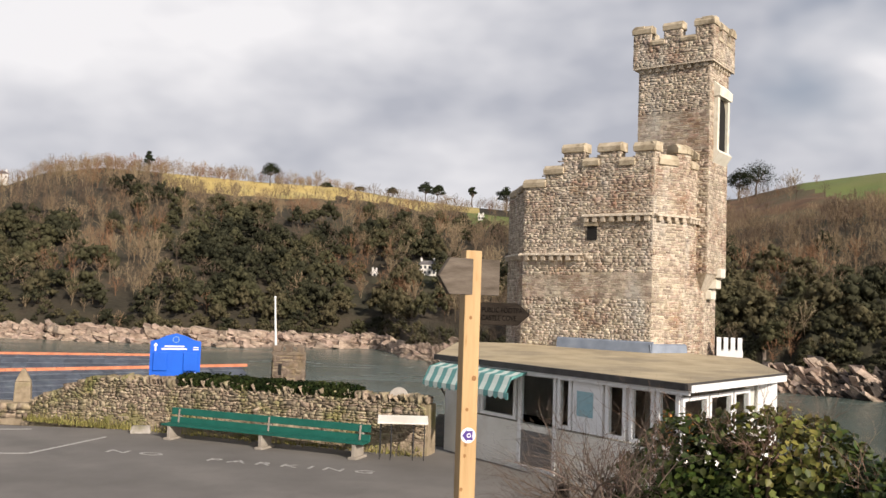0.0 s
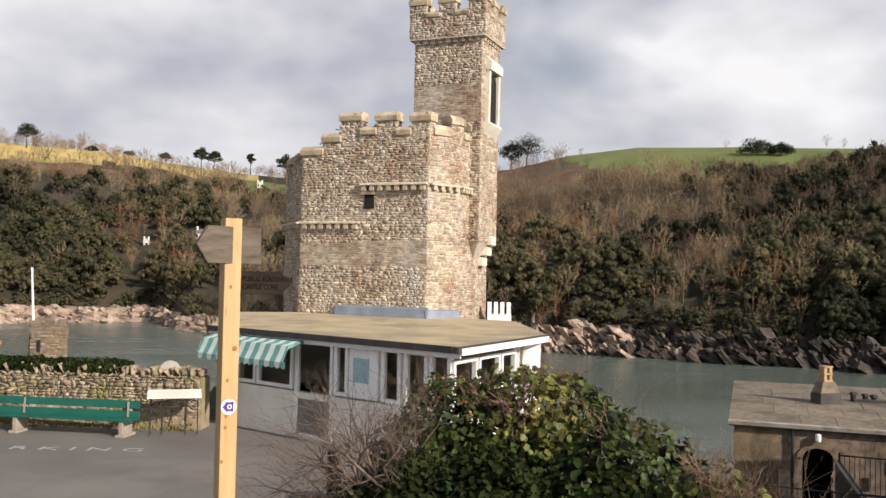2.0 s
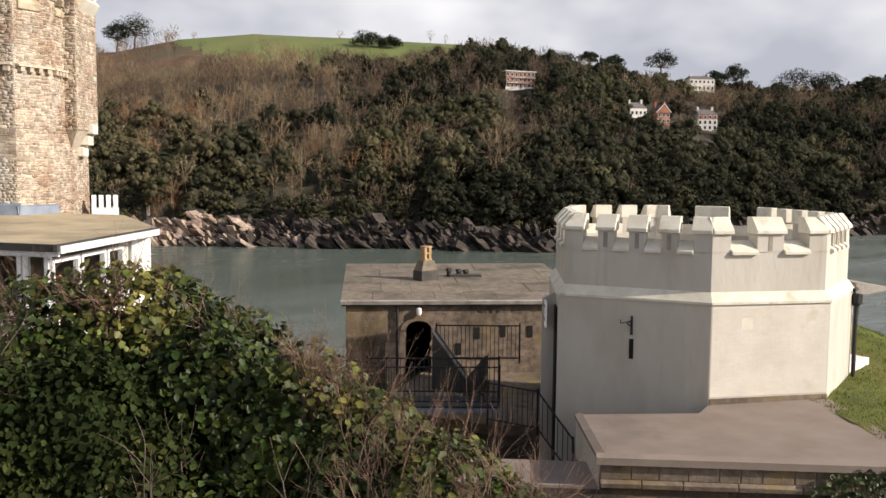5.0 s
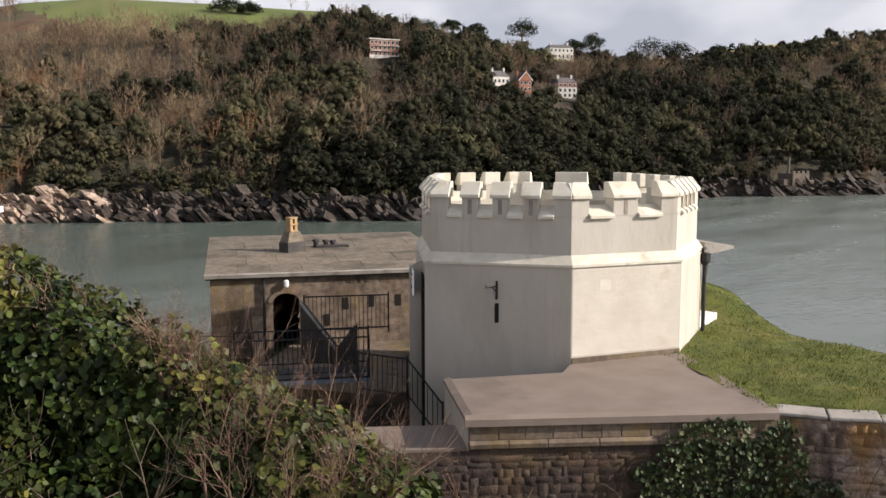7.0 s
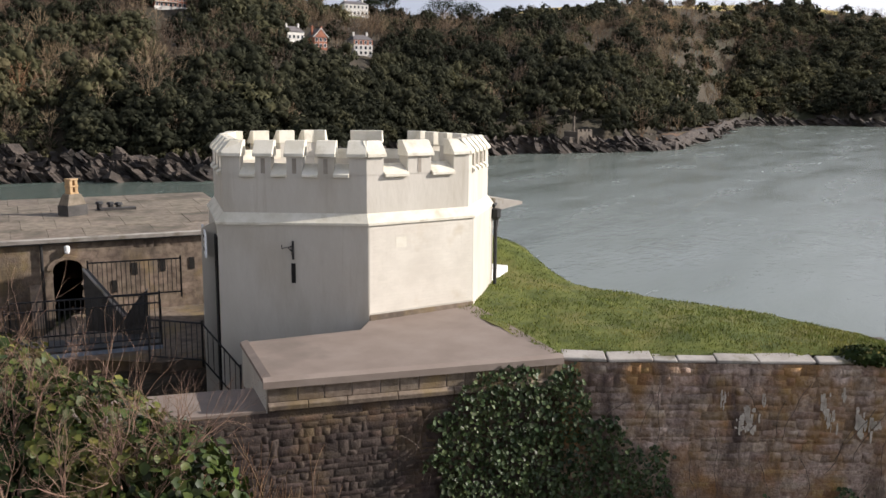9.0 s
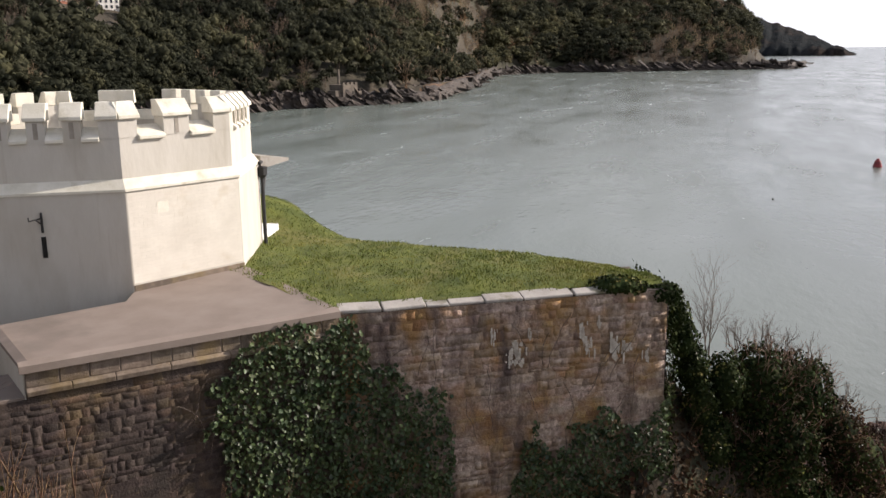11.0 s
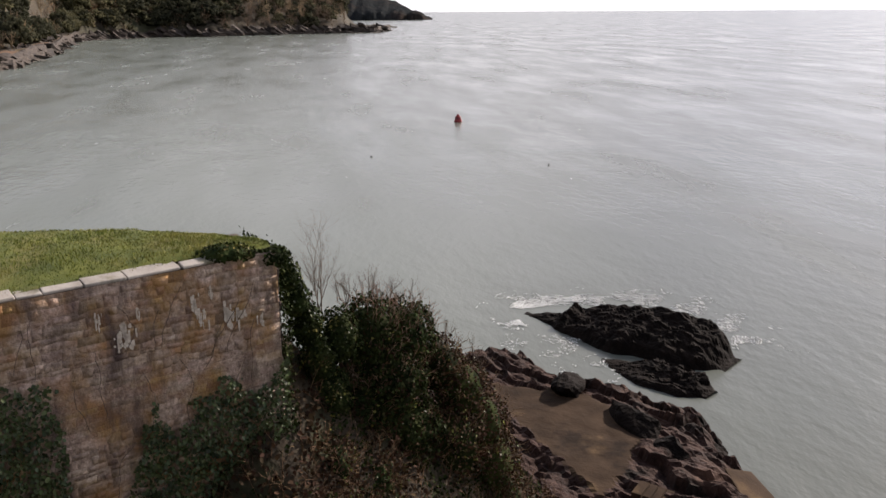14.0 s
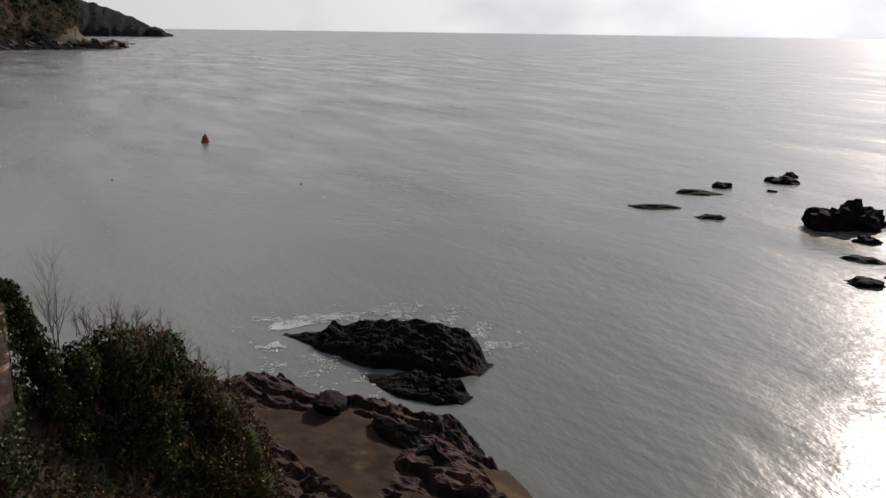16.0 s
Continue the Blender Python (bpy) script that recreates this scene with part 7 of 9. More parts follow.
lettering("PUBLIC FOOTPATH", (0.012, -0.0175, 0.008), 0.040, fb)
lettering("CASTLE COVE", (0.012, -0.0175, -0.036), 0.040, fb)
finger((PX + 0.02, PY - 0.02, 20.125), 212, 0.24, 0.2, 0.16, "sign_weathered", "grey-brown weathered wooden finger board")


# ---- ivy thicket and bare shrubs below the viewpoint ----
def blob_leaves(blobs, count, size, spread=0.55, low=-0.45):
    """Leaves over the outer skin of overlapping rounded masses: blobs of (x, y, z, rx, ry, rz)."""
    out = []
    wts = np.array([b[3] * b[5] + b[4] * b[5] + b[3] * b[4] for b in blobs])
    wts = wts / wts.sum()
    tries = 0
    while len(out) < count and tries < count * 14:
        tries += 1
        b = blobs[rng.choice(len(blobs), p=wts)]
        d = rng.normal(size=3)
        d /= np.linalg.norm(d)
        if d[2] < low:
            continue
        lump = 1 + 0.16 * fbm(b[0] + d[0] * 2.3, b[1] + d[1] * 2.3, b[2] + d[2] * 2.3)
        k = lump * rng.uniform(0.86, 1.04)
        p = np.array([b[0] + d[0] * b[3] * k, b[1] + d[1] * b[4] * k, b[2] + d[2] * b[5] * k])
        if any(((p[0] - c[0]) / c[3]) ** 2 + ((p[1] - c[1]) / c[4]) ** 2 + ((p[2] - c[2]) / c[5]) ** 2 < 0.62 for c in blobs if c is not b):
            continue
        out.append(leaf_pose(p, d, rng.uniform(*size), spread))
    return out


thicket = thing("ivy_bush", "large glossy ivy bush with dark green leaves", "bush")
BL = [(1.0, 6.75, 17.5, 0.5, 0.6, 0.6), (1.5, 7.0, 17.8, 0.6, 0.7, 0.7), (2.05, 7.15, 18.25, 0.75, 0.75, 0.85), (2.65, 6.85, 18.35, 0.75, 0.75, 0.88), (3.0, 6.2, 18.1, 0.7, 0.75, 0.85),
      (3.25, 5.5, 17.9, 0.65, 0.7, 0.8), (3.45, 4.9, 17.75, 0.6, 0.65, 0.75), (3.6, 4.3, 17.6, 0.6, 0.6, 0.72), (3.7, 3.75, 17.45, 0.55, 0.55, 0.68), (2.0, 6.2, 17.6, 0.8, 0.7, 0.75), (2.6, 5.4, 17.35, 0.7, 0.7, 0.7),
      (1.3, 6.1, 17.3, 0.6, 0.6, 0.6), (3.0, 4.5, 17.15, 0.6, 0.6, 0.6), (3.2, 3.6, 16.95, 0.55, 0.55, 0.6), (0.75, 6.2, 17.1, 0.5, 0.5, 0.5)]
BL += [(b[0], b[1], b[2] - 0.8, b[3] * 1.05, b[4] * 1.05, b[5]) for b in BL[:9]] + [(b[0], b[1], b[2] - 0.6, b[3], b[4], b[5]) for b in BL[9:15]]
# closed dark shells fill the gaps behind the leaves
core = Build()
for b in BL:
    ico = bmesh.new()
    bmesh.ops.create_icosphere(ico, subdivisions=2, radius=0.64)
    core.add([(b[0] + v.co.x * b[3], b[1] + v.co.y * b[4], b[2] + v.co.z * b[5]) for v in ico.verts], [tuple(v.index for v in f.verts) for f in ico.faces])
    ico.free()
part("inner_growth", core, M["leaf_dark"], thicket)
part("foliage", leaves("foliage", blob_leaves(BL, 38000, (0.040, 0.080)), M["leaf_ivy"]), None, thicket)
stems = []
for k in range(80):
    b = BL[rng.integers(0, 9)]
    t = rng.uniform(0, 6.28)
    p = (b[0] + 0.3 * math.cos(t) * b[3], b[1] + 0.3 * math.sin(t) * b[4], b[2] + b[5] * 0.6)
    grow_shrub(stems, p, (rng.normal() * 0.4, rng.normal() * 0.4, 1.0), rng.uniform(0.2, 0.42), 0.006, 2, 0.5, 0.3)
part("stemwork", twig_mesh("stemwork", stems, M["twig_red"]), None, thicket, "thin reddish bare stems")

# low growth on the unlit side: shade of the ivy put into leaf colour
low = thing("shaded_ivy", "dense near ivy, its shade put into dark leaf colour", "bush")
LB = [(1.12, 6.25, 17.95, 0.42, 0.45, 0.52), (1.50, 6.15, 18.12, 0.50, 0.50, 0.58), (1.95, 6.02, 18.18, 0.50, 0.50, 0.58), (1.25, 6.05, 17.5, 0.45, 0.45, 0.5), (1.72, 5.9, 17.6, 0.5, 0.5, 0.55), (2.2, 5.72, 17.75, 0.5, 0.5, 0.6)]
LB += [(b[0], b[1], b[2] - 0.7 * k, b[3] * (1 + 0.06 * k), b[4] * (1 + 0.06 * k), b[5]) for b in LB[:6] for k in (1, 2)]
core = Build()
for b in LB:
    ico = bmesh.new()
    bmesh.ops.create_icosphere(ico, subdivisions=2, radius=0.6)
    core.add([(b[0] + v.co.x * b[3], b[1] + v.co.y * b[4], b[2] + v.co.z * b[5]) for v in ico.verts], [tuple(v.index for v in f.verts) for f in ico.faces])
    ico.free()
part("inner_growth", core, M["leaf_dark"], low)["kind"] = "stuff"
part("foliage", leaves("foliage", blob_leaves(LB, 21000, (0.036, 0.066), 0.9), M["leaf_dark"]), None, low)
bare = thing("bare_shrub", "leafless grey-brown shrub with tangled forking branches", "shrub", "bare shrubs")
segs = []
for k in range(26):
    p = (1.32 + rng.normal() * 0.13, 6.4 + rng.normal() * 0.14, 18.3 + rng.uniform(-0.15, 0.12))
    t = radians(rng.uniform(8, 112))
    grow_shrub(segs, p, (-math.cos(t), rng.normal() * 0.35, 0.85 * math.sin(t)), rng.uniform(0.38, 0.6), 0.015, 3, 0.62, 0.06)
shrub_parts(segs, M["twig"], bare, 0.006)
for px, py, pz, n, ln, lean in ((2.55, 4.9, 17.2, 3, 0.62, (-0.5, 0.0)), (2.9, 4.4, 17.2, 3, 0.55, (-0.4, 0.1)), (3.15, 4.3, 17.7, 7, 0.40, (0.0, -0.1)), (3.45, 3.7, 17.6, 8, 0.38, (0.1, -0.1)), (2.35, 6.7, 18.6, 6, 0.32, (0.1, 0.1)), (1.5, 6.9, 18.3, 6, 0.34, (-0.3, 0.0)), (3.2, 5.2, 18.2, 6, 0.30, (0.2, 0.0))):
    ob = thing("bare_shrub", "bare reddish-brown shrub stems among the ivy", "shrub", "bare shrubs")
    segs = []
    for k in range(n):
        grow_shrub(segs, (px + rng.normal() * 0.12, py + rng.normal() * 0.12, pz), (lean[0] + rng.normal() * 0.35, lean[1] + rng.normal() * 0.35, 1.0), ln * rng.uniform(0.8, 1.15), 0.021 if n < 7 else 0.014, 2 if n == 3 else 3, 0.55, 0.3)
    shrub_parts(segs, M["twig"] if n == 3 else M["twig_red"], ob, 0.007)
fp = thing("fence_post", "weathered grey wooden fence post in the bush", "post")
q = Build()
q.box(1.12, 8.35, 15.9, 1.22, 8.45, 18.32)
part("post", q, M["sign_wood"], fp, bevel=0.01)
tbk = thing("litter_bin", "black slatted litter bin beside the bush", "bin")
q = Build()
for k in range(12):
    t = k * math.pi / 6
    q.box(-0.06, 0.26, 0, 0.06, 0.29, 0.85, Matrix.Translation((1.35, 12.5, 16.0)) @ Matrix.Rotation(t, 4, "Z"))
ob = part("slats", q, M["iron"], tbk)
q = Build().lathe([(0.2, 0.05), (0.24, 0.08), (0.24, 0.8), (0.3, 0.82), (0.3, 0.9), (0.22, 0.9)], (1.35, 12.5, 16.0), 16)
part("liner", q, M["bitumen"], tbk)

# ---- gun battery with slab roof ----
GA, GB, GC, GD = (16.1, 26.0), (23.4, 21.2), (29.1, 29.6), (21.5, 34.4)
bat = thing("gun_battery", "low stone gun battery with a flat slab roof", "building")
ring = [GA, GB, GC, GD]
ri = inset(ring, 0.18)
q = Build()
uG, nG, dG = face(ri[0], ri[1])
D0, D1 = 2.05, 2.95
for s0, s1, z0, z1 in ((0, D0, 8.0, 15.3), (D1, dG, 8.0, 15.3), (D0, D1, 14.75, 15.3)):
    q.profile([(0, z0), (0, z1), (-0.6, z1), (-0.6, z0)], ri[0], uG, nG, s0, s1)
for a, b in ((ri[1], ri[2]), (ri[2], ri[3]), (ri[3], ri[0])):
    u, n, d = face(a, b)
    q.profile([(0, 8.0), (0, 15.3), (-0.5, 15.3), (-0.5, 8.0)], a, u, n, 0, d)
part("wall", q, M["battery_stone"], bat)
part("floor", Build().prism(inset(ring, 0.4), 11.9, 12.35), M["bitumen"], bat)
# arch head over the door
q = Build()
for k in range(9):
    t0, t1 = math.pi * k / 9, math.pi * (k + 1) / 9
    cx, cz, r0, r1 = (D0 + D1) / 2, 14.42, 0.45, 0.62
    pts = [(cx + r0 * math.cos(t0), cz + r0 * 0.72 * math.sin(t0)), (cx + r1 * math.cos(t0), cz + r1 * 0.72 * math.sin(t0)), (cx + r1 * math.cos(t1), cz + r1 * 0.72 * math.sin(t1)), (cx + r0 * math.cos(t1), cz + r0 * 0.72 * math.sin(t1))]
    vs = [(ri[0][0] + uG[0] * s + nG[0] * o0, ri[0][1] + uG[1] * s + nG[1] * o0, z) for o0 in (0.05, -0.1) for s, z in pts]
    q.add(vs, [(0, 1, 2, 3), (7, 6, 5, 4), (0, 4, 5, 1), (1, 5, 6, 2), (2, 6, 7, 3), (3, 7, 4, 0)])
part("door_arch", q, M["battery_stone"], bat)
st = stone_places(ri[0], uG, nG, dG, 12.0, 15.28, 0.55, 0.22, 0.006, lambda x, z: D0 - 0.1 < x < D1 + 0.1 and z < 14.85, r=rng, tilt=0.012, neat=0.85)
u, n, d = face(ri[3], ri[0])
st += stone_places(ri[3], u, n, d, 12.5, 15.28, 0.55, 0.22, 0.006, r=rng, tilt=0.012, neat=0.85)
lay_stones(bat, st, M["battery_stone"], limit=260)
q = Build().prism(inset(ring, 0.02), 15.28, 15.40)
part("eaves", q, M["bitumen"], bat, "dark lead-edged eaves")
# roof slabs
rows_, cols_ = 5, 8
for i in range(rows_):
    for j in range(cols_):
        e0, e1 = (j + (0.3 if i % 2 else 0)) / cols_, min(1, (j + 1 + (0.3 if i % 2 else 0)) / cols_)
        if j == 0:
            e0 = 0
        f0, f1 = i / rows_, (i + 1) / rows_
        P = lambda e, f: Vector(GA).lerp(Vector(GB), e).lerp(Vector(GD).lerp(Vector(GC), e), f)
        c = [P(e0 + 0.0007, f0 + 0.0007), P(e1 - 0.0007, f0 + 0.0007), P(e1 - 0.0007, f1 - 0.0007), P(e0 + 0.0007, f1 - 0.0007)]
        z0 = [15.40] * 4
        dz = rng.uniform(-0.008, 0.008)
        zz = [15.46 + dz + 0.22 * f for f in (f0, f0, f1, f1)]
        part("roof_slab", Build().prism([tuple(p) for p in c], z0, zz), M["slab_roof"], bat)
q = Build().profile([(0.02, 15.33), (0.05, 15.45), (-0.12, 15.47), (-0.12, 15.33)], GA, face(GA, GB)[0], face(GA, GB)[1], 0, face(GA, GB)[2])
part("gutter", q, M["coping"], bat, "grey lead gutter edge")
q = Build().tube([(ri[0][0] + uG[0] * 1.75 + nG[0] * 0.08, ri[0][1] + uG[1] * 1.75 + nG[1] * 0.08, z) for z in (12.5, 15.3)], 0.05, sides=8)
part("downpipe", q, M["iron"], bat)
for s, z in ((dG - 3.85, 14.3), (dG - 2.95, 14.35), (dG - 2.0, 14.35), (dG - 5.1, 13.75), (dG - 4.5, 13.75)):
    q = Build().profile([(0.03, z - 0.2), (0.03, z + 0.2), (-0.1, z + 0.2), (-0.1, z - 0.2)], ri[0], uG, nG, s - 0.09, s + 0.09)
    part("gun_loop", q, M["dark_opening"], bat, "small dark loophole")
q = Build().lathe([(0.06, 0), (0.09, 0.05), (0.09, 0.22), (0.05, 0.26)], (ri[0][0] + uG[0] * 2.5 + nG[0] * 0.12, ri[0][1] + uG[1] * 2.5 + nG[1] * 0.12, 14.95), 10)
part("bulkhead_lamp", q, M["white_paint"], bat, "small white wall lamp")
q = Build().profile([(0, 12.0), (0, 14.0), (1.4, 12.9), (1.4, 12.0)], ri[0], uG, nG, 1.35, 1.7)
part("buttress", q, M["battery_stone"], bat, "sloping stone buttress")
chm = thing("chimney", "small stone chimney with yellow clay pot", "chimney")
cx, cy = 21.5, 28.4
q = Build().prism([(cx - 0.42, cy - 0.3), (cx + 0.42, cy - 0.3), (cx + 0.42, cy + 0.3), (cx - 0.42, cy + 0.3)], 15.4, 15.95)
part("base", q, M["bitumen"], chm, bevel=0.02)
q = Build().prism([(cx - 0.4, cy - 0.28), (cx + 0.4, cy - 0.28), (cx + 0.4, cy + 0.28), (cx - 0.4, cy + 0.28)], 15.95, 16.35, [(cx - 0.26, cy - 0.2), (cx + 0.26, cy - 0.2), (cx + 0.26, cy + 0.2), (cx - 0.26, cy + 0.2)])
part("shoulder", q, M["slab_roof"], chm, bevel=0.02)
for s in (-0.11, 0.11):
    q = Build().prism([(cx + s - 0.06, cy - 0.14), (cx + s + 0.06, cy - 0.14), (cx + s + 0.06, cy + 0.14), (cx + s - 0.06, cy + 0.14)], 16.35, 16.85)
    part("pot_side", q, M["yellow_pot"], chm, bevel=0.01)
for z in (16.35, 16.6, 16.85):
    q = Build().prism([(cx - 0.18, cy - 0.17), (cx + 0.18, cy - 0.17), (cx + 0.18, cy + 0.17), (cx - 0.18, cy + 0.17)], z, z + 0.06)
    part("pot_band", q, M["yellow_pot"], chm, bevel=0.01)
vt = thing("roof_vent", "dark metal roof vents beside the chimney", "vent")
for s in (0.0, 0.35, 0.6):
    q = Build().lathe([(0.1, 0), (0.1, 0.25 - 0.1 * s), (0.16, 0.27 - 0.1 * s), (0.12, 0.36 - 0.1 * s)], (22.9 + s, 28.7 - s * 0.6, 15.55), 8)
    part("cowl", q, M["iron"], vt)
q = Build().prism([(22.7, 28.4), (23.8, 27.7), (24.0, 28.0), (22.9, 28.7)], 15.5, 15.68)
part("kerb", q, M["bitumen"], vt)

# yard floor, walkway and railings
q = Build().prism([(14.6, 22.0), (16.4, 18.2), (20.0, 16.2), (26, 22), (22, 27)], 12.3, [12.9] * 5)
solid("floor_yard", q, M["battery_stone"], "grey stone paving of the battery yard", "paving", kind="structure")


def railing(name_label, a, b, z0a, z0b, high=1.05, gap=0.13, ends=True, material="iron"):
    """Iron railing between two plan points; z0a, z0b: the feet."""
    rl = thing("railing", name_label, "railing", "iron railings")
    u, n, d = face(a, b)
    at = lambda s, z: (a[0] + u[0] * s, a[1] + u[1] * s, z0a + (z0b - z0a) * s / d + z)
    for z in (0.12, high):
        part("rail", Build().tube([at(0, z), at(d, z)], 0.024, sides=6), M[material], rl)
    k = max(2, int(d / gap))
    for i in range(k + 1):
        part("bar", Build().tube([at(d * i / k, 0.12), at(d * i / k, high)], 0.011, sides=5), M[material], rl)
    for s in (0.0, d):
        part("post", Build().tube([at(s, -0.05), at(s, high + 0.08)], 0.03, sides=6), M[material], rl)
    return rl


deck = thing("walkway", "raised steel walkway with dark edge beam", "walkway")
q = Build().prism([(13.0, 19.7), (15.9, 17.55), (16.6, 18.4), (13.7, 20.6)], 13.55, 13.68)
part("deck", q, M["iron"], deck)
q = Build()
u, n, d = face((13.0, 19.7), (15.9, 17.55))
q.profile([(0.02, 13.52), (0.02, 13.62), (-0.05, 13.62), (-0.05, 13.52)], (13.0, 19.7), u, n, 0, d)
part("edge_beam", q, M["lead"], deck, "grey steel edge beam")
railing("dark iron railing along the walkway", (13.0, 19.72), (15.9, 17.58), 13.68, 13.68)
railing("dark iron railing along the walkway", (13.7, 20.6), (16.6, 18.4), 13.68, 13.68)
railing("dark iron railing at the yard edge", (17.3, 22.2), (19.4, 20.6), 13.9, 13.9, 1.15)
railing("dark iron stair railing down to the yard", (15.0, 17.0), (15.7, 15.9), 13.5, 13.4, 1.05)
railing("dark iron stair railing down to the yard", (15.7, 15.9), (16.0, 14.95), 13.4, 12.35, 1.05)
railing("dark iron railing on the sea side", (11.6, 22.4), (13.7, 20.6), 13.7, 13.7, 0.95, 0.18)
# steep flights that cross behind the walkway; shade under them filled in dark
for a, b, za, zb in (((16.07, 20.78), (16.51, 19.67), 15.19, 13.88), ((16.77, 19.05), (16.51, 19.67), 14.71, 13.88)):
    fl_ = thing("stair_wall", "dark sloping stair wall in the yard, shade below filled in", "stairs", "yard stairs")
    u, n, d = face(a, b)
    q = Build()
    q.add([(a[0] + n[0] * o0, a[1] + n[1] * o0, z) for o0 in (0, -0.25) for z in (13.48, za)] + [(b[0] + n[0] * o0, b[1] + n[1] * o0, z) for o0 in (0, -0.25) for z in (13.48, zb)],
          [(0, 4, 5, 1), (2, 3, 7, 6), (1, 5, 7, 3), (0, 2, 6, 4), (0, 1, 3, 2), (4, 6, 7, 5)])
    part("string_wall", q, M["bitumen"], fl_)
    q = Build()
    q.add([(a[0] + n[0] * o0, a[1] + n[1] * o0, za + dz) for o0 in (0.03, -0.06) for dz in (0, 0.05)] + [(b[0] + n[0] * o0, b[1] + n[1] * o0, zb + dz) for o0 in (0.03, -0.06) for dz in (0, 0.05)],
          [(0, 4, 5, 1), (2, 3, 7, 6), (1, 5, 7, 3), (0, 2, 6, 4), (0, 1, 3, 2), (4, 6, 7, 5)])
    part("coping", q, M["coping"], fl_)
tbn = thing("picnic_table", "pale wooden table and bench in the yard", "table")
q = Build()
q.box(-0.8, -0.35, 0.72, 0.8, 0.35, 0.78, Matrix.Translation((21.0, 20.0, 12.9)) @ Matrix.Rotation(radians(-35), 4, "Z"))
part("top", q, M["white_paint"], tbn)
for s in (-0.55, 0.55):
    q = Build()
    q.box(s - 0.06, -0.3, 0, s + 0.06, 0.3, 0.72, Matrix.Translation((21.0, 20.0, 12.9)) @ Matrix.Rotation(radians(-35), 4, "Z"))
    part("leg", q, M["slab_roof"], tbn)
# rounded boulder by the rail, dressed wall head below the flat roof
q = Build()
ico = bmesh.new()
bmesh.ops.create_icosphere(ico, subdivisions=3, radius=1.0)
q.add([(11.9 + v.co.x * 0.5 * (1 + 0.2 * fbm(v.co.x * 2, v.co.y * 2, v.co.z * 2)), 22.6 + v.co.y * 0.4, 14.0 + v.co.z * 0.55 * (1 + 0.2 * fbm(v.co.x * 2, v.co.y * 2, v.co.z * 2 + 5))) for v in ico.verts], [tuple(v.index for v in f.verts) for f in ico.faces])
ico.free()
solid("boulder", q, M["coping"], "rounded pale boulder beside the railing", "boulder", smooth=True)
q = Build().prism([(8.62, 15.2), (12.93, 11.28), (13.9, 12.4), (9.6, 16.3)], 13.3, 13.95)
solid("trim_wall_head", q, M["flat_roof"], "grey paved wall head below the flat roof", "paving", kind="structure")

# ---- ivy on the sea wall ----
wivy = thing("wall_ivy", "dense glossy ivy climbing the sea wall", "ivy")


def ivy_cover(s, z):
    """Whether ivy grows at that place of the wall: s runs along both stretches, 0 at the bend."""
    w = 0.35 * fbm(s * 1.3, z * 1.3) + 0.18 * fbm(s * 4, z * 4)
    if s < 0.35:
        left = -2.85 + 0.28 * max(0, z - 12.6) ** 1.2
        return s > left + w * 1.3 and z < 14.35 + w - 0.25 * max(0, -1.7 - s) * 2
    if s < 2.5:
        return z < 14.2 - 1.35 * (s - 0.35) ** 0.6 + w * 1.4 + (0.25 if 1.9 < s < 2.3 else 0)
    if s < 3.3:
        return z < 9.3 + w
    if s < 4.75:
        return z < 11.6 - 2.6 * abs(s - 4.45) + w
    if s < 6.6:
        return z < 11.7 - 0.7 * abs(s - 6.1) + w
    return z < 11.2 + 2.2 * max(0, s - 7.35) + w


lp = []
for _ in range(90000):
    s, z = rng.uniform(-3.4, 7.8), rng.uniform(7.8, 14.5)
    if not ivy_cover(s, z):
        continue
    o, u, n = (T1, uA, nA) if s < 0 else (T1, uB, nB)
    k = 0.06 + abs(rng.normal()) * 0.10 + 0.12 * max(0, fbm(s * 2, z * 2, 4.0))
    p = (o[0] + u[0] * s + n[0] * k, o[1] + u[1] * s + n[1] * k, z)
    lp.append(leaf_pose(p, (n[0], n[1], 0.25), rng.uniform(0.06, 0.125), 0.65))
    if len(lp) >= 17000:
        break
part("foliage", leaves("foliage", lp, M["leaf_wall_ivy"]), None, wivy)
segs = []
for k in range(46):
    s, z = rng.uniform(-3.4, 7.0), rng.uniform(9, 13)
    o, u, n = (T1, uA, nA) if s < 0 else (T1, uB, nB)
    p = np.array((o[0] + u[0] * s + n[0] * 0.09, o[1] + u[1] * s + n[1] * 0.09, z))
    d = np.array((u[0] * 0.1, u[1] * 0.1, 1.0))
    for i in range(int(rng.uniform(5, 12))):
        d = d + np.array((u[0], u[1], 0)) * rng.normal() * 0.25
        d /= np.linalg.norm(d)
        q_ = p + d * 0.16
        if q_[2] > 14.4:
            break
        segs.append((p, q_, 0.009, 0.008))
        p = q_
part("stemwork", twig_mesh("stemwork", segs, M["twig"]), None, wivy)["kind"] = "stuff"
lp = []
for _ in range(5200):
    s, z = rng.uniform(-0.3, dC), rng.uniform(6.0, 14.4)
    k = 0.06 + abs(rng.normal()) * 0.12
    lp.append(leaf_pose((T2[0] + uC[0] * s + nC[0] * k, T2[1] + uC[1] * s + nC[1] * k, z), (nC[0], nC[1], 0.25), rng.uniform(0.06, 0.12), 0.5))
part("end_foliage", leaves("end_foliage", lp, M["leaf_dark"]), None, wivy)
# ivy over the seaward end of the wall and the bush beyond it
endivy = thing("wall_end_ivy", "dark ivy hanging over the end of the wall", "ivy")
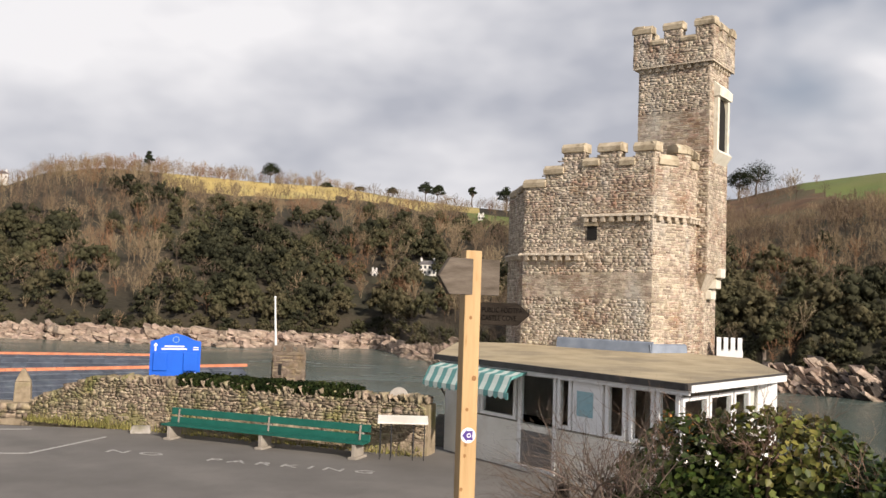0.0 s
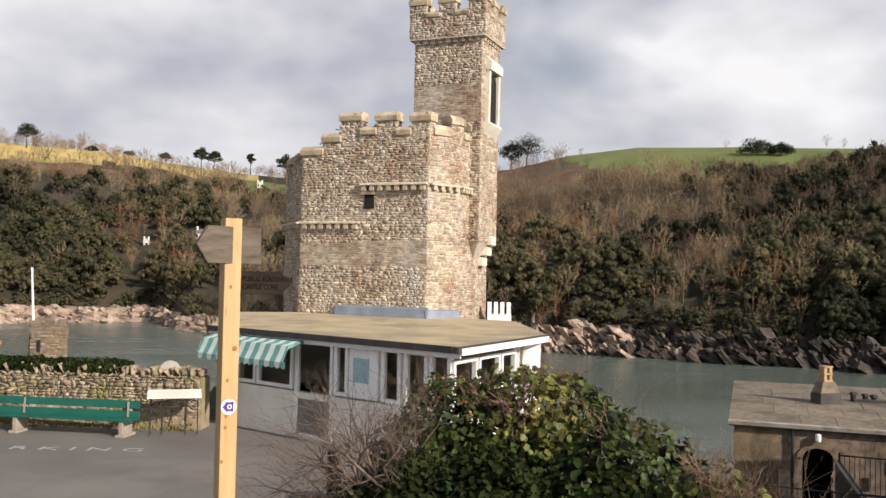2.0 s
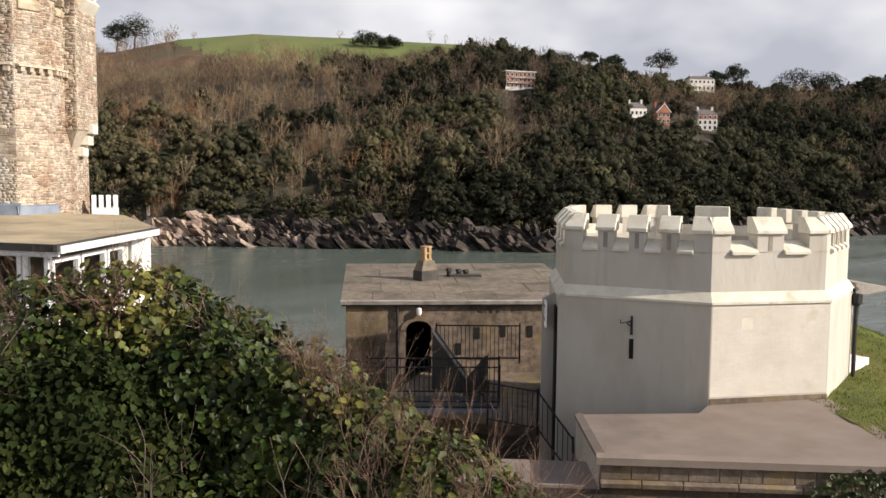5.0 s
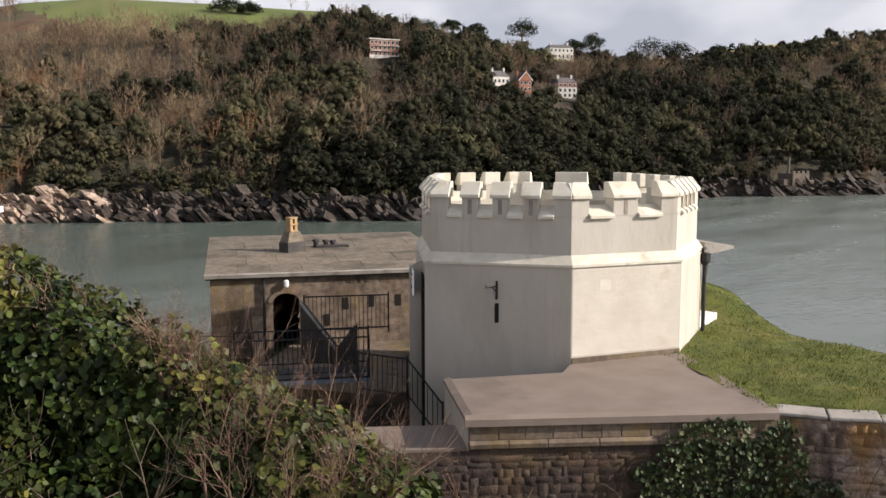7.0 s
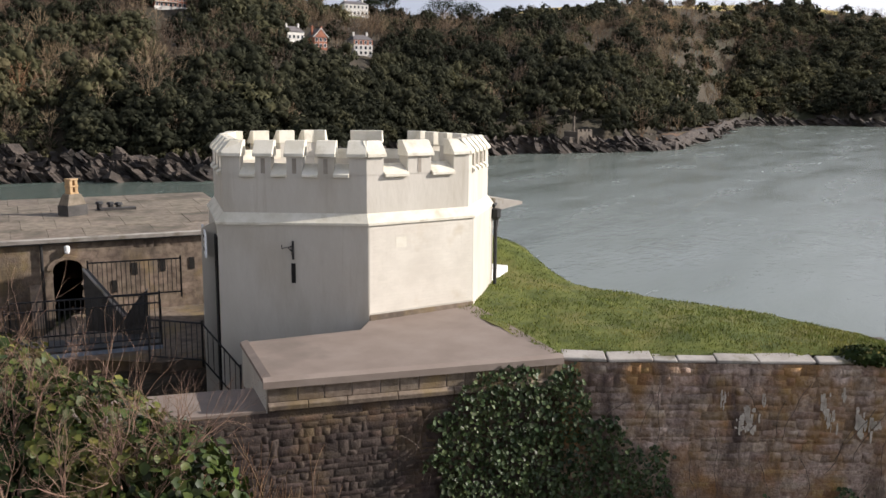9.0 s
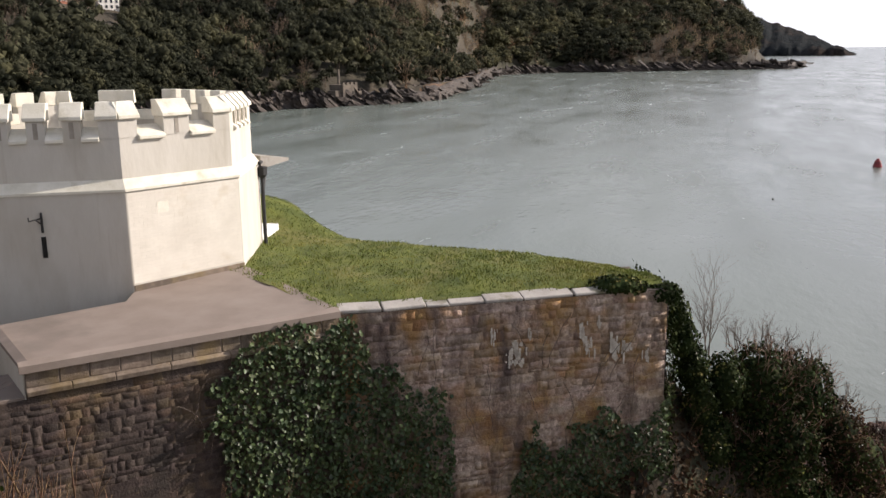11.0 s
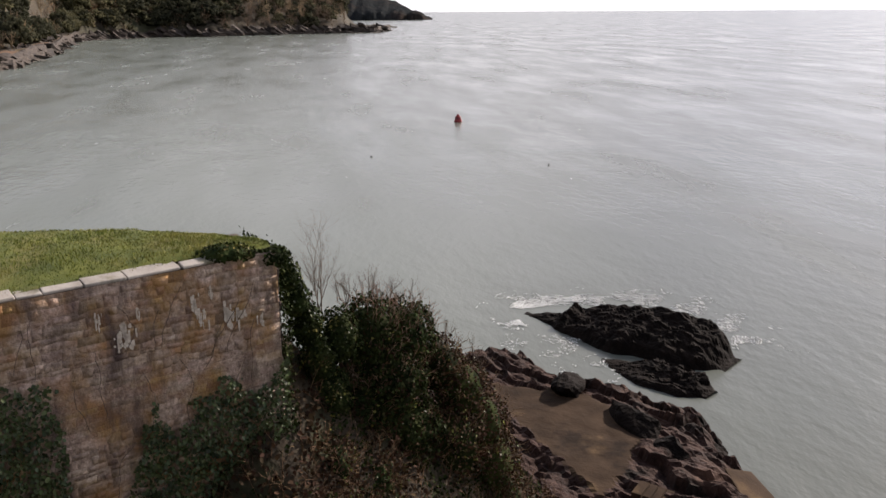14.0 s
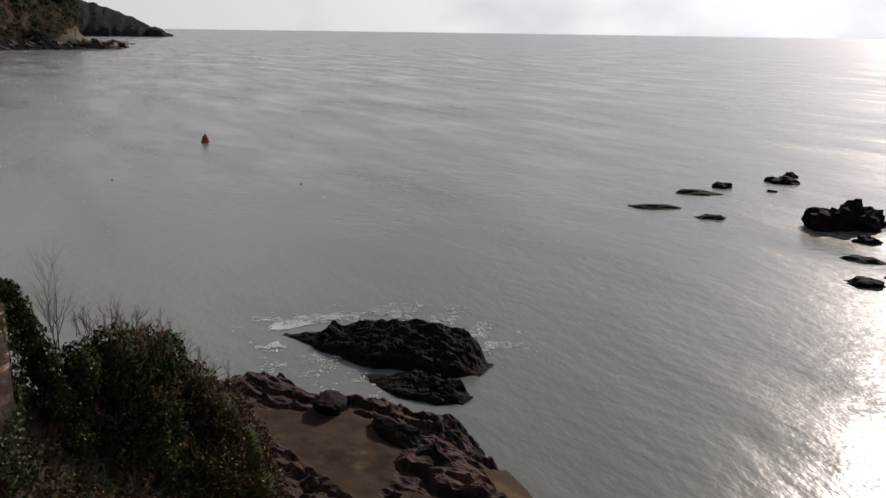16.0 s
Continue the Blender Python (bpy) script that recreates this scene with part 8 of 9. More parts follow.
EB = [(21.6, 0.6, 14.3, 0.5, 0.4, 0.25), (22.05, 0.5, 14.05, 0.4, 0.4, 0.4), (22.35, 0.3, 13.5, 0.38, 0.4, 0.5), (22.6, 0.1, 12.8, 0.38, 0.4, 0.6), (22.8, -0.15, 12.0, 0.42, 0.45, 0.7), (22.9, -0.4, 11.0, 0.5, 0.5, 0.8), (23.0, -0.7, 9.9, 0.7, 0.6, 0.9), (23.4, -1.0, 11.4, 0.6, 0.6, 0.9), (21.0, 1.6, 14.55, 0.5, 0.7, 0.22)]
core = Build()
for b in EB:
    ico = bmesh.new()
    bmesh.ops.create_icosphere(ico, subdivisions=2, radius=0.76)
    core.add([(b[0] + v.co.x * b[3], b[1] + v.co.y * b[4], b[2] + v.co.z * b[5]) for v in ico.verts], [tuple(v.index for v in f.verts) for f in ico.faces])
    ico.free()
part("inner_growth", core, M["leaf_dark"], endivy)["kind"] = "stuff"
part("foliage", leaves("foliage", blob_leaves(EB, 5200, (0.06, 0.11)), M["leaf_dark"]), None, endivy)
part("young_foliage", leaves("young_foliage", blob_leaves(EB, 1100, (0.06, 0.10)), M["leaf_ivy"]), None, endivy)
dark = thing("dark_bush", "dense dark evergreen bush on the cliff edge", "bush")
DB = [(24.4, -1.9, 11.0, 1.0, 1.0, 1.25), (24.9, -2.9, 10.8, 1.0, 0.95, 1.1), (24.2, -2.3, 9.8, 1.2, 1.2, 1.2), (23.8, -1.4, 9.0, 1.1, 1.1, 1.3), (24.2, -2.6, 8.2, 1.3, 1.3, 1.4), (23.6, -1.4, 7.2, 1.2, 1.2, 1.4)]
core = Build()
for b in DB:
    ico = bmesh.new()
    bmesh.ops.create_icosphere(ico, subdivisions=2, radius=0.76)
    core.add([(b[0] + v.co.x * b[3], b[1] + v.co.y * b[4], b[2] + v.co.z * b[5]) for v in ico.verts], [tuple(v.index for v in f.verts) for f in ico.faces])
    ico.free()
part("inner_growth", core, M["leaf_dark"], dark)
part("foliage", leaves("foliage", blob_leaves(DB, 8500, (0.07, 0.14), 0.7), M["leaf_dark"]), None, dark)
part("dead_foliage", leaves("dead_foliage", blob_leaves(DB, 3200, (0.05, 0.11), 1.0), M["dead_leaf"]), None, dark, "withered brown leaves")
part("young_foliage", leaves("young_foliage", blob_leaves(DB, 1500, (0.05, 0.10), 0.9), M["leaf_ivy"]), None, dark)
segs = []
for k in range(330):
    b = DB[rng.integers(0, 4)]
    d = rng.normal(size=3)
    d[2] = abs(d[2]) + 0.2
    d /= np.linalg.norm(d)
    grow_shrub(segs, np.array(b[:3]) + d * np.array(b[3:]) * 0.9, d + np.array((0, 0, 0.6)), rng.uniform(0.2, 0.42), 0.011, 1, 0.5, 0.2)
part("twigwork", twig_mesh("twigwork", segs, M["twig_red"]), None, dark)["kind"] = "stuff"
scrub = thing("cliff_scrub", "tangled brown scrub and brambles on the cliff", "scrub")
SB = [(25.4, -3.9, 9.6, 0.9, 0.9, 1.0), (25.6, -4.6, 8.7, 1.0, 1.0, 1.1), (25.6, -5.2, 7.5, 1.1, 1.0, 1.3), (25.4, -5.5, 6.2, 1.2, 1.1, 1.3), (24.9, -4.2, 7.2, 1.3, 1.2, 1.4), (24.6, -3.6, 5.6, 1.5, 1.4, 1.4), (22.6, -1.7, 7.4, 1.2, 1.0, 1.2), (22.9, -2.9, 5.8, 1.3, 1.1, 1.2), (23.6, -4.3, 4.4, 1.4, 1.2, 1.2), (21.9, -0.6, 8.4, 1.0, 0.8, 1.0), (22.0, -2.2, 5.0, 1.3, 1.2, 1.2), (25.4, -5.9, 4.6, 1.3, 1.1, 1.3), (21.2, -0.9, 7.0, 1.2, 1.1, 1.3), (21.0, -2.2, 6.0, 1.2, 1.2, 1.2), (20.8, -3.4, 5.2, 1.3, 1.2, 1.2), (22.0, -4.0, 4.4, 1.4, 1.3, 1.2), (22.8, -5.4, 3.6, 1.4, 1.3, 1.2), (24.0, -6.2, 3.4, 1.4, 1.2, 1.2), (20.6, 0.2, 7.6, 1.0, 1.0, 1.2), (21.0, -5.0, 4.0, 1.4, 1.4, 1.2), (22.4, -7.0, 3.0, 1.4, 1.4, 1.2)]
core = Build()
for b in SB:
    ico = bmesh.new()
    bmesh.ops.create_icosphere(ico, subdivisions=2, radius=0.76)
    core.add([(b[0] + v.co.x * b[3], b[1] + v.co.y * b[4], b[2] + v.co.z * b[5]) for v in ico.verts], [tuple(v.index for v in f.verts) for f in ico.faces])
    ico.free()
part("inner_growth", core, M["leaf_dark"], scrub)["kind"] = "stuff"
segs = []
for k in range(900):
    b = SB[rng.integers(0, len(SB))]
    d = rng.normal(size=3)
    d[2] = abs(d[2])
    d /= np.linalg.norm(d)
    p = np.array(b[:3]) + d * np.array(b[3:]) * 0.85
    grow_shrub(segs, p, d + np.array((0, 0, 0.4)), rng.uniform(0.22, 0.5), 0.012, 1, 0.6, 0.1)
part("stemwork", twig_mesh("stemwork", segs, M["dry_stem"]), None, scrub)
part("foliage", leaves("foliage", blob_leaves(SB, 6500, (0.05, 0.10), 0.9), M["leaf_ivy"]), None, scrub)
part("dead_foliage", leaves("dead_foliage", blob_leaves(SB, 26000, (0.05, 0.12), 1.0), M["dead_leaf"]), None, scrub, "brown withered leaves and bracken")
lp, lq, segs = [], [], []
for k in range(21000):
    x, y = rng.uniform(19.0, 28.0), rng.uniform(-10.0, 3.5)
    z = near_z(x, y)
    if z < 2.0 or z > 13.2:
        continue
    p = (x, y, z + abs(rng.normal()) * 0.22)
    if fbm(x * 0.7, y * 0.7, 3.0) > 0.12:
        lq.append(leaf_pose(p, (-0.5, 0, 0.8), rng.uniform(0.06, 0.13), 0.8))
    else:
        lp.append(leaf_pose(p, (-0.5, 0, 0.8), rng.uniform(0.07, 0.18), 1.0))
    if k % 26 == 0:
        grow_shrub(segs, (x, y, z), (rng.normal() * 0.4, rng.normal() * 0.4, 1), rng.uniform(0.3, 0.7), 0.013, 1, 0.6, 0.1)
part("dead_ground_cover", leaves("dead_ground_cover", lp, M["dead_leaf"]), None, scrub)
part("ground_ivy", leaves("ground_ivy", lq, M["leaf_dark"]), None, scrub)
part("bramble", twig_mesh("bramble", segs, M["dry_stem"]), None, scrub)["kind"] = "stuff"
for px, py, pz, n, ln, label in ((23.9, -0.45, 12.2, 7, 1.0, "slim bare sapling at the end of the wall"), (24.9, -1.8, 12.0, 14, 0.42, "bare twiggy shrub on the cliff edge"), (25.2, -2.6, 11.6, 14, 0.40, "bare twiggy shrub on the cliff edge"), (25.6, -3.7, 10.4, 12, 0.38, "bare twiggy shrub on the cliff edge"), (25.9, -4.6, 9.4, 12, 0.34, "bare twiggy shrub on the cliff edge")):
    ob = thing("bare_shrub", label, "shrub", "bare shrubs")
    segs = []
    for k in range(n):
        grow_shrub(segs, (px + rng.normal() * (0.06 if ln > 0.5 else 0.45), py + rng.normal() * (0.06 if ln > 0.5 else 0.45), pz + rng.uniform(-0.3, 0.1)), (rng.normal() * 0.3, rng.normal() * 0.3, 1.0), ln * rng.uniform(0.6, 1.25), 0.016, 3, 0.42, 0.3)
    shrub_parts(segs, M["bark"], ob, 0.007)
# dead stalks at the wall foot and below the viewpoint
segs = []
for k in range(420):
    if k % 2:
        s = rng.uniform(-7.4, -2.6)
        p = np.array((T1[0] + uA[0] * s + nA[0] * rng.uniform(0.5, 2.2), T1[1] + uA[1] * s + nA[1] * rng.uniform(0.5, 2.2), 10.0))
        p[2] = rng.uniform(9.5, 10.6)
    else:
        p = np.array((rng.uniform(3.6, 4.6), rng.uniform(3.1, 4.3), rng.uniform(16.6, 17.3)))
    grow_shrub(segs, p, (rng.normal() * 0.2, rng.normal() * 0.2, 1), rng.uniform(0.4, 0.8) * (1 if k % 2 else 0.5), 0.008, 1, 0.3, 0.3)
tagged(new("dead_stalks", twig_mesh("dead_stalks", segs, M["dry_stem"])), "dry brown stalks on the bank below", "weeds", kind="stuff")

# ---- cove: rock shelf, slab, slip and rocks in the water ----


def side(px, py, a, b):
    """Signed distance to the line from a to b; positive on its left."""
    u, n, d = face(a, b)
    return -((px - a[0]) * n[0] + (py - a[1]) * n[1])


COAST = [(30.0, -18.2), (34.0, -18.8), (37.0, -19.4), (40.5, -18.4), (43.3, -16.2), (45.5, -13.8), (48.8, -12.0), (49.8, -9.6), (47.0, -4.0), (40.0, 2.0), (26.0, 4.0), (22.0, -4.0), (24.0, -14.0)]
SLAB = [(31.6, -11.4), (32.5, -12.4), (35.8, -14.7), (38.6, -14.6), (40.9, -13.8), (42.0, -11.4), (43.0, -9.3), (39.7, -9.3), (36.8, -10.0)]


def inside_by(ring, x, y):
    """Distance inwards from the edge of a plan polygon; negative outside."""
    best, odd = 1e9, False
    n = len(ring)
    for i in range(n):
        (x0, y0), (x1, y1) = ring[i], ring[(i + 1) % n]
        dx, dy = x1 - x0, y1 - y0
        t = min(1, max(0, ((x - x0) * dx + (y - y0) * dy) / (dx * dx + dy * dy)))
        best = min(best, math.hypot(x - x0 - t * dx, y - y0 - t * dy))
        if (y0 > y) != (y1 > y) and x < x0 + (y - y0) * dx / dy:
            odd = not odd
    return best if odd else -best


def strata(x, y):
    """Tilted beds of rock that run along the shore, broken across into slabs."""
    v, w = 0.32 * x - 0.947 * y, 0.947 * x + 0.32 * y
    out = 0.0
    for scale, high, cut in ((0.62, 0.40, 0.23), (1.45, 0.20, 0.6)):
        q = v * scale + 2.2 * fbm(w * 0.09 * scale, v * 0.10, scale) + 0.5 * fbm(w * 0.45, v * 0.45, 3.0 + scale)
        k = math.floor(q)
        f = q - k
        c = math.floor(w * cut + 0.61 * k + 1.6 * fbm(w * 0.25, k * 1.7))
        lift = noise.noise(Vector((c * 0.73 + 0.31, k * 0.57 + 0.17, 0.4)))
        out += high * ((1 - f) ** 0.8 * (0.35 + 1.3 * abs(noise.noise(Vector((c * 0.51, k * 0.83, 2.2))))) + 0.9 * lift)
    return out + 0.16 * fbm(x * 1.3, y * 1.3) + 0.05 * fbm(x * 4, y * 4)


rock = Build()
RX, RY = np.arange(22.0, 51.6, 0.19), np.arange(-20.6, 4.0, 0.19)
for x in RX:
    for y in RY:
        d = inside_by(COAST, x, y) + 0.9 * fbm(x * 0.4, y * 0.4)
        if d < 0:
            z = max(-2.0, d * 1.1)
        else:
            z = min(0.85, d * 0.45) + strata(x, y) * min(1, d / 0.8) + 0.12 * fbm(x * 0.5, y * 0.5, 2.0)
            z += 0.55 * max(0, 28.5 - x) + 0.5 * max(0, y + 5.5) * max(0, min(1, (46 - x) / 6))
            g = inside_by(SLAB, x, y) + 0.35 * fbm(x * 0.9, y * 0.9)
            if g > -0.3:
                z = z + (1.12 + 0.03 * fbm(x, y) - z) * min(1, (g + 0.3) / 0.3)
        rock.v.append((x, y, z))
nr = len(RY)
for i in range(len(RX) - 1):
    for j in range(nr - 1):
        rock.f.append((i * nr + j, (i + 1) * nr + j, (i + 1) * nr + j + 1, i * nr + j + 1))
        x, y = RX[i] + 0.095, RY[j] + 0.095
        g = inside_by(SLAB, x, y) + 0.35 * fbm(x * 0.9, y * 0.9)
        e = inside_by(COAST, x, y) + 0.9 * fbm(x * 0.4, y * 0.4)
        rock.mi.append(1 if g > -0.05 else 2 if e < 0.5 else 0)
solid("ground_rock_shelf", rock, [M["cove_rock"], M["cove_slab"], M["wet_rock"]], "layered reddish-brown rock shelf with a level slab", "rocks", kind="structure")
# lumps beside the slab, and a concrete slip
def chip(p, k, a, b, c):
    """A point of a unit ball cut back to a few slanting planes and roughened: an angular rock."""
    cut = random.Random(40 + k)
    s = 1.0
    for _ in range(13):
        w = Vector((cut.gauss(0, 1), cut.gauss(0, 1), cut.gauss(0, 1))).normalized()
        g = p.dot(w)
        if g > 0.01:
            s = min(s, cut.uniform(0.5, 0.8) / g)
        else:
            cut.uniform(0, 1)
    s *= 1.25 * (1 + 0.10 * fbm(p.x * 4 + k, p.y * 4, p.z * 4))
    return (p.x * s * a, p.y * s * b, p.z * s * c)


for k, (x, y, z, a, b, c, t) in enumerate(((41.6, -12.9, 1.3, 1.25, 0.7, 0.75, -35), (37.2, -15.2, 1.0, 2.0, 0.8, 0.75, 12), (34.6, -15.6, 0.9, 1.6, 0.8, 0.7, 10))):
    q = Build()
    ico = bmesh.new()
    bmesh.ops.create_icosphere(ico, subdivisions=3, radius=1.0)
    q.add([chip(v.co, k, a, b, c) for v in ico.verts], [tuple(v.index for v in f.verts) for f in ico.faces])
    ico.free()
    ob = solid("boulder", q, M["wet_rock"], "dark angular boulder on the rock shelf", "boulder", "shelf boulders")
    ob.matrix_basis = pose(x, y, z, 0, 0, t)
q = Build().prism([(30.0, -18.6), (31.6, -18.9), (33.6, -18.9), (33.2, -17.4), (30.0, -17.0)], -1.0, [0.35, 0.3, 0.35, 0.9, 0.8])
solid("slipway", q, M["cove_slab"], "small brown concrete slip at the water", "slipway", bevel=0.06)
for k in range(4):
    q = Build()
    q.box(0, 0, 0, 1.1, 0.4, 0.18 + 0.16 * (3 - k), pose(30.4, -12.6 - 0.36 * k, 0.95, 0, 0, -40))
    solid("rock_step", q, M["cove_slab"], "worn step cut to the rock slab", "step", "rock steps", bevel=0.03)


def sea_rock(name, label, cx, cy, lx, ly, hz, angle, sub=4, rough=0.3, seed=0.0, material="wet_rock"):
    q = Build()
    ico = bmesh.new()
    bmesh.ops.create_icosphere(ico, subdivisions=sub, radius=1.0)
    vs = []
    for v in ico.verts:
        c = v.co
        k = 1 + rough * fbm(c.x * 1.6 + seed, c.y * 1.6, c.z * 1.6) + 0.45 * rough * fbm(c.x * 5, c.y * 5 + seed, c.z * 5) 
        lay = ((c.x * 0.6 + c.z * 2.6 + c.y * 1.2 + 0.4 * fbm(c.x * 2, c.y * 2, seed)) * 2.2) % 1.0
        k += 0.07 * (lay - 0.5)
        vs.append((c.x * lx * k, c.y * ly * k, c.z * hz * k))
    q.add(vs, [tuple(v.index for v in f.verts) for f in ico.faces])
    ico.free()
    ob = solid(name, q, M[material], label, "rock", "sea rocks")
    ob.matrix_basis = pose(cx, cy, -0.25, 0, 0, angle)
    return ob



def ledge(label, cx, cy, angle, half, wide, along, seed):
    """A rock with a ridge on its seaward side and a long slope to the shore; along: (place, height) pairs."""
    q = Build()
    na, nb = 96, 48
    pa, ph = [a for a, _ in along], [h for _, h in along]
    for i in range(na + 1):
        for j in range(nb + 1):
            a, c = half * (2 * i / na - 1) * 1.06, wide * (2 * j / nb - 1) * 1.1
            w = wide * float(np.interp(a / half, [-1, -0.6, 0, 0.7, 1], [0.12, 0.55, 1, 1, 0.55])) * (1 + 0.16 * fbm(a * 0.6, seed))
            t = (c + 0.3 * fbm(a * 0.5, c * 0.5, seed)) / w
            cross = float(np.interp(t, [-1.25, -1.0, -0.66, 0.2, 0.8, 1.0, 1.3], [-0.8, 0.0, 1.0, 0.72, 0.36, 0.0, -0.8]))
            h = float(np.interp(a, pa, ph)) * cross
            bed = (c * 1.1 + 0.3 * a + 1.8 * fbm(a * 0.3, c * 0.4, seed + 2)) % 1.0
            z = h + min(1, max(0, h * 2)) * (0.12 * (bed - 0.5) + 0.24 * fbm(a * 0.7, c * 1.1, seed + 4) + 0.07 * fbm(a * 2.2, c * 2.8, seed) + 0.03 * fbm(a * 6, c * 6, seed))
            q.v.append((a, c, z - 0.05))
    for i in range(na):
        for j in range(nb):
            q.f.append((i * (nb + 1) + j, (i + 1) * (nb + 1) + j, (i + 1) * (nb + 1) + j + 1, i * (nb + 1) + j + 1))
    q.mi = [0] * len(q.f)
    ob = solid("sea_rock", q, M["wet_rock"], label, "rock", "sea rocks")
    ob.matrix_basis = pose(cx, cy, 0, 0, 0, angle) @ Matrix.Diagonal((1, -1, 1, 1))


ledge("large dark wet rock with surf round it", 51.3, -19.2, 221.5, 6.9, 2.7, ((-6.9, 0.1), (-5.2, 0.5), (-4.3, 0.7), (-3.9, 1.35), (-3.4, 0.9), (-1.0, 1.6), (2.0, 1.95), (4.5, 1.8), (6.0, 1.5), (6.9, 0.2)), 1.0)
ledge("dark low ledge at the foot of the large rock", 45.0, -18.9, 216.0, 3.4, 1.6, ((-3.4, 0.1), (-1.5, 0.45), (1.0, 0.75), (2.6, 0.8), (3.4, 0.2)), 2.0)
for k, (x0, y0, x1, y1, w_, h) in enumerate(((86.8, -62.7, 83.0, -68.2, 1.2, 0.55), (92.8, -73.9, 89.0, -78.9, 1.3, 0.6), (93.6, -81.5, 93.2, -84.6, 1.2, 0.9), (78.2, -66.0, 77.2, -69.8, 1.1, 0.6), (95.6, -92.6, 91.7, -95.2, 1.9, 1.0), (97.5, -97.5, 96.5, -99.5, 1.2, 0.9),
                                             (88.6, -86.2, 88.0, -87.6, 0.8, 0.5), (69.6, -74.3, 67.6, -82.0, 2.6, 2.9), (59.0, -67.0, 55.3, -69.5, 1.3, 0.6), (53.0, -61.2, 49.6, -62.2, 1.3, 0.8), (63.2, -73.6, 61.8, -76.0, 1.3, 0.8), (57.0, -71.5, 54.5, -75.0, 1.8, 1.3), (52.0, -64.5, 49.0, -67.5, 2.0, 1.0))):
    d = math.hypot(x1 - x0, y1 - y0)
    sea_rock("sea_rock", "tall dark rock standing in the bright water" if h > 2 else "low dark rock awash in the sea", (x0 + x1) / 2, (y0 + y1) / 2, d / 2, w_, h, math.degrees(math.atan2(y1 - y0, x1 - x0)), 3 if h < 2 else 4, 0.4, 3.0 + k)

# surf round the large rock: thin broken strands of foam
fm_v, fm_f = [], []


def foam(x, y, lx, ly, ang):
    k = len(fm_v)
    n = 7
    c, s = math.cos(ang), math.sin(ang)
    for i in range(n):
        t = 2 * math.pi * i / n
        a, b = lx * math.cos(t) * rng.uniform(0.5, 1.1), ly * math.sin(t) * rng.uniform(0.5, 1.1)
        fm_v.append((x + a * c - b * s, y + a * s + b * c, 0.025 + rng.uniform(0, 0.02)))
    for i in range(1, n - 1):
        fm_f.append((k, k + i, k + i + 1))


for _ in range(7000):
    t = rng.uniform(-0.9, 2.6)
    k = 1.03 + abs(rng.normal()) * 0.22
    a, b = 7.3 * k * math.cos(t), -math.sin(t) * (3.3 * k + rng.uniform(1.5, 6.0) * max(0, math.sin(t)))
    c, s = math.cos(radians(41.5)), math.sin(radians(41.5))
    x, y = 51.6 + a * c - b * s, -19.2 + a * s + b * c
    if fbm(x * 0.45, y * 0.45, 2.0) < -0.05 + 0.3 * (k - 1.05) + (0.15 if t < 0.2 else 0):
        continue
    foam(x, y, rng.uniform(0.06, 0.36), rng.uniform(0.010, 0.034), radians(41.5) + math.atan2(-4.2 * math.cos(t), -7.2 * math.sin(t)) + rng.normal() * 0.45)
for _ in range(1700):
    x, y = rng.uniform(44.5, 53), rng.uniform(-17.2, -11.5)
    if fbm(x * 0.5, y * 0.5, 5.0) < 0.12:
        continue
    foam(x, y, rng.uniform(0.04, 0.2), rng.uniform(0.012, 0.035), rng.uniform(0, 3.14))
tagged(new("surf_foam", raw_mesh("surf_foam", np.array(fm_v), np.array(fm_f), M["foam"])), "broken white surf round the dark rock", "surf", kind="stuff")

# ---- buoys ----
bu = thing("channel_buoy", "red can-shaped channel buoy afloat", "buoy")
BX, BY = 162.2, -27.1
part("float", Build().lathe([(0.5, -0.5), (0.7, -0.2), (0.74, 0.18), (0.7, 0.3), (0.5, 0.34)], (BX, BY, 0), 18), M["buoy_red"], bu)
part("body", Build().lathe([(0.66, 0.3), (0.54, 0.75), (0.48, 1.0), (0.42, 1.05)], (BX, BY, 0), 18), M["buoy_red"], bu)
part("band", Build().lathe([(0.56, 0.7), (0.57, 0.75), (0.53, 0.8), (0.5, 0.82)], (BX, BY, 0), 18), M["iron"], bu)
part("topmark", Build().lathe([(0.22, 1.05), (0.24, 1.07), (0.24, 1.38), (0.2, 1.4)], (BX, BY, 0), 14), M["buoy_red"], bu)
for az, el in ((94.0, -9.05), (105.3, -9.6)):
    d = 20 / math.tan(radians(-el))
    p = polar(az, d)
    mb = thing("pot_marker", "tiny dark pot marker float on the water", "float", "pot markers")
    part("ball", Build().lathe([(0.02, -0.1), (0.13, 0.0), (0.15, 0.07), (0.08, 0.15), (0.02, 0.17)], (p.x, p.y, 0), 10), M["iron"], mb)

# ---- houses and fort on the far bank ----


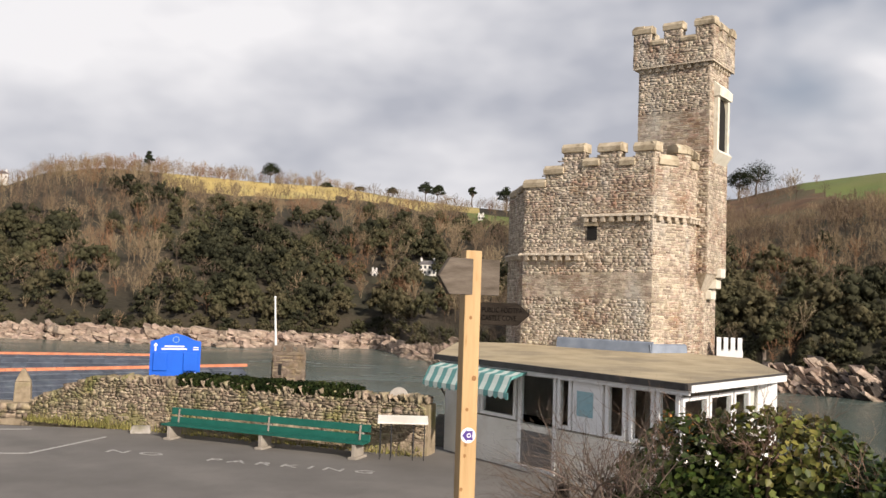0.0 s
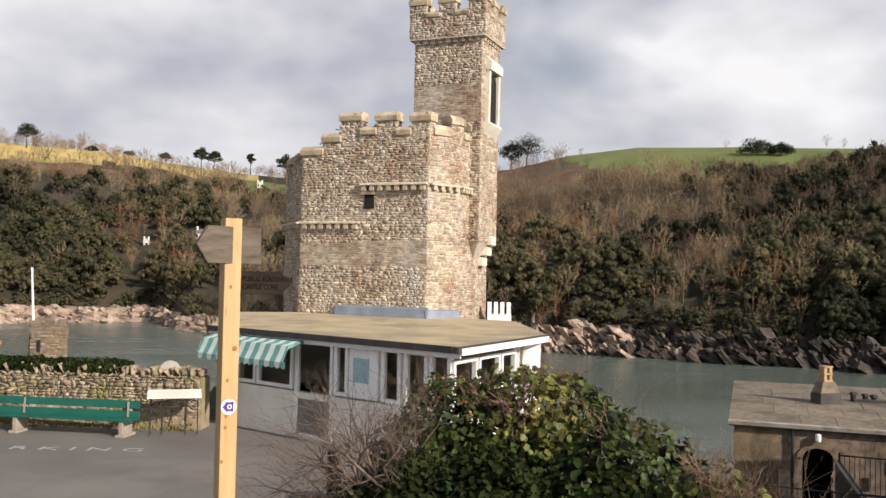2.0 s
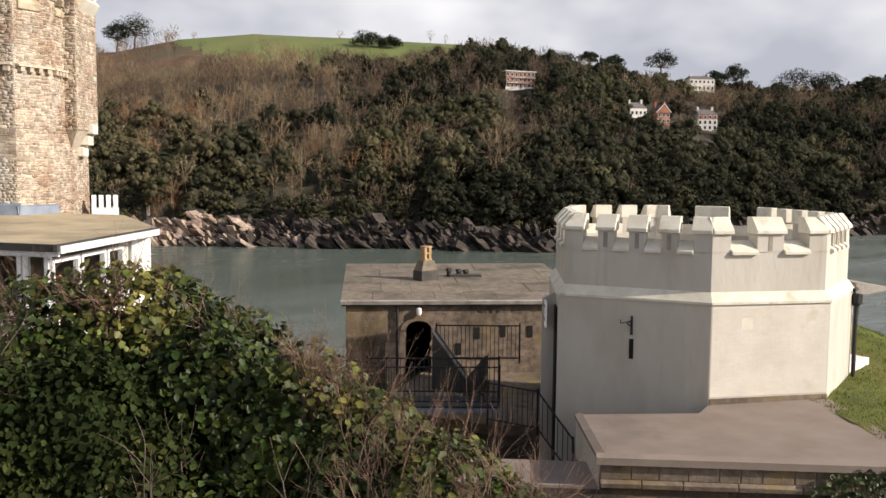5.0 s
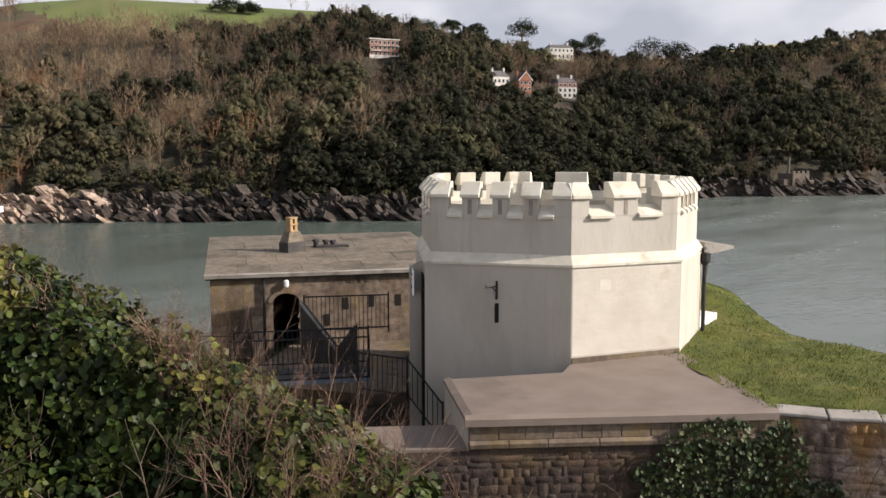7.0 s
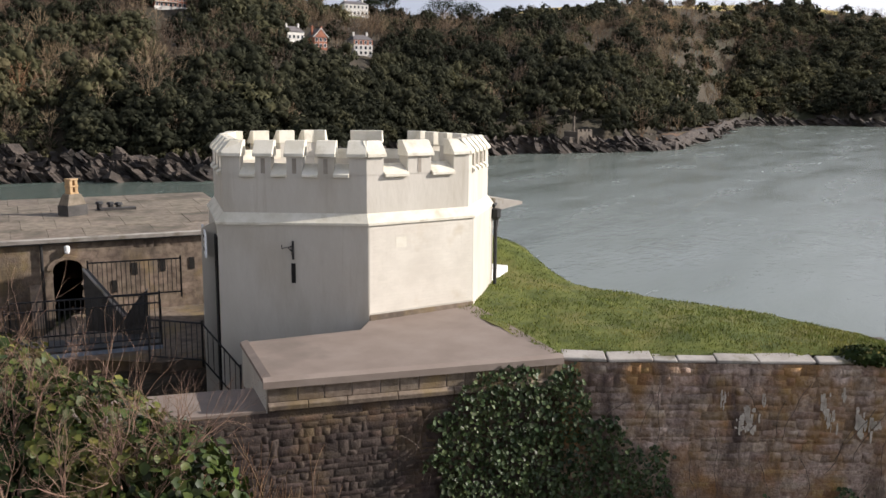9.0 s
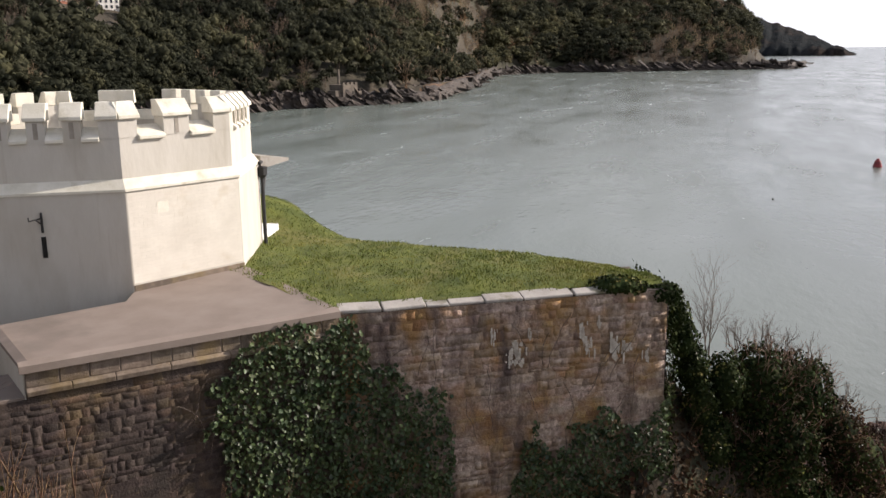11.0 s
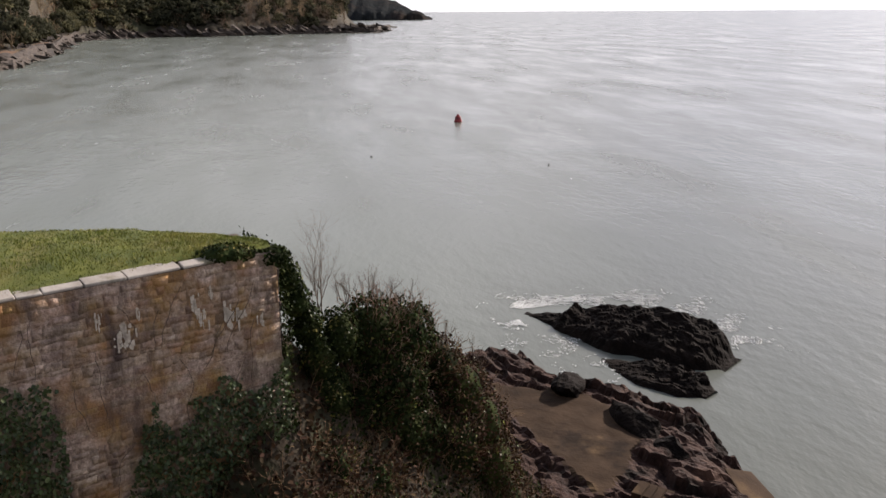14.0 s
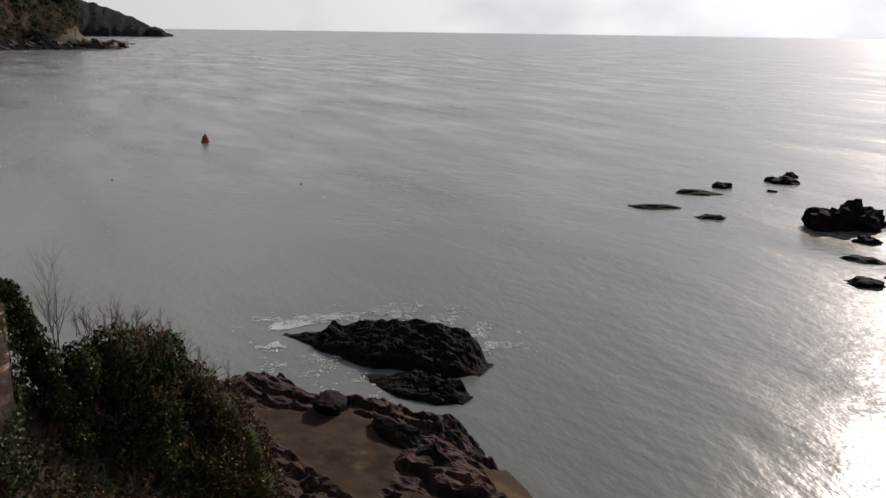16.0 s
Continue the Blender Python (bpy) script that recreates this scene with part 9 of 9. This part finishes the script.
def house(x, y, z, face_az, wide, deep, high, material, roof_h=2.5, gable=False, rows_=2, cols_=4, label="white house among trees on the hillside", flat=False):
    """A far house: x along its front, -y its front side."""
    hs = thing("house", label, "house", "hillside houses", at=(x, y, z))
    hs.rotation_euler = (0, 0, radians(180 - face_az))
    part("wall", Build().box(-wide / 2, 0, -4, wide / 2, deep, high), M[material], hs)
    q = Build()
    if flat:
        q.box(-wide / 2 - 0.4, -0.6, high, wide / 2 + 0.4, deep + 0.3, high + 0.4)
    elif gable:
        q.add([(-wide / 2 - .3, -.4, high - .2), (wide / 2 + .3, -.4, high - .2), (0, -.4, high + roof_h), (-wide / 2 - .3, deep + .3, high - .2), (wide / 2 + .3, deep + .3, high - .2), (0, deep + .3, high + roof_h)],
              [(0, 1, 2), (5, 4, 3), (0, 2, 5, 3), (2, 1, 4, 5), (0, 3, 4, 1)])
    else:
        q.add([(-wide / 2 - .3, -.3, high), (wide / 2 + .3, -.3, high), (wide / 2 + .3, deep + .3, high), (-wide / 2 - .3, deep + .3, high), (-wide / 2 + 1.5, deep / 2, high + roof_h), (wide / 2 - 1.5, deep / 2, high + roof_h)],
              [(0, 1, 5, 4), (1, 2, 5), (2, 3, 4, 5), (3, 0, 4), (0, 3, 2, 1)])
    roof_ob = part("roof", q, M["house_white"] if flat else M["house_roof"], hs)
    if gable:
        part("gable_wall", Build().add([(-wide / 2, -.43, high - .3), (wide / 2, -.43, high - .3), (0, -.43, high + roof_h - .3), (-wide / 2, -.41, high - .3), (wide / 2, -.41, high - .3), (0, -.41, high + roof_h - .3)],
             [(0, 1, 2), (5, 4, 3), (0, 3, 4, 1), (1, 4, 5, 2), (2, 5, 3, 0)]), M[material], hs)
        for sgn in (-1, 1):
            b = Build()
            b.add([(sgn * (wide / 2 + .35), -.5, high - .3), (0, -.5, high + roof_h), (0, -.5, high + roof_h + .35), (sgn * (wide / 2 + .7), -.5, high - .2)], [(0, 1, 2, 3)])
            part("bargeboard", b, M["house_white"], roof_ob)
    for sgn in (-1, 1):
        if not flat:
            part("chimney", Build().box(sgn * wide * 0.36 - 0.4, deep * 0.4, high, sgn * wide * 0.36 + 0.4, deep * 0.4 + 0.9, high + roof_h + 1.2), M[material], roof_ob)
    for r_ in range(rows_):
        for c in range(cols_):
            cx = -wide / 2 + wide * (c + 0.5) / cols_
            cz = high * (r_ + 0.5) / rows_
            wn_ = part("window", Build().box(cx - 0.65, -0.10, cz - 0.8, cx + 0.65, -0.03, cz + 0.8), M["house_white"], hs)
            part("pane", Build().box(cx - 0.5, -0.14, cz - 0.65, cx + 0.5, -0.105, cz + 0.65), M["house_glass"], wn_)
    return hs


def on_line(az, el, d):
    p = polar(az, d)
    return p.x, p.y, 20 + d * math.tan(radians(el))


def at_home(i):
    az, el, g = HOMES[i]
    p = polar(az, CLEAR[i][1])
    return p.x, p.y, hill_z(az, CLEAR[i][1]) + 0.3


long_house = house(*at_home(0), 197, 14, 8, 7.0, "house_brick", rows_=3, cols_=7, flat=True, label="long brick house with white balconies and flat white roof")
for k in range(2):
    part("balcony", Build().box(-7.2 + 3.0 * k, -0.9, 2.1 + 2.3 * k, 3.0 + 4.0 * k, -0.2, 2.3 + 2.3 * k), M["house_white"], long_house)
part("wall", Build().box(-7.1, -0.02, -4.0, 7.1, 0.02, 0.5), M["house_white"], long_house, "white lower storey")
house(*at_home(1), 206, 6.0, 9, 5.0, "house_brick", 3.4, True, 2, 3, "red brick house with white bargeboards among trees")
house(*at_home(2), 200, 8.0, 7, 4.0, "house_white", 2.6, False, 1, 4, "grey-roofed pale house beside the brick house")
tall_house = house(*at_home(3), 211, 9.0, 8, 6.8, "house_white", 2.4, False, 3, 4, "tall white house with red-brown upper storey among trees")
part("upper_storey", Build().box(-4.6, -0.09, 4.7, 4.6, -0.01, 6.78), M["house_brick"], tall_house, "red-brown tile-hung storey")
house(*at_home(4), 208, 15, 8, 6.5, "house_white", 2.0, False, 2, 6, "white house with chimneys on the skyline")
house(*at_home(5), 181, 8.0, 7, 4.6, "house_white", 2.0, False, 2, 4, "white waterside house with chimneys among trees")
house(*at_home(6), 176, 2.6, 3, 1.3, "house_white", 1.5, True, 1, 1, "tiny white gabled hut among trees")
house(*on_line(-26.4, 6.0, 700), 153, 8, 7, 3.6, "house_white", 2.4, False, 1, 3, "white house on the skyline at the hill top")
house(*at_home(7), 183, 3.6, 5, 2.0, "house_white", 1.4, True, 1, 2, "small white cottage by the field edge")

fort = thing("shore_fort", "small ruined stone fort on the far rocks", "fort", at=(312.5, 128.8, hill_z(67.6, 338) + 0.5))
fort.rotation_euler = (0, 0, radians(-22))
for k, (x0, y0, x1, y1, h) in enumerate(((-4.5, -3, 3.2, 4, 7.0), (3.2, -2.5, 6.0, 3, 4.5), (-7.5, -2.0, -4.5, 2, 5.0), (-4.3, -0.8, -3.7, -0.2, 12.5))):
    ob = part("tower" if k == 0 else "pole" if k == 3 else "wall", Build().box(x0, y0, -3, x1, y1, h), M["fort_stone"], fort, bevel=0.15 if k < 3 else 0)
for k in range(4):
    part("merlon", Build().box(-4.5 + 2.1 * k, -3, 7.0, -3.3 + 2.1 * k, -2.2, 7.8), M["fort_stone"], fort)
for x in (-2.2, 0.6):
    part("window", Build().box(x - 0.4, -3.06, 3.5, x + 0.4, -2.9, 4.6), M["dark_opening"], fort)

# ---- single trees against the sky ----


def pine(x, y, z, high, spread, label, flat=0.35, bareness=0.0):
    """An umbrella-shaped pine: leaning trunk, rising limbs, layered crown."""
    tr = thing("pine_tree", label, "tree", "skyline pines")
    segs = []
    lean = np.array([rng.normal() * 0.06, rng.normal() * 0.06, 1.0])
    p = np.array([x, y, z - 1.0])
    fork = p + lean * high * 0.45
    n = 5
    for i in range(n):
        q = p + (fork - p) / (n - i) + rng.normal(size=3) * 0.15
        segs.append((p, q, high * (0.034 - 0.003 * i), high * (0.031 - 0.003 * i)))
        p = q
    tips = []
    for k in range(17):
        t = 2.4 * k + rng.uniform(-0.4, 0.4)
        g = math.sqrt((k + 0.5) / 17)
        e = np.array([x + spread * 0.8 * g * math.cos(t), y + spread * 0.8 * g * math.sin(t), z + high * (0.90 - (0.22 + 0.2 * flat) * g * g - rng.uniform(0, 0.14))])
        m_ = (p + e) / 2 + np.array([0, 0, -0.02 * high])
        segs += [(p, m_, high * 0.014, high * 0.010), (m_, e, high * 0.010, high * 0.005)]
        tips.append((e, spread * rng.uniform(0.32, 0.52)))
    part("trunk", twig_mesh("trunk", segs, M["bark"], 6), None, tr)
    v, f = [], []
    for e, rad in tips:
        for k in range(130):
            d = rng.normal(size=3)
            d /= np.linalg.norm(d)
            c = e + d * np.array([1, 1, 0.35 + 0.35 * flat]) * rad * rng.uniform(0.6, 1.05)
            a = rng.normal(size=3)
            a /= np.linalg.norm(a)
            b = np.cross(a, d)
            s = rng.uniform(0.22, 0.5)
            k0 = len(v)
            v += [c - a * s, c + b * s, c + a * s, c - b * s * 0.8]
            f.append((k0, k0 + 1, k0 + 2, k0 + 3))
    part("crown", raw_mesh("crown", np.array(v), np.array(f), M["pine_green"]), None, tr)


# azimuth, height of view of the top, share of the bank's depth, spread, flatness of the crown
PINES = [(51.2, 7.35, 0.97, 5.6, 0.5), (54.4, 6.0, 0.95, 4.2, 0.5), (55.5, 6.4, 0.95, 4.6, 0.6), (19.1, 8.9, 0.97, 6.6, 0.9), (18.1, 8.5, 0.97, 4.6, 0.9), (-11.1, 8.2, 0.97, 5.8, 0.45), (-18.4, 8.5, 0.93, 3.0, 0.3),
         (-1.3, 7.45, 1.0, 4.6, 0.35), (-0.5, 7.25, 1.0, 4.4, 0.4), (-3.4, 6.95, 1.0, 3.2, 0.6), (-5.5, 6.95, 1.0, 3.0, 0.6), (1.7, 7.35, 1.0, 2.6, 0.3), (3.8, 7.3, 0.97, 5.0, 0.45), (-7.6, 7.1, 1.0, 4.0, 0.5),
         (33.0, 8.35, 0.9, 5.5, 0.9), (34.4, 8.1, 0.9, 4.0, 0.8), (42.0, 7.5, 0.99, 3.4, 0.7), (45.2, 7.2, 0.85, 6, 0.9), (46.8, 7.3, 0.96, 3.6, 0.6), (48.3, 7.0, 0.96, 4, 0.5), (58.9, 5.9, 0.93, 8.0, 0.9), (60.6, 5.7, 0.93, 6.5, 0.9), (63.0, 5.4, 0.95, 5.0, 0.8),
         (43.6, 7.0, 0.86, 4, 0.9), (40.6, 7.3, 0.92, 4.5, 0.9), (49.3, 4.6, 0.7, 4.5, 0.9), (52.4, 3.9, 0.62, 4.0, 0.8)]
for az, top_el, share, sp, fl_ in PINES:
    r = shore_r(az) + share * (crest_r(az) - shore_r(az))
    x, y, z_top = on_line(az, top_el, r)
    z = hill_z(az, r)
    h = max(5.5, z_top - z, sp * 1.9)
    pine(x, y, z_top - h, h, sp * (1.75 if az > 12 else 1.2), "tall umbrella-shaped pine on the skyline" if h >= 11 else "rounded dark pine on the skyline", fl_)

# leafless tree behind the stone tower
for x, y, z, n, ln in ((0.9, 34.0, 15.5, 7, 2.2), (5.2, 31.0, 23.6, 5, 0.45), (5.9, 31.3, 23.6, 5, 0.5)):
    ob = thing("bare_tree", "dark leafless tree behind the stone tower" if ln > 1 else "bare twigs sprouting on the tower roof", "tree")
    segs = []
    for k in range(n):
        grow_shrub(segs, (x + rng.normal() * 0.1, y + rng.normal() * 0.1, z), (rng.normal() * 0.3 - (0.1 if ln > 1 else 0), rng.normal() * 0.3, 1.0), ln * rng.uniform(0.8, 1.2), 0.05 if ln > 1 else 0.012, 4 if ln > 1 else 3, 0.4, 0.2)
    shrub_parts(segs, M["bark"] if ln > 1 else M["twig"], ob, 0.02 if ln > 1 else 0.006)

# ---- single stones, laid last ----
lay_late()
